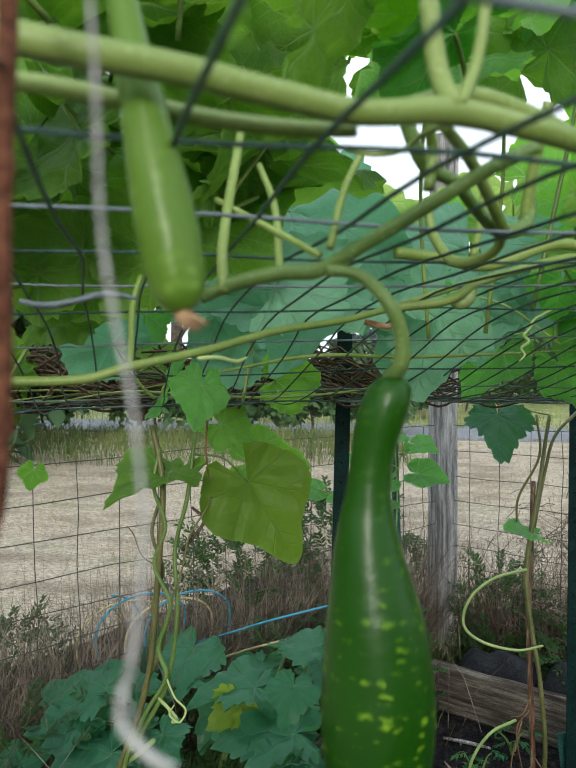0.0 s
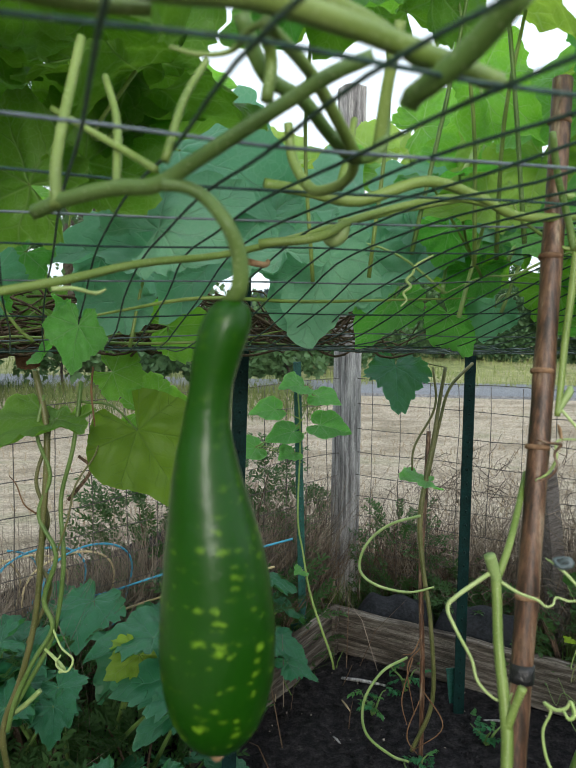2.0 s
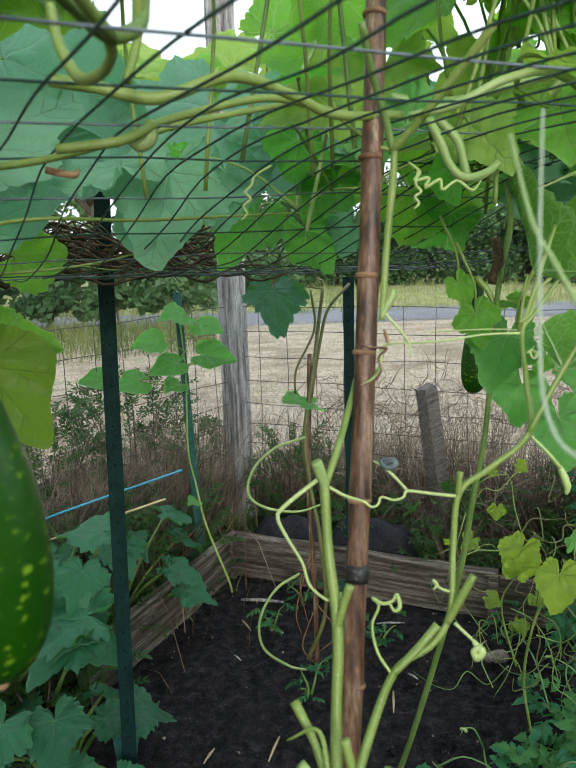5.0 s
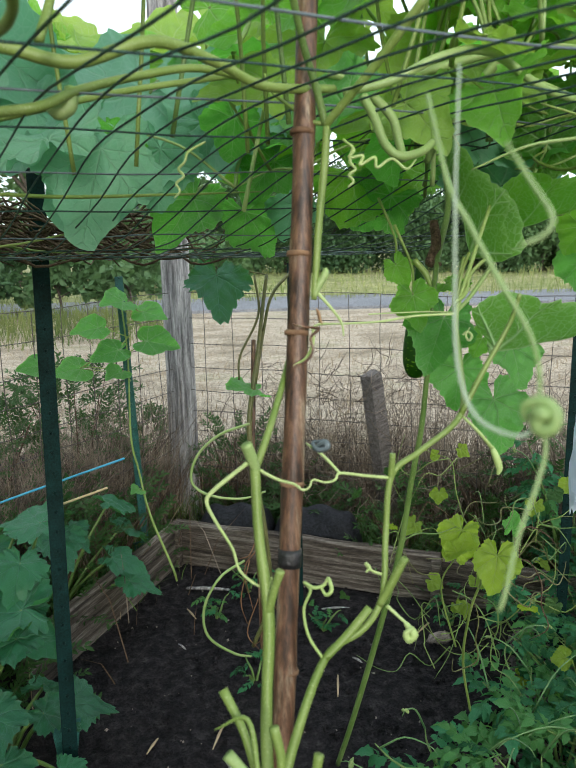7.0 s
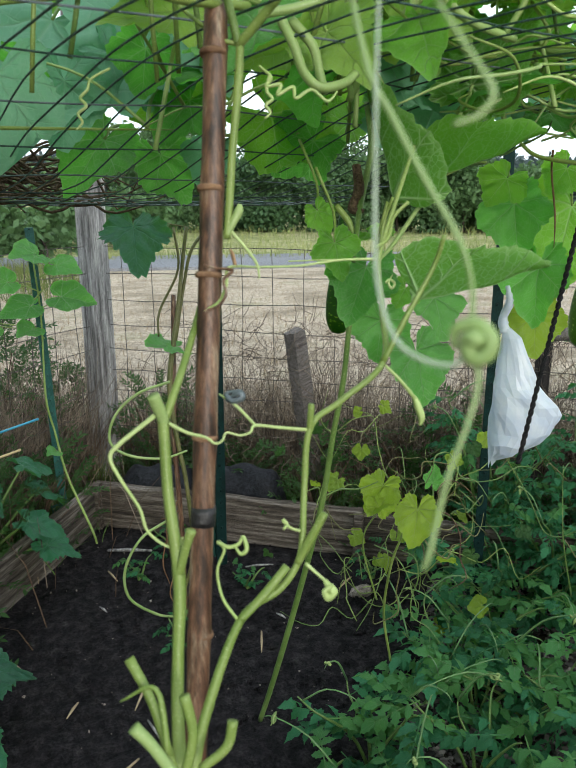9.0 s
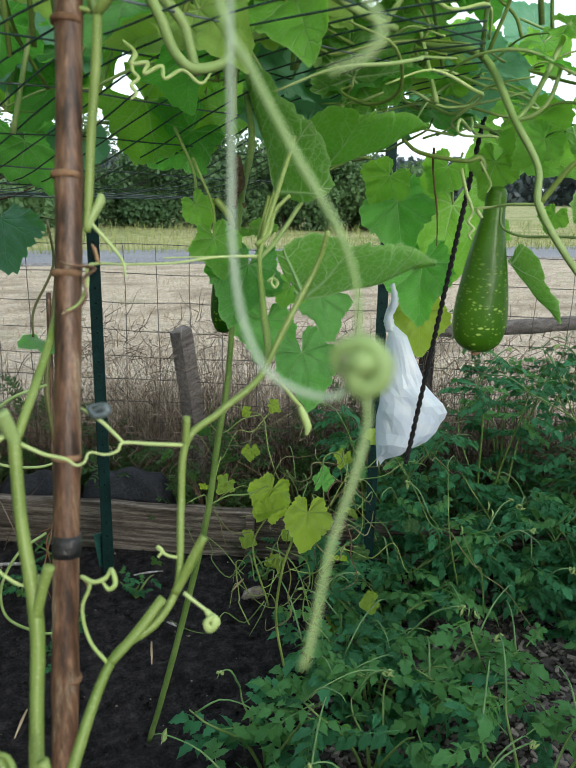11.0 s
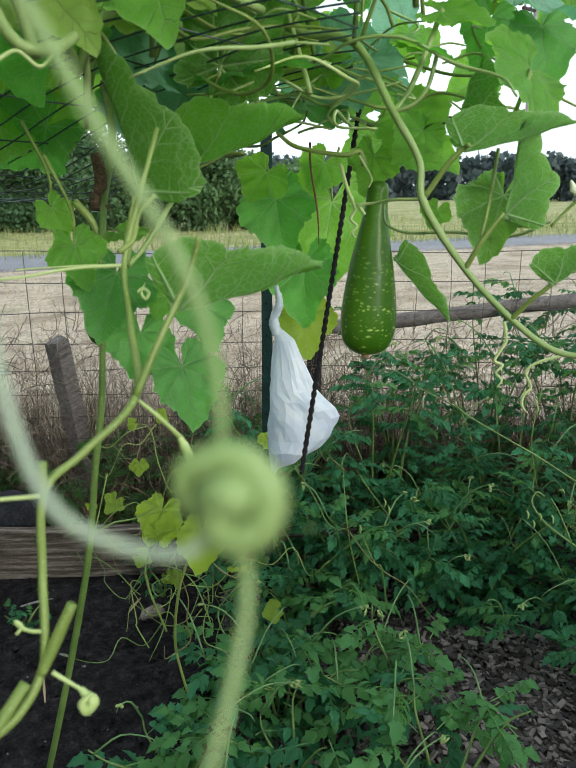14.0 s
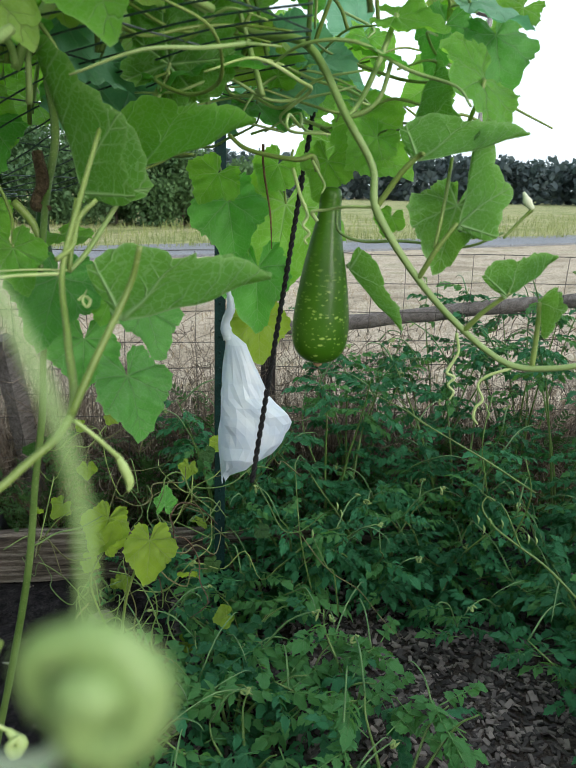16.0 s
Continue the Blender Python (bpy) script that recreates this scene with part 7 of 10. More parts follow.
leaf(corner_vine, (1.277, 1.381, 1.783), (-0.034, 0.003, 0.046), (-0.693, -0.551, 0.465), 0.056, 6, M_LEAF_SUN)
tube("leaf_stalk", [(1.277, 1.381, 1.783), (1.289, 1.406, 1.805), (1.344, 1.414, 1.844)], [0.0020, 0.0026, 0.0030], M_STEM_PALE, corner_vine, sides=5, per=3)
leaf(corner_vine, (1.636, 1.432, 1.629), (-0.085, 0.031, 0.006), (-0.633, -0.377, 0.676), 0.089, 7, M_LEAF_PALE)
tube("leaf_stalk", [(1.636, 1.432, 1.629), (1.647, 1.458, 1.652), (1.645, 1.512, 1.684)], [0.0020, 0.0026, 0.0030], M_STEM, corner_vine, sides=5, per=3)
leaf(corner_vine, (1.517, 1.548, 1.736), (-0.099, 0.041, 0.005), (-0.632, -0.521, 0.574), 0.105, 4, M_LEAF_SUN)
tube("leaf_stalk", [(1.517, 1.548, 1.736), (1.542, 1.563, 1.760), (1.514, 1.630, 1.771)], [0.0020, 0.0026, 0.0030], M_STEM_PALE, corner_vine, sides=5, per=3)
leaf(corner_vine, (1.198, 1.161, 1.672), (-0.031, 0.004, 0.051), (-0.776, -0.382, 0.502), 0.059, 3, M_LEAF_PALE)
tube("leaf_stalk", [(1.198, 1.161, 1.672), (1.206, 1.188, 1.690), (1.262, 1.185, 1.698)], [0.0020, 0.0026, 0.0030], M_STEM, corner_vine, sides=5, per=3)
leaf(corner_vine, (1.565, 1.177, 1.743), (-0.072, 0.005, -0.035), (-0.477, -0.822, 0.311), 0.079, 3, M_LEAF_SUN)
tube("leaf_stalk", [(1.565, 1.177, 1.743), (1.577, 1.201, 1.765), (1.642, 1.191, 1.771)], [0.0020, 0.0026, 0.0030], M_STEM_PALE, corner_vine, sides=5, per=3)
leaf(corner_vine, (1.287, 1.292, 1.776), (0.016, -0.072, -0.054), (-0.683, -0.672, 0.286), 0.090, 4, M_LEAF_PALE)
tube("leaf_stalk", [(1.287, 1.292, 1.776), (1.292, 1.322, 1.797), (1.330, 1.338, 1.815)], [0.0020, 0.0026, 0.0030], M_STEM, corner_vine, sides=5, per=3)
leaf(corner_vine, (1.521, 1.405, 1.628), (-0.092, 0.018, -0.045), (-0.449, -0.749, 0.487), 0.102, 2, M_LEAF_SUN)
tube("leaf_stalk", [(1.521, 1.405, 1.628), (1.527, 1.435, 1.650), (1.554, 1.461, 1.673)], [0.0020, 0.0026, 0.0030], M_STEM_PALE, corner_vine, sides=5, per=3)
leaf(corner_vine, (0.836, 1.511, 1.809), (0.033, -0.040, 0.076), (-0.633, -0.621, 0.461), 0.090, 2, M_LEAF_PALE)
tube("leaf_stalk", [(0.836, 1.511, 1.809), (0.842, 1.540, 1.829), (0.886, 1.553, 1.856)], [0.0020, 0.0026, 0.0030], M_STEM, corner_vine, sides=5, per=3)
leaf(corner_vine, (0.957, 1.662, 1.680), (-0.105, 0.037, -0.019), (-0.515, -0.488, 0.705), 0.111, 2, M_LEAF_SUN)
tube("leaf_stalk", [(0.957, 1.662, 1.680), (0.972, 1.684, 1.701), (0.969, 1.741, 1.742)], [0.0020, 0.0026, 0.0030], M_STEM_PALE, corner_vine, sides=5, per=3)
leaf(corner_vine, (0.952, 1.575, 1.782), (0.063, -0.089, 0.005), (-0.658, -0.529, 0.535), 0.107, 1, M_LEAF)
tube("leaf_stalk", [(0.952, 1.575, 1.782), (0.968, 1.596, 1.804), (1.012, 1.606, 1.819)], [0.0020, 0.0026, 0.0030], M_STEM, corner_vine, sides=5, per=3)
leaf(corner_vine, (0.860, 1.725, 1.845), (-0.093, 0.027, -0.020), (-0.682, -0.504, 0.529), 0.097, 0, M_LEAF_PALE)
tube("leaf_stalk", [(0.860, 1.725, 1.845), (0.863, 1.757, 1.868), (0.865, 1.800, 1.881)], [0.0020, 0.0026, 0.0030], M_STEM_PALE, corner_vine, sides=5, per=3)
leaf(corner_vine, (1.168, 1.634, 1.842), (-0.110, 0.039, -0.026), (-0.405, -0.627, 0.666), 0.117, 1, M_LEAF_SUN)
tube("leaf_stalk", [(1.168, 1.634, 1.842), (1.166, 1.670, 1.865), (1.170, 1.714, 1.883)], [0.0020, 0.0026, 0.0030], M_STEM, corner_vine, sides=5, per=3)
leaf(corner_vine, (1.109, 1.749, 1.780), (0.064, -0.098, -0.021), (-0.342, -0.640, 0.688), 0.117, 2, M_LEAF)
tube("leaf_stalk", [(1.109, 1.749, 1.780), (1.107, 1.786, 1.803), (1.119, 1.825, 1.827)], [0.0020, 0.0026, 0.0030], M_STEM_PALE, corner_vine, sides=5, per=3)
leaf(corner_vine, (1.108, 1.588, 1.704), (0.078, -0.107, -0.012), (-0.553, -0.586, 0.592), 0.130, 7, M_LEAF_PALE)
tube("leaf_stalk", [(1.108, 1.588, 1.704), (1.133, 1.602, 1.726), (1.167, 1.623, 1.749)], [0.0020, 0.0026, 0.0030], M_STEM, corner_vine, sides=5, per=3)
leaf(corner_vine, (1.141, 1.842, 1.768), (-0.124, 0.047, -0.035), (-0.728, -0.633, 0.262), 0.134, 6, M_LEAF_SUN)
tube("leaf_stalk", [(1.141, 1.842, 1.768), (1.157, 1.864, 1.792), (1.186, 1.891, 1.818)], [0.0020, 0.0026, 0.0030], M_STEM_PALE, corner_vine, sides=5, per=3)
leaf(corner_vine, (1.000, 1.846, 1.878), (0.086, -0.080, 0.083), (-0.512, -0.684, 0.520), 0.141, 0, M_LEAF)
tube("leaf_stalk", [(1.000, 1.846, 1.878), (0.997, 1.883, 1.903), (1.007, 1.930, 1.944)], [0.0020, 0.0026, 0.0030], M_STEM, corner_vine, sides=5, per=3)
leaf(corner_vine, (0.938, 1.345, 1.710), (-0.013, 0.005, 0.096), (-0.155, -0.779, 0.608), 0.095, 0, M_LEAF_PALE)
tube("leaf_stalk", [(0.938, 1.345, 1.710), (0.941, 1.376, 1.728), (0.945, 1.422, 1.752)], [0.0020, 0.0026, 0.0030], M_STEM_PALE, corner_vine, sides=5, per=3)
leaf(corner_vine, (1.209, 1.838, 1.919), (0.091, -0.112, 0.000), (-0.622, -0.685, 0.380), 0.141, 2, M_LEAF_SUN)
tube("leaf_stalk", [(1.209, 1.838, 1.919), (1.220, 1.865, 1.945), (1.213, 1.923, 1.980)], [0.0020, 0.0026, 0.0030], M_STEM, corner_vine, sides=5, per=3)
leaf(corner_vine, (0.859, 1.717, 1.849), (0.037, -0.083, -0.037), (-0.424, -0.614, 0.666), 0.096, 2, M_LEAF)
tube("leaf_stalk", [(0.859, 1.717, 1.849), (0.855, 1.755, 1.872), (0.854, 1.807, 1.904)], [0.0020, 0.0026, 0.0030], M_STEM_PALE, corner_vine, sides=5, per=3)
leaf(corner_vine, (1.035, 1.772, 1.831), (0.054, -0.069, 0.039), (-0.633, -0.512, 0.580), 0.094, 4, M_LEAF_PALE)
tube("leaf_stalk", [(1.035, 1.772, 1.831), (1.061, 1.787, 1.855), (1.070, 1.831, 1.887)], [0.0020, 0.0026, 0.0030], M_STEM, corner_vine, sides=5, per=3)
leaf(corner_vine, (0.874, 1.578, 1.748), (0.003, -0.012, 0.087), (-0.784, -0.484, 0.388), 0.086, 5, M_LEAF_SUN)
tube("leaf_stalk", [(0.874, 1.578, 1.748), (0.884, 1.604, 1.769), (0.890, 1.643, 1.779)], [0.0020, 0.0026, 0.0030], M_STEM_PALE, corner_vine, sides=5, per=3)
leaf(corner_vine, (0.883, 1.830, 1.823), (0.083, -0.117, -0.032), (-0.528, -0.660, 0.534), 0.144, 6, M_LEAF)
tube("leaf_stalk", [(0.883, 1.830, 1.823), (0.905, 1.847, 1.846), (0.905, 1.894, 1.865)], [0.0020, 0.0026, 0.0030], M_STEM, corner_vine, sides=5, per=3)
leaf(corner_vine, (1.156, 1.756, 1.916), (0.047, -0.091, -0.036), (-0.186, -0.773, 0.607), 0.106, 3, M_LEAF_PALE)
tube("leaf_stalk", [(1.156, 1.756, 1.916), (1.178, 1.774, 1.941), (1.156, 1.847, 1.987)], [0.0020, 0.0026, 0.0030], M_STEM_PALE, corner_vine, sides=5, per=3)
leaf(corner_vine, (1.053, 1.805, 1.869), (-0.103, 0.007, -0.098), (-0.548, -0.420, 0.723), 0.140, 5, M_LEAF_SUN)
tube("leaf_stalk", [(1.053, 1.805, 1.869), (1.075, 1.822, 1.894), (1.073, 1.877, 1.931)], [0.0020, 0.0026, 0.0030], M_STEM, corner_vine, sides=5, per=3)
tube("tendril", [(1.201, 1.309, 1.702), (1.200, 1.267, 1.686), (1.209, 1.234, 1.676), (1.196, 1.201, 1.654), (1.199, 1.169, 1.640), (1.222, 1.150, 1.641)], [0.0022, 0.0020, 0.0014], M_TENDRIL, corner_vine, sides=5, per=4)
tube("tendril", [(1.077, 1.151, 1.659), (1.055, 1.158, 1.668), (1.040, 1.151, 1.683), (1.019, 1.138, 1.696), (1.034, 1.163, 1.717), (1.048, 1.162, 1.734)], [0.0022, 0.0020, 0.0014], M_STEM, corner_vine, sides=5, per=4)
tube("tendril", [(1.056, 0.956, 1.613), (1.081, 0.953, 1.606), (1.079, 0.918, 1.600), (1.095, 0.902, 1.600), (1.094, 0.879, 1.609), (1.103, 0.858, 1.611)], [0.0022, 0.0020, 0.0014], M_STEM_DARK, corner_vine, sides=5, per=4)
tube("tendril", [(1.411, 1.222, 1.757), (1.391, 1.248, 1.760), (1.377, 1.279, 1.770), (1.352, 1.279, 1.785), (1.330, 1.268, 1.801), (1.319, 1.280, 1.820)], [0.0022, 0.0020, 0.0014], M_TENDRIL, corner_vine, sides=5, per=4)
tube("tendril", [(1.161, 1.339, 1.742), (1.181, 1.317, 1.736), (1.213, 1.307, 1.739), (1.219, 1.265, 1.738), (1.255, 1.269, 1.754), (1.299, 1.271, 1.761)], [0.0022, 0.0020, 0.0014], M_STEM, corner_vine, sides=5, per=4)
tube("tendril", [(1.257, 1.155, 1.725), (1.236, 1.174, 1.730), (1.197, 1.170, 1.734), (1.184, 1.181, 1.749), (1.201, 1.206, 1.773), (1.194, 1.193, 1.788)], [0.0022, 0.0020, 0.0014], M_STEM_DARK, corner_vine, sides=5, per=4)
tube("tendril", [(1.258, 1.491, 1.734), (1.301, 1.494, 1.729), (1.313, 1.451, 1.732), (1.340, 1.446, 1.751), (1.362, 1.421, 1.760), (1.399, 1.417, 1.775)], [0.0022, 0.0020, 0.0014], M_TENDRIL, corner_vine, sides=5, per=4)
tube("tendril", [(1.115, 1.392, 1.624), (1.097, 1.415, 1.636), (1.094, 1.423, 1.657), (1.071, 1.428, 1.670), (1.054, 1.419, 1.688), (1.044, 1.431, 1.706)], [0.0022, 0.0020, 0.0014], M_STEM, corner_vine, sides=5, per=4)
tube("tendril", [(1.201, 1.022, 1.626), (1.231, 1.014, 1.627), (1.271, 1.017, 1.637), (1.271, 0.981, 1.634), (1.280, 0.960, 1.622), (1.261, 0.929, 1.604)], [0.0022, 0.0020, 0.0014], M_STEM_DARK, corner_vine, sides=5, per=4)
tube("tendril", [(0.985, 1.126, 1.703), (0.949, 1.115, 1.702), (0.934, 1.125, 1.712), (0.925, 1.158, 1.714), (0.902, 1.158, 1.702), (0.873, 1.148, 1.690)], [0.0022, 0.0020, 0.0014], M_TENDRIL, corner_vine, sides=5, per=4)
tube("tendril", [(1.143, 1.421, 1.664), (1.183, 1.433, 1.682), (1.192, 1.428, 1.703), (1.231, 1.440, 1.722), (1.247, 1.437, 1.744), (1.230, 1.433, 1.763)], [0.0022, 0.0020, 0.0014], M_STEM, corner_vine, sides=5, per=4)
tube("tendril", [(1.409, 1.418, 1.754), (1.386, 1.444, 1.747), (1.368, 1.479, 1.745), (1.341, 1.489, 1.728), (1.316, 1.498, 1.708), (1.303, 1.508, 1.687)], [0.0022, 0.0020, 0.0014], M_STEM_DARK, corner_vine, sides=5, per=4)
tube("tendril", [(1.223, 1.180, 1.714), (1.230, 1.143, 1.711), (1.257, 1.143, 1.727), (1.257, 1.103, 1.728), (1.263, 1.080, 1.738), (1.278, 1.057, 1.738)], [0.0022, 0.0020, 0.0014], M_TENDRIL, corner_vine, sides=5, per=4)
tube("tendril", [(1.275, 1.163, 1.695), (1.248, 1.176, 1.701), (1.248, 1.207, 1.718), (1.263, 1.236, 1.742), (1.266, 1.240, 1.763), (1.238, 1.238, 1.774)], [0.0022, 0.0020, 0.0014], M_STEM, corner_vine, sides=5, per=4)
tube("tendril", [(1.169, 1.421, 1.692), (1.205, 1.418, 1.701), (1.228, 1.395, 1.693), (1.246, 1.379, 1.678), (1.251, 1.344, 1.661), (1.261, 1.304, 1.658)], [0.0022, 0.0020, 0.0014], M_STEM_DARK, corner_vine, sides=5, per=4)
tube("tendril", [(1.347, 1.245, 1.755), (1.322, 1.266, 1.758), (1.306, 1.296, 1.763), (1.294, 1.331, 1.771), (1.287, 1.375, 1.779), (1.245, 1.373, 1.781)], [0.0022, 0.0020, 0.0014], M_TENDRIL, corner_vine, sides=5, per=4)
tube("tendril", [(1.425, 1.253, 1.765), (1.428, 1.214, 1.769), (1.455, 1.208, 1.786), (1.502, 1.209, 1.798), (1.551, 1.208, 1.798), (1.599, 1.204, 1.800)], [0.0022, 0.0020, 0.0014], M_STEM, corner_vine, sides=5, per=4)
tube("tendril", [(1.006, 1.180, 1.580), (0.999, 1.219, 1.577), (0.981, 1.241, 1.582), (0.949, 1.236, 1.588), (0.926, 1.244, 1.595), (0.902, 1.256, 1.591)], [0.0022, 0.0020, 0.0014], M_STEM_DARK, corner_vine, sides=5, per=4)
tube("tendril", [(1.157, 1.240, 1.621), (1.173, 1.216, 1.629), (1.211, 1.215, 1.633), (1.242, 1.208, 1.643), (1.254, 1.176, 1.637), (1.255, 1.153, 1.620)], [0.0022, 0.0020, 0.0014], M_TENDRIL, corner_vine, sides=5, per=4)
tube("tendril", [(0.932, 1.074, 1.576), (0.918, 1.097, 1.575), (0.905, 1.114, 1.565), (0.889, 1.128, 1.556), (0.861, 1.127, 1.551), (0.846, 1.145, 1.544)], [0.0022, 0.0020, 0.0014], M_STEM, corner_vine, sides=5, per=4)
tube("tendril", [(1.016, 1.198, 1.592), (1.031, 1.171, 1.593), (1.052, 1.163, 1.605), (1.065, 1.142, 1.615), (1.094, 1.146, 1.629), (1.086, 1.125, 1.644)], [0.0022, 0.0020, 0.0014], M_STEM_DARK, corner_vine, sides=5, per=4)
tube("tendril", [(1.082, 1.081, 1.702), (1.078, 1.118, 1.705), (1.061, 1.139, 1.701), (1.056, 1.173, 1.711), (1.051, 1.197, 1.727), (1.024, 1.205, 1.726)], [0.0022, 0.0020, 0.0014], M_TENDRIL, corner_vine, sides=5, per=4)

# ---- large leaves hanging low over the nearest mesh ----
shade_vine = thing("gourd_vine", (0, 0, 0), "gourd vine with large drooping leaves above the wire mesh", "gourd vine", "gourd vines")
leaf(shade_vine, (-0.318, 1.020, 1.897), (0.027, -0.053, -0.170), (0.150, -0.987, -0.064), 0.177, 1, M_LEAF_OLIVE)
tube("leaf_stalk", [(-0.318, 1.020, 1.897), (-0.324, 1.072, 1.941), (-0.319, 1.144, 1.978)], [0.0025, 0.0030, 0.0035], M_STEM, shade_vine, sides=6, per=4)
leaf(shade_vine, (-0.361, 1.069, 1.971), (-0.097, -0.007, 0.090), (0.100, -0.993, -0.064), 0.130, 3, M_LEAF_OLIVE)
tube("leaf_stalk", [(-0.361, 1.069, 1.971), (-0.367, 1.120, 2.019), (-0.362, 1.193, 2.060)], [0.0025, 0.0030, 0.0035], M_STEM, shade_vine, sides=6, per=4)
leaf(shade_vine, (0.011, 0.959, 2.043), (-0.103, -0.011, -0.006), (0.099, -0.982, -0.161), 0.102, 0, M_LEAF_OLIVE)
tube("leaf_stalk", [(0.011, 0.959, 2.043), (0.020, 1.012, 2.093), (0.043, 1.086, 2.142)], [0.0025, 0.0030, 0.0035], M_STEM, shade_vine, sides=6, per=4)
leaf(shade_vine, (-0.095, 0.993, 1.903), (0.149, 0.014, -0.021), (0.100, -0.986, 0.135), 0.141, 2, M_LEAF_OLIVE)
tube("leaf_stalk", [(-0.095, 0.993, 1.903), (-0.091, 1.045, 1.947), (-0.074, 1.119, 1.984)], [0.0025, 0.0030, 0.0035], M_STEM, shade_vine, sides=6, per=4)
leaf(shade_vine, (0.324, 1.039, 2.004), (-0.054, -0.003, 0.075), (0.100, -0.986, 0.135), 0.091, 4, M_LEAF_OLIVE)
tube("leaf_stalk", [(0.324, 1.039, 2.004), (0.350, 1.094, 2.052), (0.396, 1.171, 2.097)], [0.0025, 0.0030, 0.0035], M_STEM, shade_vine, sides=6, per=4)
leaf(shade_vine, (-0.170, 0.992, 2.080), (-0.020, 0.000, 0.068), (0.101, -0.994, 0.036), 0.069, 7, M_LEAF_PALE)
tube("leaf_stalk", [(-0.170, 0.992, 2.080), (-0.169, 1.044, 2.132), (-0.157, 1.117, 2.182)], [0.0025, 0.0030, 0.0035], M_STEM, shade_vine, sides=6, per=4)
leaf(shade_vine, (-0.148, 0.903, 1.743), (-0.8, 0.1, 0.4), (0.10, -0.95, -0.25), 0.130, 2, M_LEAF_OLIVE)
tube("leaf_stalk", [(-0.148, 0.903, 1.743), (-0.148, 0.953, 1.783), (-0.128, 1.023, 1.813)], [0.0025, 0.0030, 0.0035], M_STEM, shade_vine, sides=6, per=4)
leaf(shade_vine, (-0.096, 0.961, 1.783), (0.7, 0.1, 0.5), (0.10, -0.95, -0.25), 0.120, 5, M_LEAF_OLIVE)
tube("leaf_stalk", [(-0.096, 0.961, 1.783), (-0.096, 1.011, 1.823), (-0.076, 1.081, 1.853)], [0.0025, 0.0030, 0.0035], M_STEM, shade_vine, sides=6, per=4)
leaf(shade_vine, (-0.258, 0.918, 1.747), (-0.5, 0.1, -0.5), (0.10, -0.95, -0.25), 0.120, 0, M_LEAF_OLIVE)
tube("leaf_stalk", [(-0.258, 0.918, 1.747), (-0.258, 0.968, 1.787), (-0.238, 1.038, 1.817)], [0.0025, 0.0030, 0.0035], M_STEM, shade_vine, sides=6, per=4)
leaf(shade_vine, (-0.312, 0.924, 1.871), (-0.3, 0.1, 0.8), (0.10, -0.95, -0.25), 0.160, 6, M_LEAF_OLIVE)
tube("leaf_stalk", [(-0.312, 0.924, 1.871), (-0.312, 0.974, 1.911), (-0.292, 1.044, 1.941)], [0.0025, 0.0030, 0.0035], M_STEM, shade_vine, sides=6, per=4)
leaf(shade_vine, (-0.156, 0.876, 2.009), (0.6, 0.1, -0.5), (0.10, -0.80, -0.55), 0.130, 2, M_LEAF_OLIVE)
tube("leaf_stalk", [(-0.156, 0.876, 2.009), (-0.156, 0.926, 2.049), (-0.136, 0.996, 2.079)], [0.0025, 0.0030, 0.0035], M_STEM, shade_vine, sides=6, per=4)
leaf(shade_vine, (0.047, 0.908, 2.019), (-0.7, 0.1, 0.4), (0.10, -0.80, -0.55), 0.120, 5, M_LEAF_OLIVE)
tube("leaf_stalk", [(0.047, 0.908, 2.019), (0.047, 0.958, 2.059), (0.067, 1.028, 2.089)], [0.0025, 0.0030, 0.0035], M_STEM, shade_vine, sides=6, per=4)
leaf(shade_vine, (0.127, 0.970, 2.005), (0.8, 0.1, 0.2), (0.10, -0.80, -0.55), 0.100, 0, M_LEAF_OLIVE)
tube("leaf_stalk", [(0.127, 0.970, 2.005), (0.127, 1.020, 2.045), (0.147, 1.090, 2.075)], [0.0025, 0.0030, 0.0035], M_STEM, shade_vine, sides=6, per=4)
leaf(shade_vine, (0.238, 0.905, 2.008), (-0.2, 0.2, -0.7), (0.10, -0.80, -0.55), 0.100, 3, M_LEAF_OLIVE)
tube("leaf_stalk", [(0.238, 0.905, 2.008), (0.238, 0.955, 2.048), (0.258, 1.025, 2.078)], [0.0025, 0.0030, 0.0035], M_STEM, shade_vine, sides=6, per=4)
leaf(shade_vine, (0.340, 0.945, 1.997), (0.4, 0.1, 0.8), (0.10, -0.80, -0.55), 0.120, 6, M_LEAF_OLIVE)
tube("leaf_stalk", [(0.340, 0.945, 1.997), (0.340, 0.995, 2.037), (0.360, 1.065, 2.067)], [0.0025, 0.0030, 0.0035], M_STEM, shade_vine, sides=6, per=4)
leaf(shade_vine, (-0.270, 1.239, 1.690), (-0.6, -0.2, -0.5), (0.10, -0.90, 0.35), 0.085, 2, M_LEAF)
tube("leaf_stalk", [(-0.270, 1.239, 1.690), (-0.270, 1.289, 1.710), (-0.250, 1.359, 1.690)], [0.0025, 0.0030, 0.0035], M_STEM, shade_vine, sides=6, per=4)
leaf(shade_vine, (-0.163, 1.318, 1.687), (0.5, -0.2, -0.6), (0.10, -0.90, 0.35), 0.095, 5, M_LEAF_PALE)
tube("leaf_stalk", [(-0.163, 1.318, 1.687), (-0.163, 1.368, 1.707), (-0.143, 1.438, 1.687)], [0.0025, 0.0030, 0.0035], M_STEM, shade_vine, sides=6, per=4)

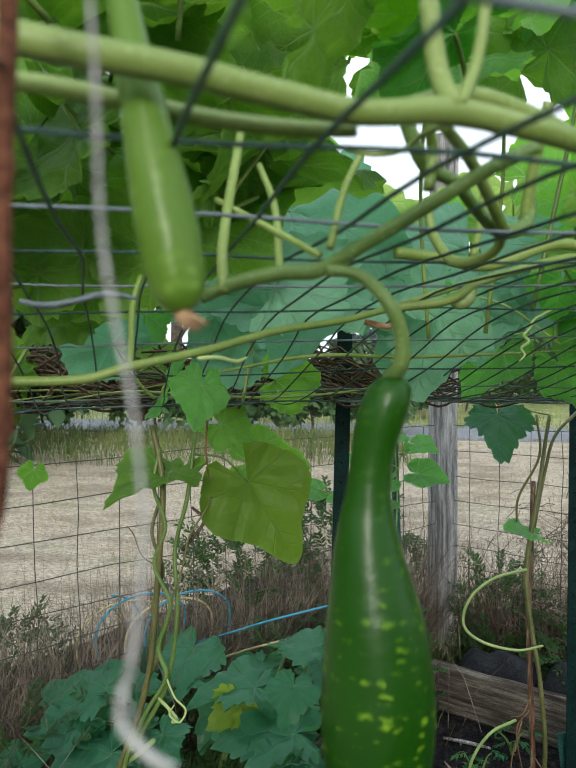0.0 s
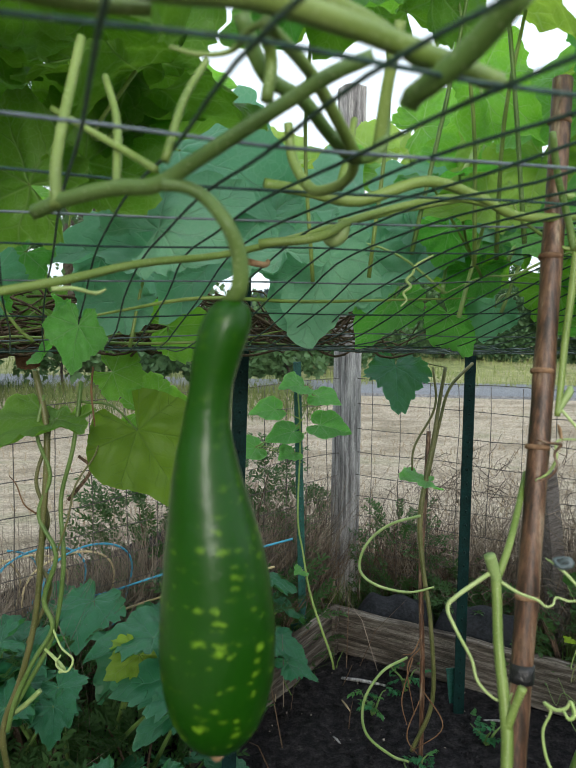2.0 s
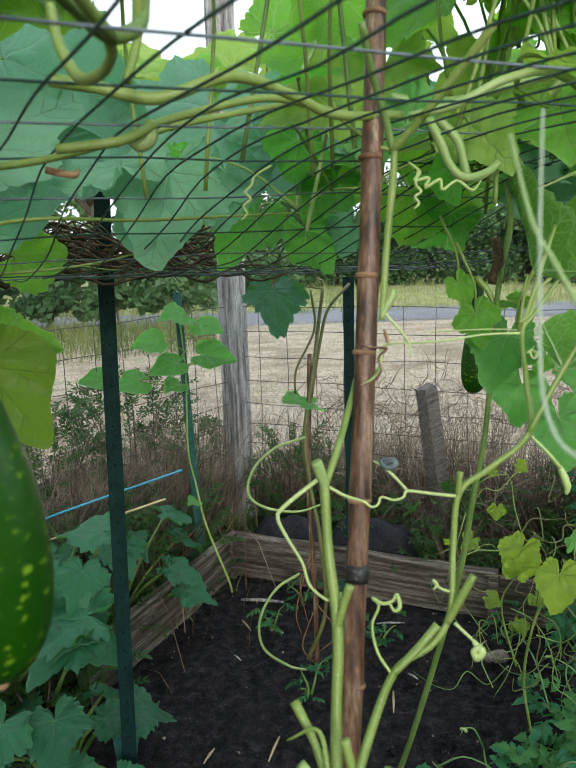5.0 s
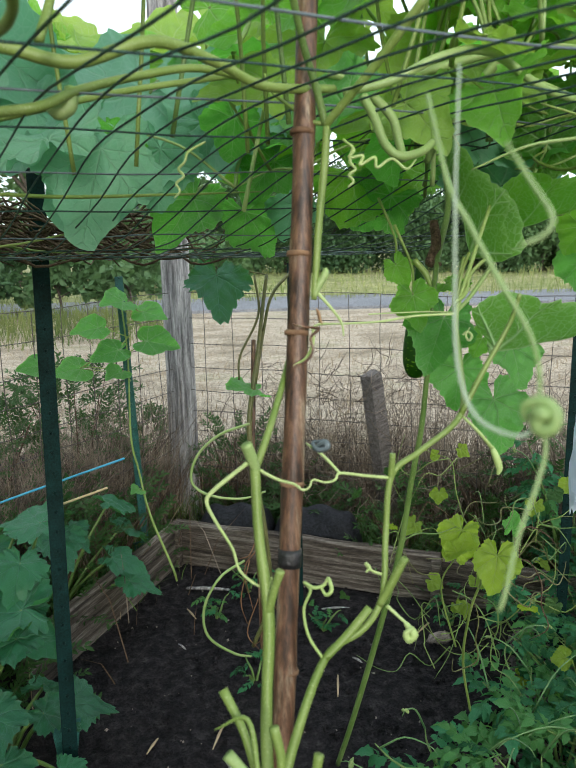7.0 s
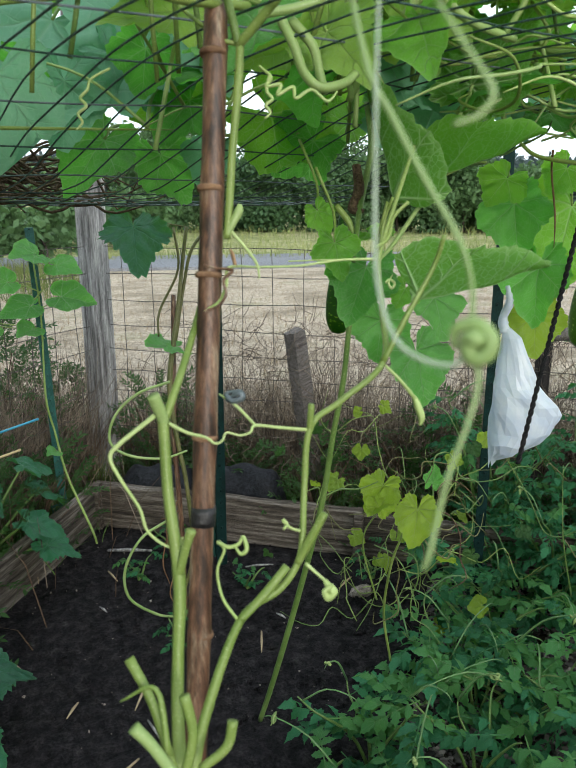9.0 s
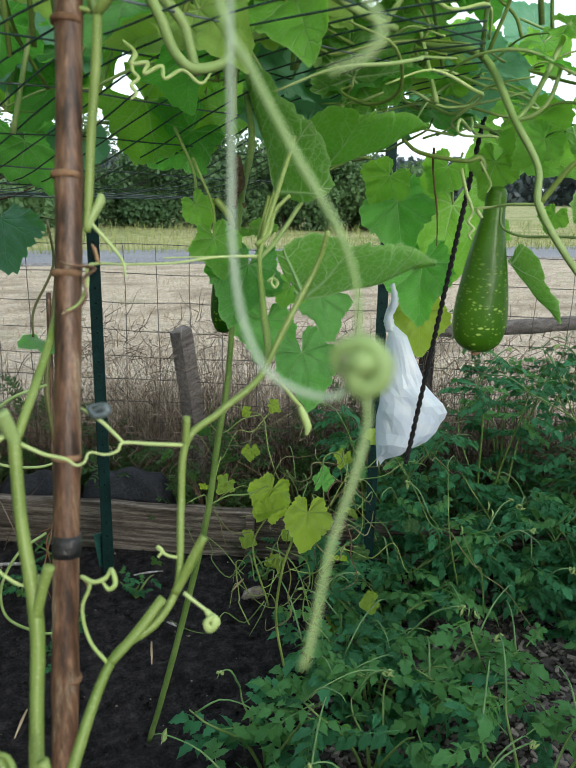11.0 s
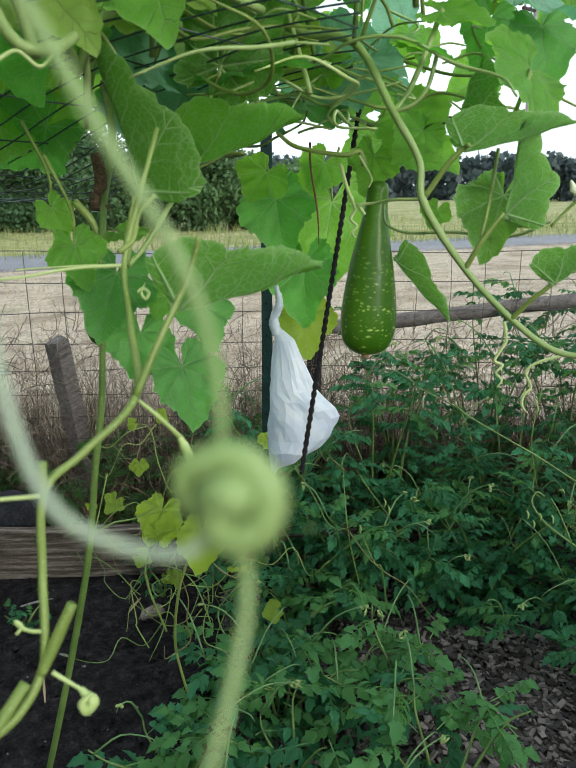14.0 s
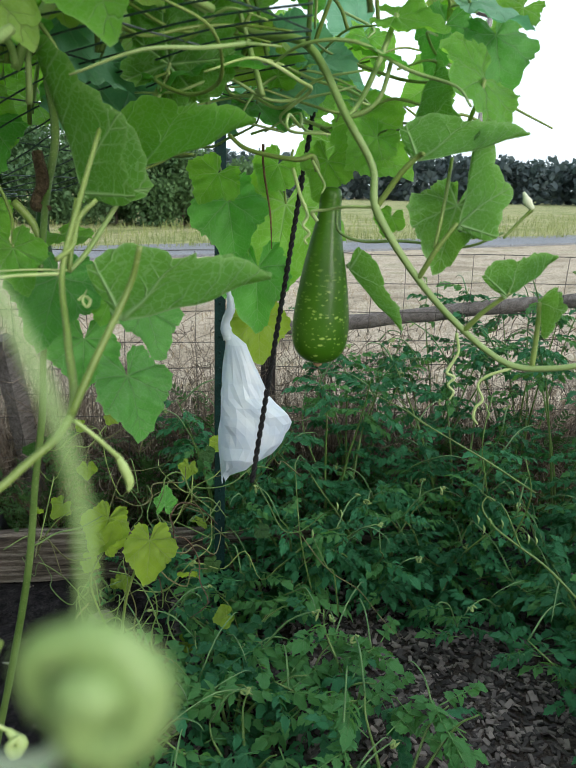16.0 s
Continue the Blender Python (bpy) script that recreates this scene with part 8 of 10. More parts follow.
# ---- nearest squash plant ----
squash_front = thing("squash_plant", (0, 0, 0), "squash plant with large blue-green toothed leaves on long stalks", "squash plant", "squash plants")
leaf(squash_front, (-0.650, 2.244, 0.503), (-0.233, -0.012, 0.049), (-0.075, -0.192, 0.979), 0.234, 11, M_SQUASH)
tube("leaf_stalk", [(-0.650, 2.244, 0.503), (-0.642, 2.314, 0.340), (-0.633, 2.383, 0.135)], [0.0040, 0.0060, 0.0080], M_STEM_DARK, squash_front, sides=7, per=5)
leaf(squash_front, (-0.596, 2.651, 0.492), (-0.166, -0.067, -0.007), (0.033, -0.297, 0.954), 0.176, 12, M_SQUASH)
tube("leaf_stalk", [(-0.596, 2.651, 0.492), (-0.659, 2.664, 0.340), (-0.722, 2.676, 0.148)], [0.0040, 0.0060, 0.0080], M_STEM_DARK, squash_front, sides=7, per=5)
leaf(squash_front, (-0.642, 2.092, 0.462), (-0.260, 0.025, 0.021), (-0.125, -0.173, 0.977), 0.257, 13, M_SQUASH)
tube("leaf_stalk", [(-0.642, 2.092, 0.462), (-0.617, 2.141, 0.344), (-0.590, 2.188, 0.190)], [0.0040, 0.0060, 0.0080], M_STEM_DARK, squash_front, sides=7, per=5)
leaf(squash_front, (-0.617, 1.994, 0.457), (-0.147, -0.067, -0.056), (-0.073, -0.289, 0.955), 0.168, 11, M_SQUASH)
tube("leaf_stalk", [(-0.617, 1.994, 0.457), (-0.606, 2.092, 0.342), (-0.590, 2.188, 0.190)], [0.0040, 0.0060, 0.0080], M_STEM_DARK, squash_front, sides=7, per=5)
leaf(squash_front, (-0.232, 2.238, 0.557), (-0.186, 0.012, 0.010), (0.020, -0.160, 0.987), 0.183, 12, M_SQUASH)
tube("leaf_stalk", [(-0.232, 2.238, 0.557), (-0.303, 2.275, 0.394), (-0.376, 2.311, 0.193)], [0.0040, 0.0060, 0.0080], M_STEM_DARK, squash_front, sides=7, per=5)
leaf(squash_front, (-0.275, 2.212, 0.512), (-0.061, -0.088, -0.021), (-0.112, -0.933, 0.343), 0.107, 13, M_LEAF_OLD)
tube("leaf_stalk", [(-0.275, 2.212, 0.512), (-0.325, 2.262, 0.372), (-0.376, 2.311, 0.193)], [0.0040, 0.0060, 0.0080], M_STEM_DARK, squash_front, sides=7, per=5)
leaf(squash_front, (-0.093, 2.099, 0.486), (-0.214, 0.028, 0.005), (0.026, -0.218, 0.976), 0.212, 11, M_SQUASH)
tube("leaf_stalk", [(-0.093, 2.099, 0.486), (-0.228, 2.156, 0.357), (-0.372, 2.210, 0.190)], [0.0040, 0.0060, 0.0080], M_STEM_DARK, squash_front, sides=7, per=5)
leaf(squash_front, (-0.103, 2.202, 0.587), (-0.005, -0.103, -0.057), (0.200, -0.916, 0.348), 0.116, 12, M_SQUASH)
tube("leaf_stalk", [(-0.103, 2.202, 0.587), (-0.078, 2.274, 0.442), (-0.052, 2.346, 0.257)], [0.0040, 0.0060, 0.0080], M_STEM_DARK, squash_front, sides=7, per=5)
leaf(squash_front, (-0.052, 2.360, 0.649), (-0.136, 0.037, 0.005), (0.020, -0.160, 0.987), 0.138, 13, M_SQUASH)
tube("leaf_stalk", [(-0.052, 2.360, 0.649), (-0.121, 2.396, 0.446), (-0.194, 2.430, 0.201)], [0.0040, 0.0060, 0.0080], M_STEM_DARK, squash_front, sides=7, per=5)
leaf(squash_front, (-0.098, 1.996, 0.455), (-0.117, -0.062, -0.012), (0.032, -0.280, 0.959), 0.130, 12, M_SQUASH)
tube("leaf_stalk", [(-0.098, 1.996, 0.455), (-0.156, 2.062, 0.341), (-0.217, 2.126, 0.191)], [0.0040, 0.0060, 0.0080], M_STEM_DARK, squash_front, sides=7, per=5)
leaf(squash_front, (-0.500, 2.107, 0.461), (0.056, -0.096, -0.033), (0.192, -0.879, 0.436), 0.114, 13, M_SQUASH)
tube("leaf_stalk", [(-0.500, 2.107, 0.461), (-0.499, 2.152, 0.313), (-0.496, 2.195, 0.128)], [0.0040, 0.0060, 0.0080], M_STEM_DARK, squash_front, sides=7, per=5)
leaf(squash_front, (-0.932, 2.060, 0.373), (-0.119, -0.013, 0.001), (0.027, -0.231, 0.973), 0.117, 12, M_SQUASH)
tube("leaf_stalk", [(-0.932, 2.060, 0.373), (-0.940, 2.105, 0.253), (-0.948, 2.149, 0.098)], [0.0040, 0.0060, 0.0080], M_STEM_DARK, squash_front, sides=7, per=5)

# ---- pale shoots of the nearest tomato plants ----
tall_tomato = thing("tomato_plant", (0, 0, 0), "leggy tomato plant with pale branching stems and flower trusses", "tomato plant", "tomato plants")
tube("stem", [(1.946, 0.911, 0.566), (1.891, 0.985, 0.652), (1.831, 1.042, 0.712), (1.787, 1.080, 0.758), (1.771, 1.107, 0.801), (1.785, 1.106, 0.826), (1.798, 1.092, 0.818)], [0.0036, 0.0030, 0.0024, 0.0015], M_STEM_DARK, tall_tomato, sides=6, per=6)
tube("stem", [(1.839, 1.033, 0.704), (1.827, 1.067, 0.775), (1.817, 1.087, 0.809)], [0.0024, 0.0018, 0.0012], M_STEM_DARK, tall_tomato, sides=6, per=6)
tube("stem", [(1.609, 1.358, 1.064), (1.676, 1.288, 1.019), (1.716, 1.243, 0.982), (1.774, 1.180, 0.935), (1.820, 1.130, 0.898), (1.922, 1.059, 0.817)], [0.0012, 0.0018, 0.0018, 0.0024, 0.0024], M_STEM_DARK, tall_tomato, sides=6, per=6)
tube("stem", [(1.663, 1.311, 1.053), (1.688, 1.274, 1.008), (1.712, 1.247, 0.983)], [0.0012, 0.0015, 0.0018], M_STEM_DARK, tall_tomato, sides=6, per=6)
tube("stem", [(1.664, 1.672, 0.761), (1.652, 1.643, 0.651), (1.643, 1.611, 0.541), (1.706, 1.625, 0.350)], [0.0012, 0.0018, 0.0024], M_STEM_DARK, tall_tomato, sides=6, per=6)
tube("stem", [(1.671, 1.596, 0.562), (1.690, 1.549, 0.473), (1.703, 1.531, 0.453), (1.759, 1.557, 0.279)], [0.0012, 0.0018, 0.0024], M_STEM_DARK, tall_tomato, sides=6, per=6)
tube("stem", [(1.892, 1.190, 1.043), (1.853, 1.179, 0.925), (1.885, 1.171, 0.787)], [0.0018, 0.0018, 0.0024], M_STEM_DARK, tall_tomato, sides=6, per=6)
tube("stem", [(1.846, 1.052, 0.927), (1.858, 1.034, 0.829), (1.873, 1.080, 0.690)], [0.0015, 0.0018, 0.0024], M_STEM_DARK, tall_tomato, sides=6, per=6)
tube("flower", [(1.751, 1.106, 0.788), (1.753, 1.102, 0.779), (1.749, 1.100, 0.768)], [0.0012, 0.0030, 0.0006], M_STEM_PALE, tall_tomato, sides=6, per=3)
tube("flower", [(1.773, 1.086, 0.783), (1.775, 1.082, 0.774), (1.771, 1.081, 0.763)], [0.0012, 0.0030, 0.0006], M_STEM_PALE, tall_tomato, sides=6, per=3)
tube("flower", [(1.795, 1.067, 0.778), (1.797, 1.063, 0.769), (1.793, 1.061, 0.757)], [0.0012, 0.0030, 0.0006], M_STEM_PALE, tall_tomato, sides=6, per=3)
tube("flower", [(1.849, 1.024, 0.740), (1.850, 1.020, 0.731), (1.846, 1.018, 0.720)], [0.0012, 0.0030, 0.0006], M_STEM_PALE, tall_tomato, sides=6, per=3)
tube("flower", [(1.862, 1.012, 0.735), (1.863, 1.007, 0.726), (1.859, 1.006, 0.714)], [0.0012, 0.0030, 0.0006], M_STEM_PALE, tall_tomato, sides=6, per=3)
tube("flower", [(1.759, 1.092, 0.766), (1.760, 1.088, 0.757), (1.756, 1.087, 0.746)], [0.0012, 0.0030, 0.0006], M_STEM_PALE, tall_tomato, sides=6, per=3)
tube("flower", [(1.741, 1.571, 0.652), (1.743, 1.566, 0.641), (1.738, 1.565, 0.627)], [0.0012, 0.0030, 0.0006], M_STEM_PALE, tall_tomato, sides=6, per=3)
tube("flower", [(1.747, 1.560, 0.632), (1.748, 1.554, 0.621), (1.744, 1.553, 0.607)], [0.0012, 0.0030, 0.0006], M_STEM_PALE, tall_tomato, sides=6, per=3)
tube("flower", [(1.673, 1.599, 0.576), (1.674, 1.594, 0.565), (1.670, 1.592, 0.551)], [0.0012, 0.0030, 0.0006], M_STEM_PALE, tall_tomato, sides=6, per=3)
tube("flower", [(1.834, 1.162, 1.022), (1.836, 1.158, 1.013), (1.832, 1.157, 1.001)], [0.0012, 0.0030, 0.0006], M_STEM_PALE, tall_tomato, sides=6, per=3)
tube("flower", [(1.832, 1.170, 1.039), (1.834, 1.165, 1.030), (1.830, 1.164, 1.019)], [0.0012, 0.0030, 0.0006], M_STEM_PALE, tall_tomato, sides=6, per=3)

# ---- squash plants on the left ----
def squash_plant(place, leaves, label):
    t = thing("squash_plant", place, label, "squash plant", "squash plants")
    crown = Vector((0, 0, 0.03))
    for c, tip, nrm, size, kind, mat in leaves:
        c = Vector(c) - Vector(place)
        leaf(t, c, tip, nrm, size, kind, mat)
        mid = crown * 0.5 + c * 0.5 + Vector((0, 0, 0.03))
        tube("leaf_stalk", [crown + Vector((rng.uniform(-0.03, 0.03), rng.uniform(-0.03, 0.03), -0.03)), mid, c], [0.008, 0.007, 0.0045], M_STEM_DARK, t, sides=7, per=5)
    return t


def squash_ring(centre, n, reach, low, high, seed):
    r = random.Random(seed)
    out = []
    for i in range(n):
        a = 2 * math.pi * i / n + r.uniform(-0.35, 0.35)
        d = reach * r.uniform(0.45, 1.0)
        c = Vector(centre) + Vector((math.cos(a) * d, math.sin(a) * d, r.uniform(low, high)))
        out.append((c, (math.cos(a), math.sin(a), -0.35), (math.cos(a) * 0.35, math.sin(a) * 0.35 - 0.25, 1), r.uniform(0.085, 0.135), 11 + r.randrange(3), M_SQUASH))
    return out


squash_plant((-0.36, 2.42, 0), [
    ((-0.490, 2.500, 0.570), (-0.2, -0.9, -0.3), (-0.06, -0.47, 1), 0.173, 11, M_SQUASH),
    ((-0.313, 2.350, 0.498), (-0.5, -0.8, -0.3), (-0.15, -0.44, 1), 0.163, 12, M_SQUASH),
    ((-0.157, 2.150, 0.451), (0.8, -0.5, -0.3), (0.24, -0.35, 1), 0.172, 13, M_SQUASH),
    ((-0.107, 2.350, 0.488), (0.3, -0.8, -0.6), (0.09, -0.44, 1), 0.084, 11, M_SQUASH),
    ((-0.151, 2.550, 0.573), (0.7, -0.6, -0.2), (0.21, -0.38, 1), 0.091, 12, M_SQUASH),
], "low squash plant with broad blue-green toothed leaves")
squash_plant((-0.70, 2.20, 0), [
    ((-0.705, 2.200, 0.556), (-0.9, -0.3, -0.25), (-0.27, -0.29, 1), 0.166, 11, M_SQUASH),
    ((-0.763, 2.100, 0.482), (-0.8, -0.5, -0.3), (-0.24, -0.35, 1), 0.163, 12, M_SQUASH),
    ((-0.496, 2.050, 0.432), (0.2, -0.9, -0.5), (0.06, -0.47, 1), 0.099, 13, M_SQUASH),
], "small squash plant with drooping blue-green toothed leaves")
squash_plant((-0.10, 2.85, 0), squash_ring((-0.10, 2.85, 0), 17, 0.34, 0.18, 0.50, 3), "low squash plant with jagged green leaves beside the post")
squash_plant((-0.18, 2.02, 0), squash_ring((-0.18, 2.02, 0), 11, 0.27, 0.1, 0.38, 4), "squash plant with toothed blue-green leaves")

# ---- tomato plants ----
def compound_leaf(seed, length=1.0):
    """A feathered leaf: a thin rachis with paired toothed leaflets, towards +y."""
    r = random.Random(seed)
    out = []
    for i, s in enumerate((0.22, 0.33, 0.45, 0.56, 0.68, 0.82)):
        for side in (-1, 1):
            k = (1.0 - 0.06 * i) * (0.42 if i in (1, 3) else 1.0) * r.uniform(0.8, 1.15)
            one = small_leaf_data(0.31 * k, 0.145 * k, r.uniform(0.2, 0.7), 0.5, 7)
            m = Matrix.Translation((0, s, -0.16 * s * s)) @ Euler((r.uniform(-0.7, 0.35), side * r.uniform(-0.2, 0.7), -side * r.uniform(0.65, 1.2))).to_matrix().to_4x4()
            out.append(moved(one, m))
    out.append(moved(small_leaf_data(0.38, 0.19, 0.45, 0.5, 7), Matrix.Translation((0, 0.88, -0.13)) @ Euler((r.uniform(-0.4, 0), 0, r.uniform(-0.2, 0.2))).to_matrix().to_4x4()))
    v, f = tube_data(smooth_line([(0, 0, 0), (0, 0.45, -0.03), (0, 0.92, -0.14)], 4), [0.014, 0.011, 0.007], 4)
    out.append((v, f, [(0.0, 0.4)] * len(v)))
    v, f, u = joined_uv(out)
    return [Vector(p) * length for p in v], f, u


FEATHERS = [compound_leaf(90 + i) for i in range(5)]
FEATHER_DATA = {}


def feather(parent, m, kind, mat):
    key = (kind, mat.name)
    if key not in FEATHER_DATA:
        v, f, u = FEATHERS[kind]
        o = link_mesh("leaf", v, f, mat, parent, uvs=u)
        FEATHER_DATA[key] = o.data
    else:
        o = share("leaf", FEATHER_DATA[key], parent)
    o.matrix_basis = m
    return o


M_SHOOT = stem_material("tomato_shoot", (0.07, 0.17, 0.06), (0.15, 0.28, 0.09))
M_TRUSS = speckled("flower_truss", [(0.3, (0.16, 0.26, 0.09)), (0.7, (0.34, 0.42, 0.16))], 60, 0.7)


def tomato_plant(place, high, wide, n, seed, label, stems=6, size=(0.085, 0.135), shoots=6, young=0.24):
    t = thing("tomato_plant", place, label, "tomato plant", "tomato plants")
    r = random.Random(seed)
    lines = []
    for i in range(stems):
        a = 2 * math.pi * i / stems + r.uniform(-0.5, 0.5)
        reach = wide * r.uniform(0.4, 1.0)
        top = high * r.uniform(0.65, 1.05)
        pts = [(0, 0, -0.02), (math.cos(a) * reach * 0.3, math.sin(a) * reach * 0.3, top * 0.45), (math.cos(a + 0.3) * reach * 0.75, math.sin(a + 0.3) * reach * 0.75, top * 0.85), (math.cos(a + 0.2) * reach, math.sin(a + 0.2) * reach, top)]
        tube("stem", pts, [0.006, 0.005, 0.003, 0.002], M_STEM_DARK, t, sides=5, per=4)
        lines.append(smooth_line(pts, 10))
    for i in range(shoots):
        p = Vector(lines[i % stems][-r.randrange(1, 9)])
        a = r.uniform(0, 6.3)
        d = Vector((math.cos(a), math.sin(a), r.uniform(0.1, 1.3))).normalized() * r.uniform(0.10, 0.24)
        end = p + d
        tube("shoot", [p, p + d * 0.5 + Vector((0, 0, 0.03)), end, end + d * 0.18 + Vector((0, 0, -0.03))], [0.0032, 0.0028, 0.002, 0.001], M_SHOOT, t, sides=4, per=3)
        if i % 2:
            pts = [end + Vector((r.uniform(-0.02, 0.02), r.uniform(-0.02, 0.02), r.uniform(-0.03, 0.01))) * (0.3 + 0.12 * j) for j in range(6)]
            v, f = tube_data(smooth_line([end] + pts, 4), [0.001 + 0.0035 * (j % 2) for j in range(13)], 5)
            link_mesh("flower_truss", v, f, M_TRUSS, t)
    for i in range(n):
        ln = lines[i % stems]
        low = 0.12
        p = Vector(ln[int((low + (1 - low) * r.random() ** 0.8) * (len(ln) - 1))])
        a = r.uniform(0, 6.3)
        tip = Vector((math.cos(a), math.sin(a), r.uniform(-0.35, 0.45)))
        s = r.uniform(*size)
        p += Vector((r.uniform(-0.03, 0.03), r.uniform(-0.03, 0.03), r.uniform(-0.03, 0.03)))
        feather(t, aim(p, tip, (r.uniform(-0.4, 0.4), r.uniform(-0.4, 0.4) - 0.2, 1), s), r.randrange(5), M_TOMATO_LIGHT if p.z > high * 0.5 and r.random() < young else M_TOMATO)
    return t


BUSHES = [(2.30, 1.64, 0.30), (2.52, 1.50, 0.34), (2.62, 1.12, 0.42), (2.75, 1.45, 0.55), (1.95, 2.42, 0.72), (2.30, 2.15, 0.85), (2.62, 2.35, 0.95), (2.70, 1.85, 0.95), (3.05, 1.55, 1.10), (3.20, 1.05, 1.18), (2.80, 0.95, 1.02), (2.02, 2.02, 0.48), (2.24, 1.86, 0.52), (2.46, 1.72, 0.55), (2.42, 1.02, 0.42), (2.22, 0.84, 0.36), (3.35, 1.95, 1.18), (2.42, 0.72, 0.70), (3.0, 2.2, 1.10), (1.80, 2.10, 0.45)]
for i, (x, y, h) in enumerate(BUSHES):
    tomato_plant((x, y, -0.03), h, 0.38, 104, 200 + i, "dense dark green tomato plant sprawling over the mulch")
LOW = [(1.36, 1.76, 0.26), (1.52, 1.52, 0.24), (1.25, 1.40, 0.26), (1.58, 1.88, 0.30), (1.78, 1.92, 0.26), (1.48, 1.10, 0.34), (1.02, 1.55, 0.20), (0.86, 1.25, 0.22), (1.12, 1.12, 0.26), (1.34, 0.98, 0.25), (1.66, 1.40, 0.30), (1.40, 1.62, 0.26)]
for i, (x, y, h) in enumerate(LOW):
    tomato_plant((x, y, 0), h, 0.26, 26, 300 + i, "small self-sown tomato seedling clump on dark soil", 5, (0.11, 0.18), 3, 0.65)
for i, (x, y, h) in enumerate(((0.62, 2.28, 0.10), (0.72, 2.95, 0.10), (0.95, 2.55, 0.09), (1.45, 2.45, 0.14), (0.55, 2.75, 0.08))):
    tomato_plant((x, y, 0), h, 0.10, 12, 330 + i, "tiny seedling clump on dark soil", 3, (0.04, 0.07), 0)

# ---- shrubs and weeds at the fence ----
def sprig(seed, pairs=6):
    r = random.Random(seed)
    out = []
    for i in range(pairs):
        s = (i + 1) / pairs
        for side in (-1, 1):
            m = Matrix.Translation((0, s * 0.9, 0.05 * math.sin(s * 3))) @ Euler((r.uniform(-0.4, 0.5), 0, -side * r.uniform(0.5, 1.1))).to_matrix().to_4x4()
            out.append(moved(small_leaf_data(0.26, 0.10, 0.15, 0, 3), m))
    v, f = tube_data([(0, 0, 0), (0, 0.5, 0.04), (0, 0.95, 0.03)], [0.012, 0.009, 0.005], 4)
    out.append((v, f, [(0.0, 0.4)] * len(v)))
    return joined_uv(out)


SPRIGS = [sprig(400 + i) for i in range(4)]
SPRIG_DATA = {}


def shrub(place, high, wide, n, seed, label, mat=None):
    mat = mat or M_WEED
    t = thing("weed_shrub", place, label, "shrub", "weeds along the fence")
    r = random.Random(seed)
    for i in range(6):
        a = r.uniform(0, 6.3)
        tube("branch", [(0, 0, -0.03), (math.cos(a) * wide * 0.3, math.sin(a) * wide * 0.3, high * 0.5), (math.cos(a) * wide * 0.7, math.sin(a) * wide * 0.7, high * 0.9)], [0.008, 0.005, 0.002], M_TWIG, t, sides=5, per=3)
    for i in range(int(n * 2.4)):
        a, q = r.uniform(0, 6.3), r.random() ** 0.5
        z = high * (0.12 + 0.88 * r.random())
        k = math.sqrt(max(0.05, 1 - (z / high - 0.45) ** 2 * 2.2))
        p = Vector((math.cos(a) * wide * q * k, math.sin(a) * wide * q * k, z))
        tip = Vector((math.cos(a) * 0.8, math.sin(a) * 0.8, r.uniform(0.0, 1.0)))
        m = aim(p, tip, (r.uniform(-0.5, 0.5), -0.3, 1), r.uniform(0.09, 0.15))
        kind = r.randrange(4)
        key = (kind, mat.name)
        if key not in SPRIG_DATA:
            v, f, u = SPRIGS[kind]
            o = link_mesh("sprig", v, f, mat, t, uvs=u)
            SPRIG_DATA[key] = o.data
        else:
            o = share("sprig", SPRIG_DATA[key], t)
        o.matrix_basis = m
    return t


shrub((-0.02, 3.78, -0.03), 0.92, 0.34, 120, 1, "dark leafy weed shrub growing through the wire fence")
shrub((-0.42, 3.35, -0.03), 0.86, 0.36, 135, 2, "dark leafy weed shrub growing through the wire fence")
shrub((0.30, 4.05, -0.03), 0.62, 0.25, 60, 3, "dark leafy weed shrub behind the bed corner")
shrub((0.80, 3.72, -0.03), 0.55, 0.22, 45, 4, "low weeds at the foot of the wooden post")
shrub((-1.35, 2.6, -0.03), 0.62, 0.34, 70, 5, "low dark weeds by the wire fence")
shrub((1.15, 3.60, -0.03), 0.36, 0.22, 35, 6, "low weeds behind the bed board")
shrub((2.1, 2.75, -0.03), 0.62, 0.30, 60, 7, "tangled weeds behind the bed board")
shrub((-1.0, 1.85, -0.03), 0.34, 0.30, 50, 8, "low dark weeds beside the squash plants")

for i, (s, o, h) in enumerate(((0.7, 0.15, 0.42), (1.1, 0.2, 0.48), (1.5, 0.15, 0.44), (1.9, 0.25, 0.5), (2.3, 0.2, 0.5), (2.7, 0.3, 0.46), (1.7, 0.55, 0.3), (2.2, 0.6, 0.32))):
    p = WP - Vector((0.70, 0.71, 0)) * s + Vector((0.71, -0.70, 0)) * o
    shrub((p.x, p.y, -0.03), h, 0.26, 42, 40 + i, "low dark green weeds along the wire fence")


for i, s in enumerate((0.35, 0.75, 1.2, 1.6, 2.05, 2.5, 2.95, 3.4)):
    p = WP + U * s - V * (0.02 + 0.10 * (i % 3))
    shrub((p.x, p.y, -0.03), 0.24 + 0.08 * (i % 4), 0.22, 26, 70 + i, "low dark green weeds at the foot of the wire fence")


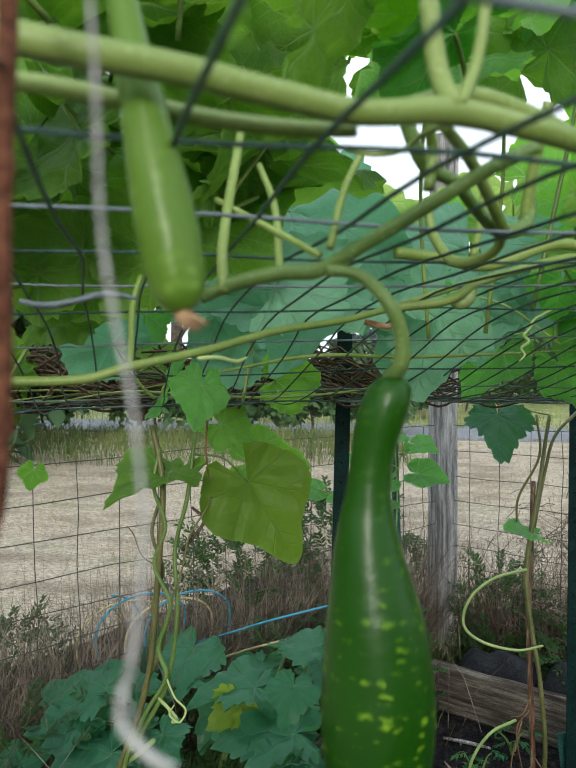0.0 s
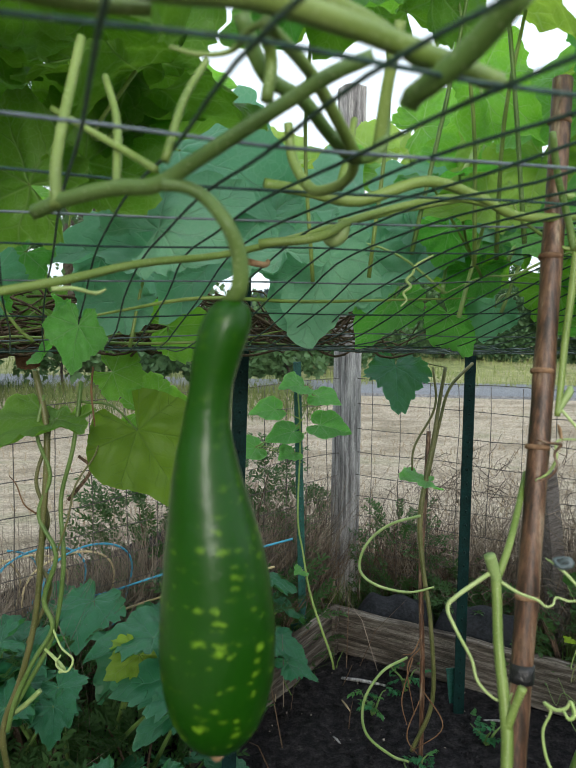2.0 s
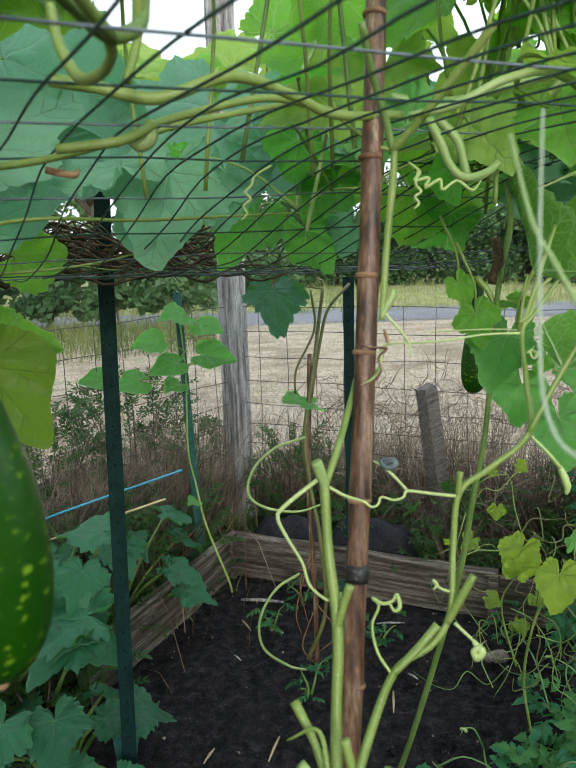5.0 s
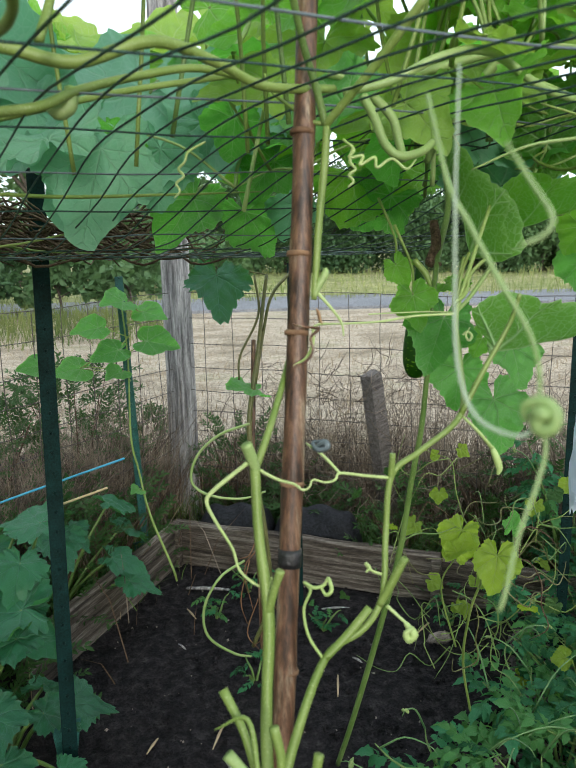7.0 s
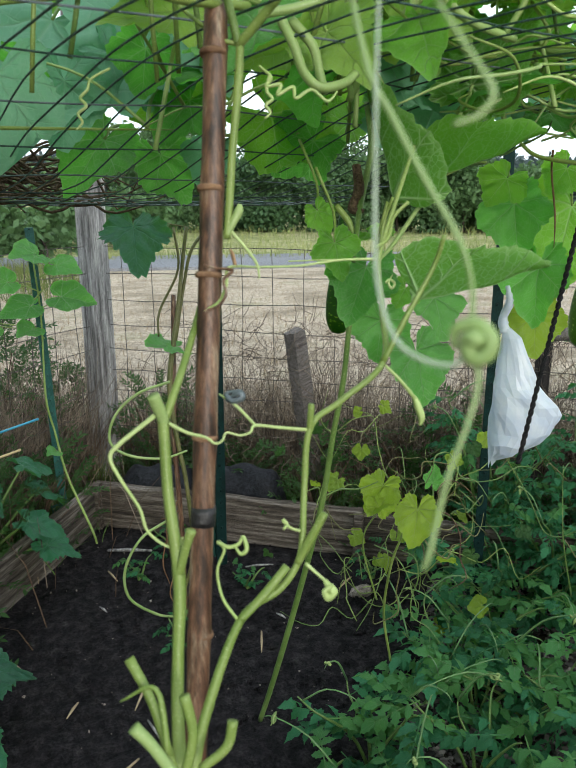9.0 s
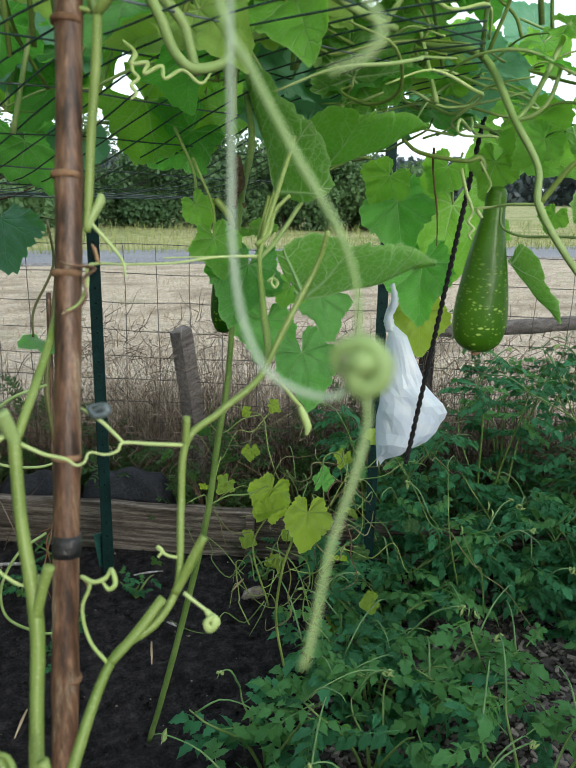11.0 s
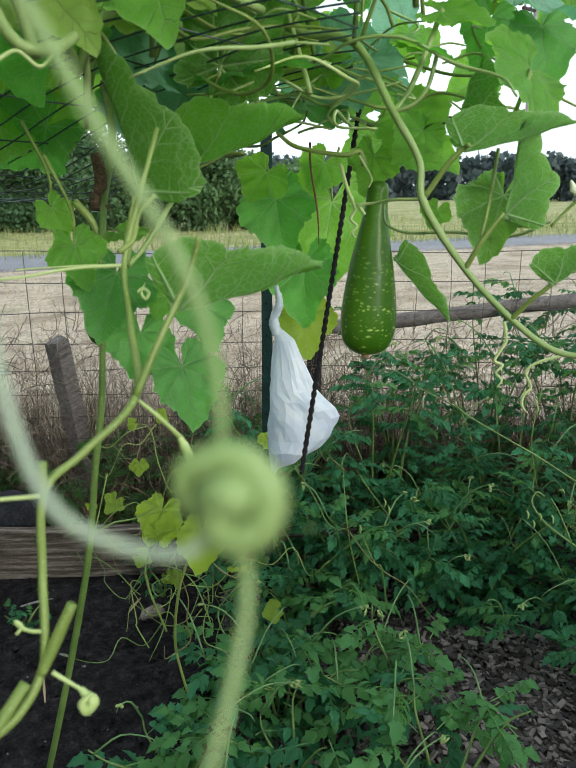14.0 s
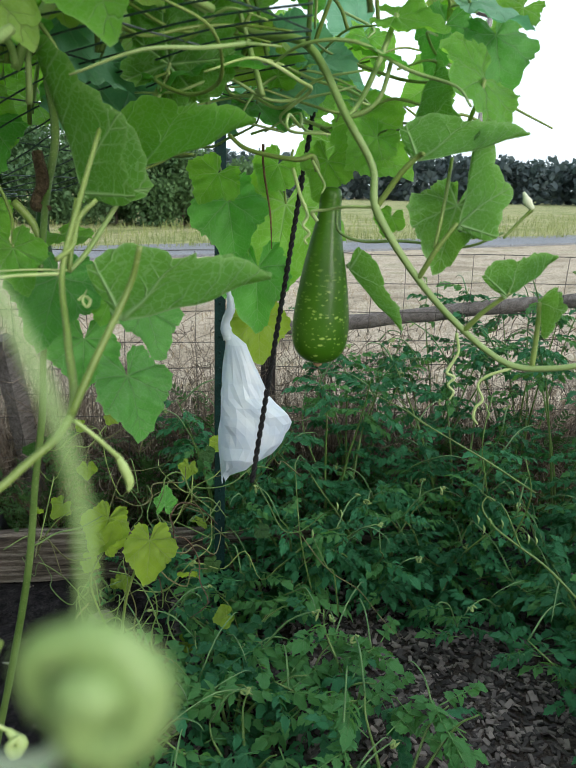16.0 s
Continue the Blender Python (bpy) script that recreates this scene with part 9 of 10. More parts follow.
def blades_stuff(name, spots, mat, label, low, high, seed, thin=0.0022, lean=0.35):
    """Many thin blades of grass in one mesh."""
    r = random.Random(seed)
    verts, faces = [], []
    for x, y, z in spots:
        h = r.uniform(low, high)
        a = r.uniform(0, 6.3)
        b = r.uniform(0, 6.3)
        k = r.uniform(0, lean) * h
        dx, dy = math.cos(a) * thin, math.sin(a) * thin
        o = len(verts)
        mx, my = math.cos(b) * k * 0.35, math.sin(b) * k * 0.35
        verts += [(x - dx, y - dy, z), (x + dx, y + dy, z), (x + mx + dx * 0.8, y + my + dy * 0.8, z + h * 0.55), (x + mx - dx * 0.8, y + my - dy * 0.8, z + h * 0.55), (x + math.cos(b) * k, y + math.sin(b) * k, z + h * 0.97)]
        faces += [(o, o + 1, o + 2, o + 3), (o + 3, o + 2, o + 4)]
    return tagged(link_mesh(name, verts, faces, mat, smooth=False), label, "grass", kind="stuff")


def along(a, b, n, spread, seed, z=-0.03, far=1.0):
    r = random.Random(seed)
    a, b = Vector(a), Vector(b)
    d = (b - a).normalized()
    side = Vector((-d.y, d.x, 0))
    out = []
    for _ in range(n):
        p = a + (b - a) * r.random() + side * (abs(r.gauss(0, spread)) * (1 if r.random() < far else -1))
        out.append((p.x, p.y, z))
    return out


FL = WP - Vector((0.70, 0.71, 0)) * 3.2
FR = WP + U * 5.2
M_BRUSH = speckled("grey_dead_stalk", [(0.36, (0.07, 0.055, 0.045)), (0.64, (0.34, 0.28, 0.22))], 9, 0.9)
blades_stuff("dry_stalks", along(WP + V * 0.15, FR + V * 0.15, 3600, 0.24, 1) + along(WP, FL, 1500, 0.26, 2, far=0.05), M_STRAW, "dry brown grass stalks along the wire fence", 0.12, 0.55, 3, 0.0018, 0.7)
blades_stuff("grey_stalks", along(WP + V * 0.1, FR + V * 0.1, 5200, 0.2, 21) + along(WP, FL, 6800, 0.22, 22, far=0.02), M_BRUSH, "thin grey-brown dead stalks along the wire fence", 0.25, 0.85, 23, 0.0022, 0.8)
blades_stuff("tall_brush", along(WP + U * 0.75 + V * 0.08, WP + U * 2.7 + V * 0.08, 1500, 0.13, 31) + along(WP, FL, 1700, 0.15, 33, far=0.02), M_BRUSH, "tall grey-brown dead brush tangled in the wire fence", 0.45, 1.08, 32, 0.0018, 0.55)
blades_stuff("brown_stalks", along(WP + V * 0.1, FR + V * 0.1, 5200, 0.2, 4) + along(WP, FL, 5600, 0.26, 5, far=0.03), M_TWIG, "dark dead stalks tangled in the fence", 0.1, 0.6, 6, 0.0026, 1.1)
blades_stuff("fence_grass", along(WP - V * 0.1, FR - V * 0.1, 3000, 0.16, 7) + along(WP, FL, 4200, 0.15, 8, far=0.35), M_GRASS, "green grass blades along the wire fence", 0.06, 0.3, 9, 0.0026, 1.2)
rs = random.Random(27)
bits = []
for i in range(2600):
    p = WP + U * (0.35 + 3.6 * rs.random()) + V * rs.gauss(0.03, 0.09)
    x, y, z = p.x, p.y, 0.02 + 0.92 * rs.random() ** 1.2
    a, b = rs.uniform(0, 6.3), rs.uniform(-0.9, 1.1)
    pts = []
    for j in range(4):
        pts.append((x, y, max(0.0, z)))
        x += 0.055 * math.cos(a) * math.cos(b)
        y += 0.055 * math.sin(a) * math.cos(b)
        z += 0.055 * math.sin(b)
        a += rs.uniform(-0.9, 0.9)
        b += rs.uniform(-0.6, 0.6)
    bits.append(tube_data(pts, [0.0020, 0.0018, 0.0010], 3))
v, f = joined(bits)
tagged(link_mesh("tangled_twigs", v, f, M_BRUSH), "grey-brown dead twigs tangled through the wire fence", "dead twigs", kind="stuff")
rr = random.Random(12)
field_spots = []
for i in range(9000):
    d = 4.3 + 9.5 * rr.random() ** 1.6
    a = rr.uniform(-0.75, 1.15)
    x, y = math.sin(a) * d + 0.2, math.cos(a) * d
    if x * V.x + y * V.y > 3.75:
        field_spots.append((x, y, -0.03))
blades_stuff("field_stubble", field_spots, M_STRAW, "short dry straw stubble of the mown field", 0.03, 0.11, 13, 0.004, 1.6)
rr = random.Random(14)
meadow_spots = []
for i in range(14000):
    s, w = rr.uniform(-26, 60), 16.6 + 14 * rr.random() ** 1.8
    p = Vector((0, 0, 0)) + R_DIR * s + R_NRM * w
    meadow_spots.append((p.x, p.y, 0.0))
weed_spots = []
for i in range(9000):
    x = rr.uniform(-13, 0.9)
    weed_spots.append((x, 10.5 + 4.5 * rr.random() ** 0.7, -0.03))
blades_stuff("tall_weeds", weed_spots, speckled("weed_blade", [(0.35, (0.05, 0.10, 0.03)), (0.65, (0.22, 0.25, 0.09))], 0.9, 0.9), "tall yellow-green weeds at the field edge", 0.12, 0.42, 16, 0.007, 0.8)
blades_stuff("meadow_grass", meadow_spots, speckled("meadow_blade", [(0.35, (0.15, 0.21, 0.06)), (0.65, (0.34, 0.36, 0.15))], 0.4, 0.9), "tall yellow-green grass beyond the lane", 0.12, 0.42, 15, 0.009, 0.8)

# ---- trees ----
def crown_data(r, blobs, per, size):
    """Leaf clumps: many small bent leaves round each limb end."""
    verts, faces, uvs = [], [], []
    for c, rad in blobs:
        for _ in range(per):
            d = Vector((r.gauss(0, 1), r.gauss(0, 1), r.gauss(0, 0.8)))
            d = d.normalized() * rad * (0.45 + 0.6 * r.random())
            p = c + d
            a = Vector((r.gauss(0, 1), r.gauss(0, 1), r.gauss(0, 1))).normalized() * size * r.uniform(0.5, 1.2)
            b = a.cross(Vector((r.gauss(0, 1), r.gauss(0, 1), r.gauss(0, 1)))).normalized() * a.length * 0.6
            o = len(verts)
            verts += [p - a, p + b - a * 0.1, p + a, p - b + a * 0.1]
            uvs += [(0, 0), (0.4, 0.5), (0, 1), (-0.4, 0.5)]
            faces.append((o, o + 1, o + 2, o + 3))
    return verts, faces, uvs


def tree(place, high, wide, seed, label, per=60, leaf_size=0.14, low=0.28):
    t = thing("tree", place, label, "tree", "trees beyond the field")
    r = random.Random(seed)
    trunk = [(0, 0, -0.2), (r.uniform(-0.2, 0.2), r.uniform(-0.2, 0.2), high * 0.35), (r.uniform(-0.5, 0.5), r.uniform(-0.4, 0.4), high * 0.8)]
    tube("trunk", trunk, [high * 0.024, high * 0.018, high * 0.006], M_BARK, t, sides=8, per=5)
    blobs = []
    for i in range(16):
        a, z = r.uniform(0, 6.3), high * r.uniform(low, 0.95)
        k = wide * (0.35 + 0.65 * math.sin(math.pi * min(0.95, max(0.12, z / high * 0.85)))) * r.uniform(0.35, 1.0)
        c = Vector((math.cos(a) * k, math.sin(a) * k, z))
        blobs.append((c, wide * r.uniform(0.24, 0.42)))
        if i < 8:
            tube("limb", [(0, 0, z * 0.6), (c.x * 0.5, c.y * 0.5, z * 0.85), c], [high * 0.009, high * 0.006, high * 0.002], M_BARK, t, sides=5, per=3)
    v, f, u = crown_data(r, blobs, per, leaf_size)
    link_mesh("crown", v, f, M_TREE, t, smooth=False, uvs=u)
    return t


for i, (x, y, h, w) in enumerate(((-2.8, 30, 10.5, 2.9), (-7.5, 29, 12, 3.6), (-12.5, 27, 11.5, 3.5), (-18, 24, 11, 3.6), (-23, 20, 10, 3.4), (-10, 36, 13, 3.8), (-27, 13, 10, 3.4))):
    tree((x, y, 0), h, w, 500 + i, "broad leafy tree standing beyond the field", 110, 0.20)
for i, (x, y, h, w) in enumerate(((0.4, 15.6, 1.15, 0.8), (-0.9, 15.2, 1.35, 0.9), (1.5, 19.5, 1.2, 1.0), (-2.4, 15.4, 1.4, 1.0), (3.2, 22, 1.3, 1.2), (-4.2, 15.0, 1.5, 1.1), (-6.4, 14.6, 1.6, 1.2), (-9, 14, 1.6, 1.3), (0.6, 22, 2.2, 1.4), (-2.5, 21, 2.6, 1.6))):
    t = tree((x, y, 0), h, w, 540 + i, "rounded green bush beside the lane", 90, 0.11)
    t["category"] = "bush"
    t["group"] = "bushes beside the lane"

for i, (x, y, h, w) in enumerate(((6.6, 27.5, 3.6, 2.4), (9.2, 26.6, 3.9, 2.5), (11.8, 25.4, 3.7, 2.4), (14.0, 24.2, 3.3, 2.2), (16.0, 23.4, 2.8, 2.0), (4.0, 28.0, 3.4, 2.3), (5.3, 27.2, 2.6, 1.9), (7.9, 26.4, 2.7, 1.9), (10.5, 25.6, 2.8, 1.9), (12.9, 24.4, 2.7, 1.8), (15.0, 23.4, 2.4, 1.7), (17.2, 22.6, 2.2, 1.6), (2.6, 27.6, 2.6, 1.9))):
    tree((x, y, 0), h, w, 570 + i, "low dense dark green tree beyond the lane", 460, 0.10, 0.05)


# unseen trees added round the garden at the walk's back, to dim light from there
for i in range(11):
    a = radians(118 + 21 * i)
    tree((math.sin(a) * 12, math.cos(a) * 12, 0), 2.6 + (i * 37 % 5) * 0.15, 2.6, 600 + i, "broad leafy tree, unseen, added to dim light from behind the walk", 150, 0.24)


def far_woods():
    r = random.Random(77)
    blobs = []
    for i in range(420):
        a = radians(-2 + 92 * i / 420 + r.uniform(-0.2, 0.2))
        d = r.uniform(88, 104)
        top = 4.7 + 1.6 * noise.noise((a * 9, 0, 0)) + 0.8 * noise.noise((a * 31, 3, 0))
        for z in (0.22, 0.55, 0.85):
            blobs.append((Vector((math.sin(a) * d, math.cos(a) * d, top * z)), r.uniform(0.9, 1.5)))
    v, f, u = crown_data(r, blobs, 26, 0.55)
    return tagged(link_mesh("far_woods", v, f, M_WOODS, smooth=False, uvs=u), "dark line of distant woods, leaves tinted blue-grey for haze", "woods", kind="stuff")


far_woods()


# ---- fitted places of the small things ----
ROPE = ((1.2362, 1.1629, 1.6962), (1.044, 1.0785, 1.0651))
BAG = (1.144, 1.284, 1.267)
POLE = (27.462, 19.640, 0.0)
RAIL_A = (2.372, 2.675, 0.917)
RAIL_B = (3.919, 1.681, 1.099)
HOSE_A = (-0.948, 2.766, 0.475)
HOSE_B = (-0.434, 2.819, 0.501)
HOSE_ACROSS = (0.559, 0.831, -0.002)
HOSE_END = ((-0.544, 2.755, 0.432), (-0.230, 2.740, 0.539), (0.223, 2.741, 0.667))

# ---- rope, bag, pole and small things ----
def twisted(name, a, b, radius, turns, mat, label, category):
    """Two strands wound round each other."""
    a, b = Vector(a), Vector(b)
    d = b - a
    t = thing(name, a, label, category)
    ref = Vector((0, 1, 0)) if abs(d.normalized().y) < 0.9 else Vector((1, 0, 0))
    x = d.cross(ref).normalized()
    y = d.normalized().cross(x)
    for s in (0, math.pi):
        n = turns * 8
        pts = [d * (i / n) + (x * math.cos(s + 2 * math.pi * turns * i / n) + y * math.sin(s + 2 * math.pi * turns * i / n)) * radius * 0.55 for i in range(n + 1)]
        v, f = tube_data(pts, radius * 0.62, 6)
        link_mesh("strand", v, f, mat, t)
    return t


ROPE_TOP, ROPE_LOW = ROPE
twisted("rope", ROPE_TOP, ROPE_LOW, 0.0043, 24, M_ROPE, "black twisted rope hanging taut from the trellis", "rope")


def plastic_bag(place, label):
    """Thin bag hanging from its twisted neck, bulging to one side, with an uneven open hem."""
    t = thing("plastic_bag", place, label, "plastic bag")
    t.rotation_euler = (0, 0, radians(-42))
    r = random.Random(3)
    ph = [r.uniform(0, 6.3) for _ in range(8)]
    prof = [(0.0, -0.004, 0.012), (-0.018, -0.005, 0.034), (-0.053, -0.009, 0.050), (-0.088, -0.013, 0.065), (-0.115, -0.016, 0.076), (-0.132, -0.018, 0.094), (-0.150, -0.019, 0.110), (-0.168, -0.021, 0.116), (-0.186, -0.022, 0.114), (-0.212, -0.021, 0.103), (-0.235, -0.020, 0.083), (-0.257, -0.017, 0.052), (-0.274, -0.014, 0.010), (-0.288, -0.013, -0.001)]
    sides = 26
    verts, faces = [], []
    for i, (z, left, right) in enumerate(prof):
        c, w = (left + right) / 2, (right - left) / 2
        q = i / (len(prof) - 1)
        for k in range(sides):
            a = 2 * math.pi * k / sides
            fold = 0.09 * (1 - 2.2 * abs(math.sin(1.5 * a + ph[0] + z * 9))) * max(0.0, 1 - 0.6 * q) + 0.02 * (1 - 2 * abs(math.sin(4 * a + ph[1] - z * 26)))
            pinch = 0.03 * math.sin(z * 90 + 3 * a + ph[3]) + r.uniform(-0.045, 0.045)
            g = 1 + (fold + pinch) * min(1.0, 0.4 + 2 * q)
            hem = (0.006 * math.cos(a + 2.6) * -1 + 0.008 * math.sin(5 * a + ph[4])) * max(0.0, q - 0.6) / 0.4
            verts.append((c + w * g * math.cos(a), min(w, 0.052) * g * math.sin(a) * 0.85, z + hem))
    for i in range(len(prof) - 1):
        for k in range(sides):
            a, b = i * sides + k, i * sides + (k + 1) % sides
            faces.append((a, b, b + sides, a + sides))
    link_mesh("bag_body", verts, faces, M_BAG, t, smooth=False)
    v, f = tube_data(smooth_line([(0.0, 0, -0.01), (-0.006, 0.004, 0.02), (0.004, 0, 0.05), (-0.002, 0.0, 0.085)], 6), [0.011, 0.009, 0.008, 0.004], 9, 0.22)
    link_mesh("twisted_neck", v, f, M_BAG, t, "twisted tied neck of the bag")
    return t


plastic_bag(BAG, "crumpled white plastic bag tied up over a hidden fruit")

pole = thing("utility_pole", POLE, "grey wooden utility pole beyond the lane", "utility pole")
tube("pole_shaft", [(0, 0, -0.3), (0.03, 0, 4), (0.0, 0, 9.0)], [0.15, 0.13, 0.11], M_OLDWOOD, pole, sides=10, per=4)
v, f = box_data((1.8, 0.1, 0.12), 0.01, (0, 0, 8.3))
link_mesh("cross_arm", v, f, M_DARKWOOD, pole, smooth=False)
for sx in (-0.75, -0.35, 0.35, 0.75):
    v, f = lathe_data([(0.03, 0), (0.045, 0.05), (0.03, 0.12), (0.01, 0.16)], 8)
    o = link_mesh("insulator", v, f, M_STONE, pole)
    o.location = (sx, 0, 8.42)

rail(RAIL_A, RAIL_B, 0.034, M_RAIL, "weathered grey split wooden fence rail", 4)
wooden_post((RAIL_B[0], RAIL_B[1], 0), 0.11, 1.3, M_OLDWOOD, "grey weathered wooden fence post at the rail's end", (0, 0), 0.2, 7)
wooden_post((RAIL_A[0], RAIL_A[1], 0), 0.055, 1.05, M_DARKWOOD, "dark wooden fence post behind the tomato plants", (0, 0), 0.3, 8)

# hoses lying in loops behind the squash plants
def hose(shift, mat, label):
    """A hose standing in upright coils, its end running off along the ground."""
    a, b, across = Vector(HOSE_A) + Vector(shift), Vector(HOSE_B) + Vector(shift), Vector(HOSE_ACROSS)
    t = thing("garden_hose", a, label, "hose", "hoses behind the squash")
    turns = 2.75
    n = 66
    pts = []
    for i in range(n + 1):
        w = 2 * math.pi * turns * i / n + 0.3
        s = i / n + 0.05 * math.sin(2 * w)
        pts.append((b - a) * s + (Vector((0, 0, 1)) * math.cos(w) + across * math.sin(w)) * 0.165)
    o = Vector(HOSE_A)
    v, f = tube_data(smooth_line(pts, 2), 0.0044, 7)
    link_mesh("coil", v, f, mat, t)
    v, f = tube_data(smooth_line([pts[-1]] + [Vector(e) - o + Vector((0, 0, 3 * shift[2])) for e in HOSE_END], 8), 0.0044, 7)
    link_mesh("run", v, f, mat, t)
    return t


hose((0, 0, 0.014), M_HOSE_B, "bright blue hose standing in upright loops on the ground")
hose((-0.07, -0.02, -0.012), M_HOSE_T, "tan hose standing in upright loops beside the blue one")

# things lying in the bed
def pebble(name, place, size, mat, label, category, seed, group=""):
    t = thing(name, place, label, category, group)
    r = random.Random(seed)
    prof = [(0.001, 0), (0.7, 0.04), (1.0, 0.35), (0.8, 0.75), (0.4, 0.97), (0.001, 1.0)]
    v, f = lathe_data(prof, 12, None, 0.16, seed)
    v = [(x * size[0] * r.uniform(0.92, 1.08), y * size[1] * r.uniform(0.92, 1.08), z * size[2]) for x, y, z in v]
    link_mesh(name + "_body", v, f, mat, t)
    return t


pebble("stone", (1.36, 2.36, -0.008), (0.045, 0.03, 0.045), M_STONE, "small pale stone lying on the dark soil", "stone", 3)
M_SHEET = speckled("dark_plastic", [(0.3, (0.010, 0.011, 0.014)), (0.7, (0.026, 0.028, 0.034))], 14, 0.5, fine=80)
for i, (p, size) in enumerate((((0.73, 3.32, -0.03), (0.21, 0.12, 0.31)), ((1.08, 3.12, -0.03), (0.23, 0.12, 0.33)))):
    t = thing("weed_sheet", p, "folded dark grey weed sheet lying behind the board", "plastic sheet", "folded sheets behind the bed")
    verts, faces = [], []
    nu, nv = 30, 14
    for j in range(nv + 1):
        for k in range(nu + 1):
            u, w = 2 * k / nu - 1, 2 * j / nv - 1
            h = max(0.0, 1 - abs(u) ** 9) * max(0.0, 1 - w * w) ** 0.5
            h *= 0.93 + 0.05 * math.sin(2.2 * u + 1.3 * w + i) + 0.03 * math.sin(9 * u + 5 * w)
            q = Vector((0, 0, 0)) + U * u * size[0] + V * w * size[1]
            verts.append((q.x, q.y, h * size[2]))
    for j in range(nv):
        for k in range(nu):
            a = j * (nu + 1) + k
            faces.append((a, a + 1, a + nu + 2, a + nu + 1))
    link_mesh("sheet_body", verts, faces, M_SHEET, t)
rs = random.Random(31)
for i in range(16):
    x, y = rs.uniform(0.2, 1.5), rs.uniform(1.6, 2.9)
    a, ln = rs.uniform(0, 3.1), rs.uniform(0.04, 0.12)
    t = thing("wood_splinter", (x, y, 0.008), "pale dry splinter of wood on the soil", "splinter", "splinters on the soil")
    tube("splinter_body", [(-math.cos(a) * ln / 2, -math.sin(a) * ln / 2, 0), (0, 0, 0.003), (math.cos(a) * ln / 2, math.sin(a) * ln / 2, 0)], [0.002, 0.005, 0.003], M_STRAW if i % 2 else M_OLDWOOD, t, sides=5, per=2)

t = thing("wood_stick", (0.542, 2.987, 0.012), "pale dry stick lying on the dark soil", "stick", "sticks on the soil")
tube("stick_body", [(-0.091, 0.032, 0), (0, 0, 0.003), (0.091, -0.032, 0)], [0.006, 0.008, 0.005], M_OLDWOOD, t, sides=6, per=3)
t = thing("wood_stick", (0.088, 2.300, 0.012), "pale dry stick lying on the dark soil", "stick", "sticks on the soil")
tube("stick_body", [(-0.030, 0.045, 0), (0, 0, 0.003), (0.030, -0.045, 0)], [0.006, 0.008, 0.005], M_STRAW, t, sides=6, per=3)

# clods and crumbs of the bed soil
rs = random.Random(35)
clod = [((0, 0, 1), (1, 0, 0), (0, 1, 0), (-1, 0, 0), (0, -1, 0), (0, 0, -1)), ((0, 1, 2), (0, 2, 3), (0, 3, 4), (0, 4, 1), (5, 2, 1), (5, 3, 2), (5, 4, 3), (5, 1, 4))]
for nm, count, mat, lab, big in (("soil_clods", 5200, M_SOIL, "crumbs and clods of dark garden soil", 0.011), ("pale_crumbs", 420, M_STONE, "pale bits of stone and straw scattered on the soil", 0.0055)):
    bits = []
    for i in range(count):
        p = Vector((0.55, 1.75, 0)) + U * rs.uniform(-1.6, 1.7) + V * (rs.random() ** 0.7 * 2.45 - 1.2)
        s = big * (0.3 + rs.random() ** 2)
        e = Euler((rs.uniform(0, 6), rs.uniform(0, 6), rs.uniform(0, 6))).to_matrix()
        bits.append(([Vector((p.x, p.y, 0.005)) + e @ (Vector(v) * s * rs.uniform(0.6, 1.3)) for v in clod[0]], clod[1]))
    v, f = joined(bits)
    tagged(link_mesh(nm, v, f, mat, smooth=False), lab, "soil", kind="stuff")

# dead vines heaped on the far edge of the mesh
rs = random.Random(41)
bits = []
for i in range(420):
    q, p = rs.gauss(-0.15, 0.42) if i % 3 else rs.uniform(-1.0, 0.9), rs.gauss(1.84, 0.085)
    a = rs.gauss(0, 0.35)
    pts = []
    for j in range(5):
        pts.append(on_roof(q, p, rs.uniform(-0.02, 0.07) + (0.10 * rs.random() if i % 2 else 0.0)))
        q += 0.09 * math.cos(a)
        p += 0.09 * math.sin(a)
        a += rs.uniform(-0.6, 0.6)
    bits.append(tube_data(smooth_line(pts, 3), [0.003, 0.0035, 0.0015], 4))
v, f = joined(bits)
tagged(link_mesh("dead_vines", v, f, M_TWIG), "heap of brown dead vines on the mesh edge", "dead vines", kind="stuff")
rs = random.Random(43)
for i in range(7):
    q, p = rs.uniform(-0.9, 0.2), rs.uniform(1.7, 1.9)
    c = on_roof(q, p, -0.02)
    t = thing("dried_leaf", c, "curled brown dried leaf caught in the mesh", "dried leaf", "dried leaves in the mesh")
    v, f, u = BLADES[rs.randrange(8)]
    o = link_mesh("blade", v, f, M_DRYLEAF, t, uvs=u)
    o.matrix_basis = aim((0, 0, 0), (rs.uniform(-1, 1), rs.uniform(-1, 1), -0.8), (rs.uniform(-1, 1), -1, 0.3), rs.uniform(0.04, 0.07))

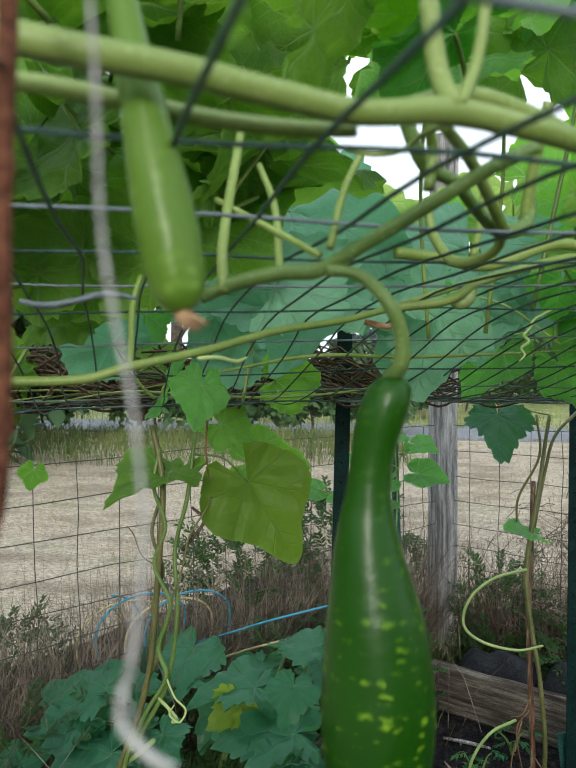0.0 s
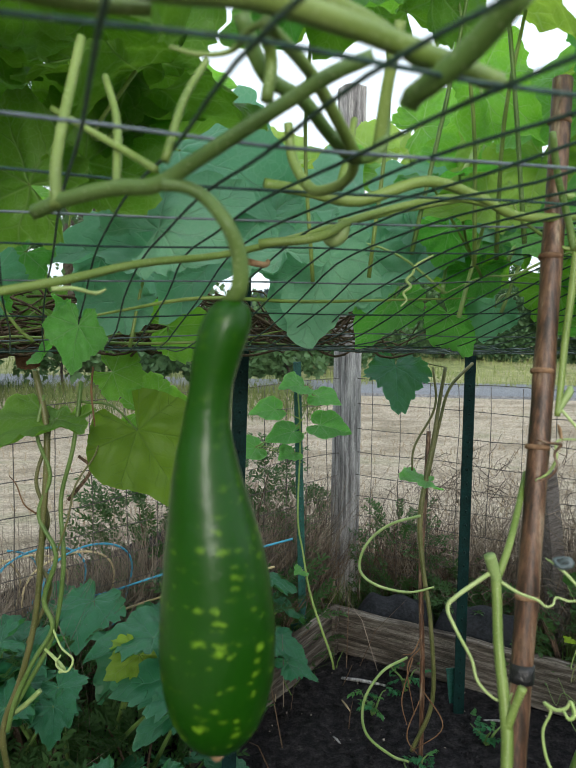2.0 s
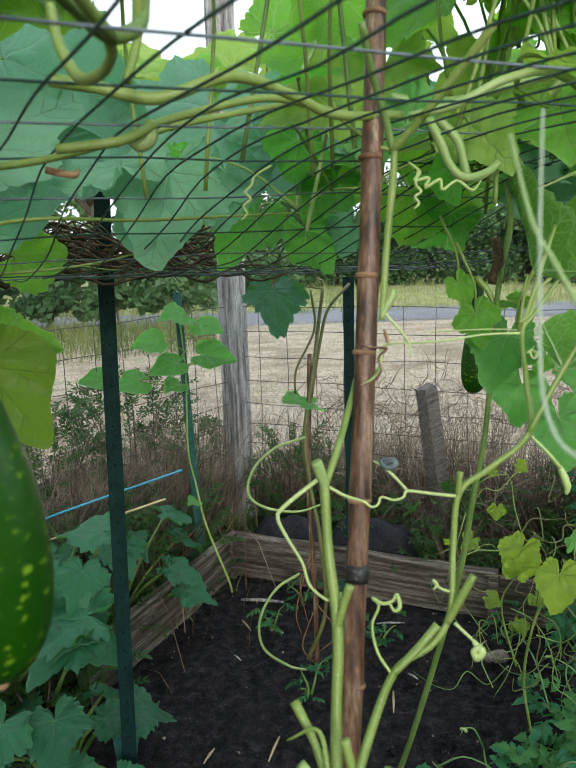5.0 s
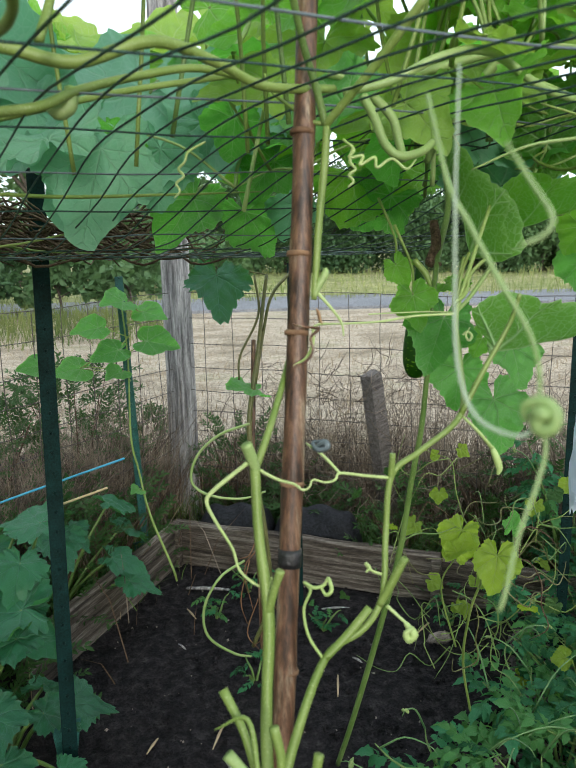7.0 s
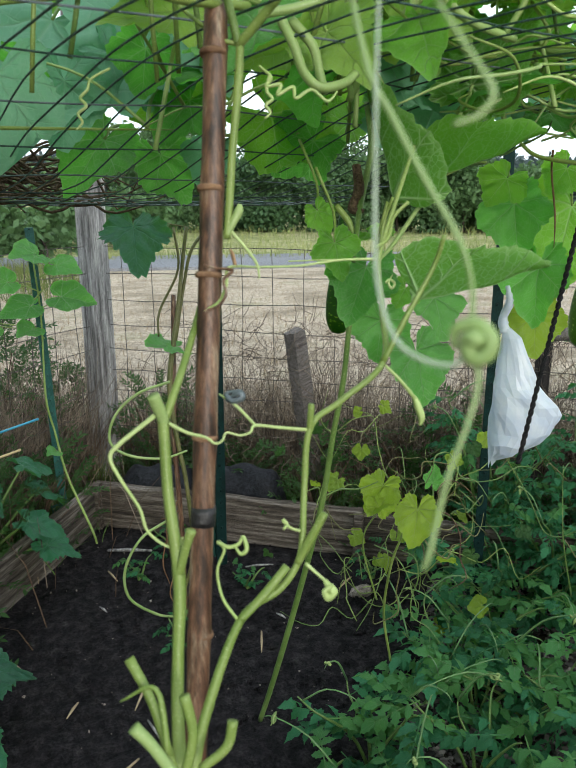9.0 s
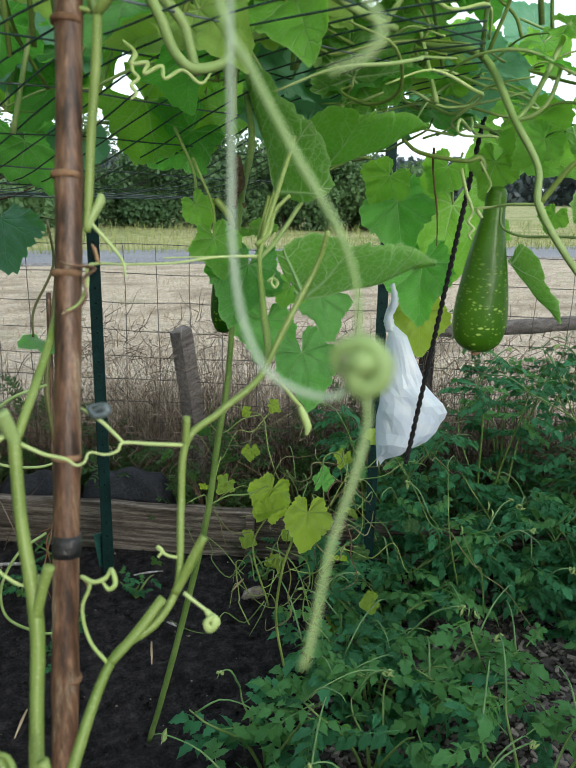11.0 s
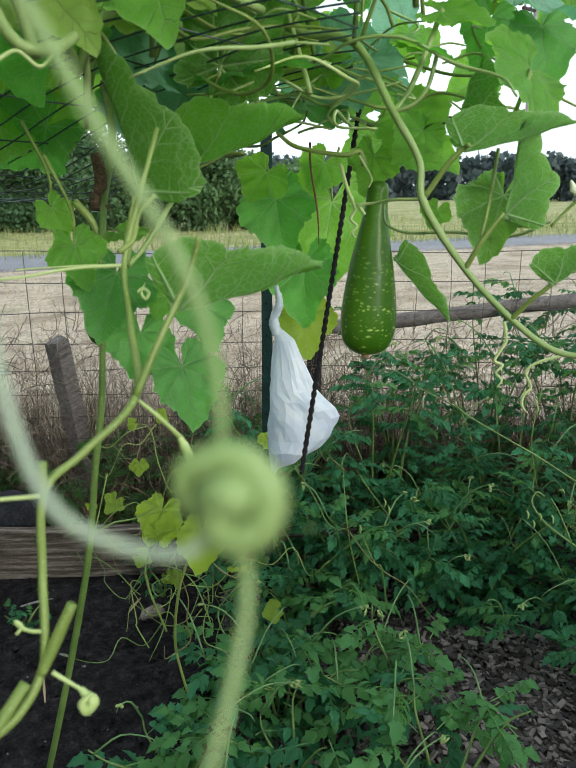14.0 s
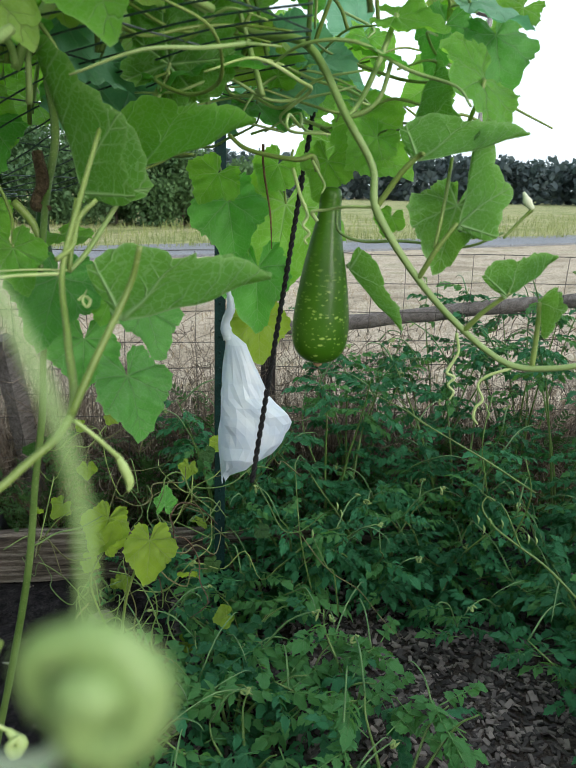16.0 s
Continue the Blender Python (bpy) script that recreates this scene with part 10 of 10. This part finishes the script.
# tangled dry tendrils round the yellowing leaves
rs = random.Random(51)
tangle = thing("dry_vine", (1.45, 2.1, 0), "tangle of thin yellowing vines climbing over the board", "vine")
for i in range(46):
    a = rs.uniform(0, 6.3)
    x, y, z = rs.gauss(0, 0.16), rs.gauss(0, 0.16), rs.uniform(0.0, 0.75)
    pts = []
    for j in range(6):
        pts.append((x, y, max(0.0, z)))
        x += 0.07 * math.cos(a)
        y += 0.07 * math.sin(a)
        z += rs.uniform(-0.10, 0.10)
        a += rs.uniform(-1.3, 1.3)
    tube("tendril", pts, [0.0022, 0.002, 0.001], (M_STEM, M_STEM_DARK, M_STEM_OLD)[i % 3], tangle, sides=4, per=4)
for i in range(26):
    c = (rs.gauss(0, 0.2), rs.gauss(0, 0.2), rs.uniform(0.1, 0.8))
    leaf(tangle, c, (rs.uniform(-1, 1), rs.uniform(-1, 1), -0.5), (rs.uniform(-0.6, 0.6), -0.8, 0.7), rs.uniform(0.025, 0.05), rs.randrange(8), M_LEAF_OLD if i % 3 else M_WEED)

# near tendrils and strings close to the walk
near_vine = thing("gourd_tendril", (0, 0, 0), "pale gourd tendril dangling from the trellis close by", "tendril")
tube("tendril", [(0.386, 0.327, 1.623), (0.379, 0.313, 1.577), (0.375, 0.303, 1.542), (0.372, 0.295, 1.517), (0.372, 0.289, 1.501), (0.374, 0.281, 1.490), (0.380, 0.275, 1.485), (0.387, 0.269, 1.484), (0.391, 0.267, 1.488)], [0.0006, 0.0007, 0.0007, 0.0008, 0.0008, 0.0008, 0.0008, 0.0008], M_STRAND, near_vine, sides=8, per=8)
tube("tendril", [(0.392, 0.267, 1.491), (0.393, 0.263, 1.480), (0.388, 0.260, 1.467), (0.381, 0.258, 1.451), (0.374, 0.254, 1.430), (0.372, 0.254, 1.424)], [0.0010, 0.0008, 0.0008, 0.0008, 0.0009, 0.0008], M_WHITISH, near_vine, sides=8, per=8)
tube("node", [(0.388, 0.269, 1.489), (0.388, 0.270, 1.495), (0.393, 0.266, 1.497), (0.396, 0.263, 1.493), (0.395, 0.263, 1.488), (0.391, 0.265, 1.487), (0.390, 0.266, 1.492), (0.391, 0.264, 1.493), (0.393, 0.263, 1.492)], [0.0008, 0.0018, 0.0024, 0.0029, 0.0029, 0.0025, 0.0026, 0.0031, 0.0024], M_WHITISH, near_vine, "pale swollen knot with a coiled tip", sides=8, per=6)
tube("tendril", [(0.392, 0.267, 1.493), (0.395, 0.273, 1.507), (0.394, 0.280, 1.521), (0.390, 0.297, 1.540), (0.385, 0.313, 1.561), (0.382, 0.326, 1.577), (0.383, 0.351, 1.616)], [0.0007, 0.0008, 0.0009, 0.0011, 0.0012, 0.0012, 0.0010], M_WHITISH, near_vine, sides=8, per=8)
tube("tendril", [(0.379, 0.275, 1.587), (0.382, 0.264, 1.574), (0.384, 0.253, 1.562), (0.381, 0.253, 1.556), (0.374, 0.255, 1.553)], [0.0007, 0.0009, 0.0009, 0.0008, 0.0006], M_WHITISH, near_vine, sides=8, per=8)
twine = thing("twine", (0, 0, 0), "pale frayed twine hanging from the mesh", "twine")
tube("strand", [(0.052, 0.137, 1.737), (0.057, 0.125, 1.684), (0.060, 0.120, 1.659), (0.061, 0.119, 1.634), (0.064, 0.117, 1.617), (0.067, 0.116, 1.604), (0.069, 0.114, 1.592), (0.070, 0.113, 1.580), (0.068, 0.112, 1.560), (0.066, 0.111, 1.551), (0.070, 0.110, 1.546), (0.076, 0.109, 1.543)], [0.0005, 0.0005, 0.0005, 0.0005, 0.0005, 0.0006, 0.0005, 0.0005, 0.0006, 0.0006, 0.0009, 0.0008], M_TWINE, twine, sides=6, per=7)
for i in range(3):
    a = 0.9 * i
    tube("fibre", [(0.066, 0.111, 1.556 - 0.02 * i), (0.0675 + 0.002 * math.cos(a), 0.111, 1.548 - 0.02 * i), (0.0665 + 0.004 * math.cos(a), 0.111, 1.540 - 0.02 * i)], [0.0003, 0.0002, 0.0001], M_TWINE, twine, sides=4, per=4)
stick = thing("twig", (0, 0, 0), "thin reddish brown twig hanging from the mesh", "twig")
tube("twig_body", [(0.014, 0.184, 1.769), (0.016, 0.177, 1.702), (0.017, 0.170, 1.651), (0.017, 0.169, 1.608), (0.016, 0.168, 1.577), (0.015, 0.167, 1.564)], [0.0028, 0.0026, 0.0025, 0.0024, 0.0020, 0.0008], M_TWIG_RED, stick, sides=7, per=6)
tube("bud", [(0.017, 0.170, 1.651), (0.0195, 0.169, 1.655), (0.0205, 0.169, 1.660)], [0.0018, 0.0014, 0.0004], M_TWIG_RED, stick, sides=6, per=3)
tube("bud", [(0.017, 0.169, 1.590), (0.0190, 0.168, 1.593), (0.0198, 0.168, 1.597)], [0.0016, 0.0012, 0.0004], M_TWIG_RED, stick, sides=6, per=3)
knot = thing("wire_tie", (0, 0, 0), "grey twisted wire tie on the mesh", "wire tie")
tube("tie", [(-0.130, 0.477, 1.650), (-0.110, 0.479, 1.647), (-0.089, 0.482, 1.651), (-0.071, 0.484, 1.655), (-0.049, 0.486, 1.652)], [0.0022, 0.0030, 0.0026, 0.0030, 0.0015], M_WIRE_GREY, knot, sides=6, per=6)

# ---- wood chips of the path ----
mulch = patch("mulch", (2.02, 1.40, 0), 0.85, 0.62, M_CHIP, "grey-brown wood chip mulch on the path", 0.014, 0.06, 0.006)
rs = random.Random(61)
CHIPS = []
for i in range(5):
    v, f = plank_data(1.0, 0.28 + 0.08 * i, 0.2, 70 + i, 2)
    CHIPS.append((v, f))
chip_data = {}
rest = []
for i in range(8000):
    p = Vector((2.02, 1.40, 0)) + U * rs.uniform(-0.82, 0.82) + V * rs.uniform(-0.6, 0.6)
    s = rs.uniform(0.012, 0.034)
    m = Matrix.Translation((p.x, p.y, 0.016 + rs.uniform(0, 0.014))) @ Euler((rs.uniform(-0.5, 0.5), rs.uniform(-0.5, 0.5), rs.uniform(0, 6.3))).to_matrix().to_4x4() @ Matrix.Scale(s, 4)
    k = rs.randrange(5)
    if i < 290:
        if k not in chip_data:
            o = link_mesh("wood_chip", *CHIPS[k], M_CHIP_B, mulch, smooth=False)
            chip_data[k] = o.data
        else:
            o = share("wood_chip", chip_data[k], mulch)
        o.matrix_basis = m
    else:
        rest.append(moved(CHIPS[k], m))
v, f = joined(rest)
tagged(link_mesh("loose_chips", v, f, M_CHIP_B, smooth=False), "loose grey-brown wood chips on the path", "wood chips", kind="stuff")
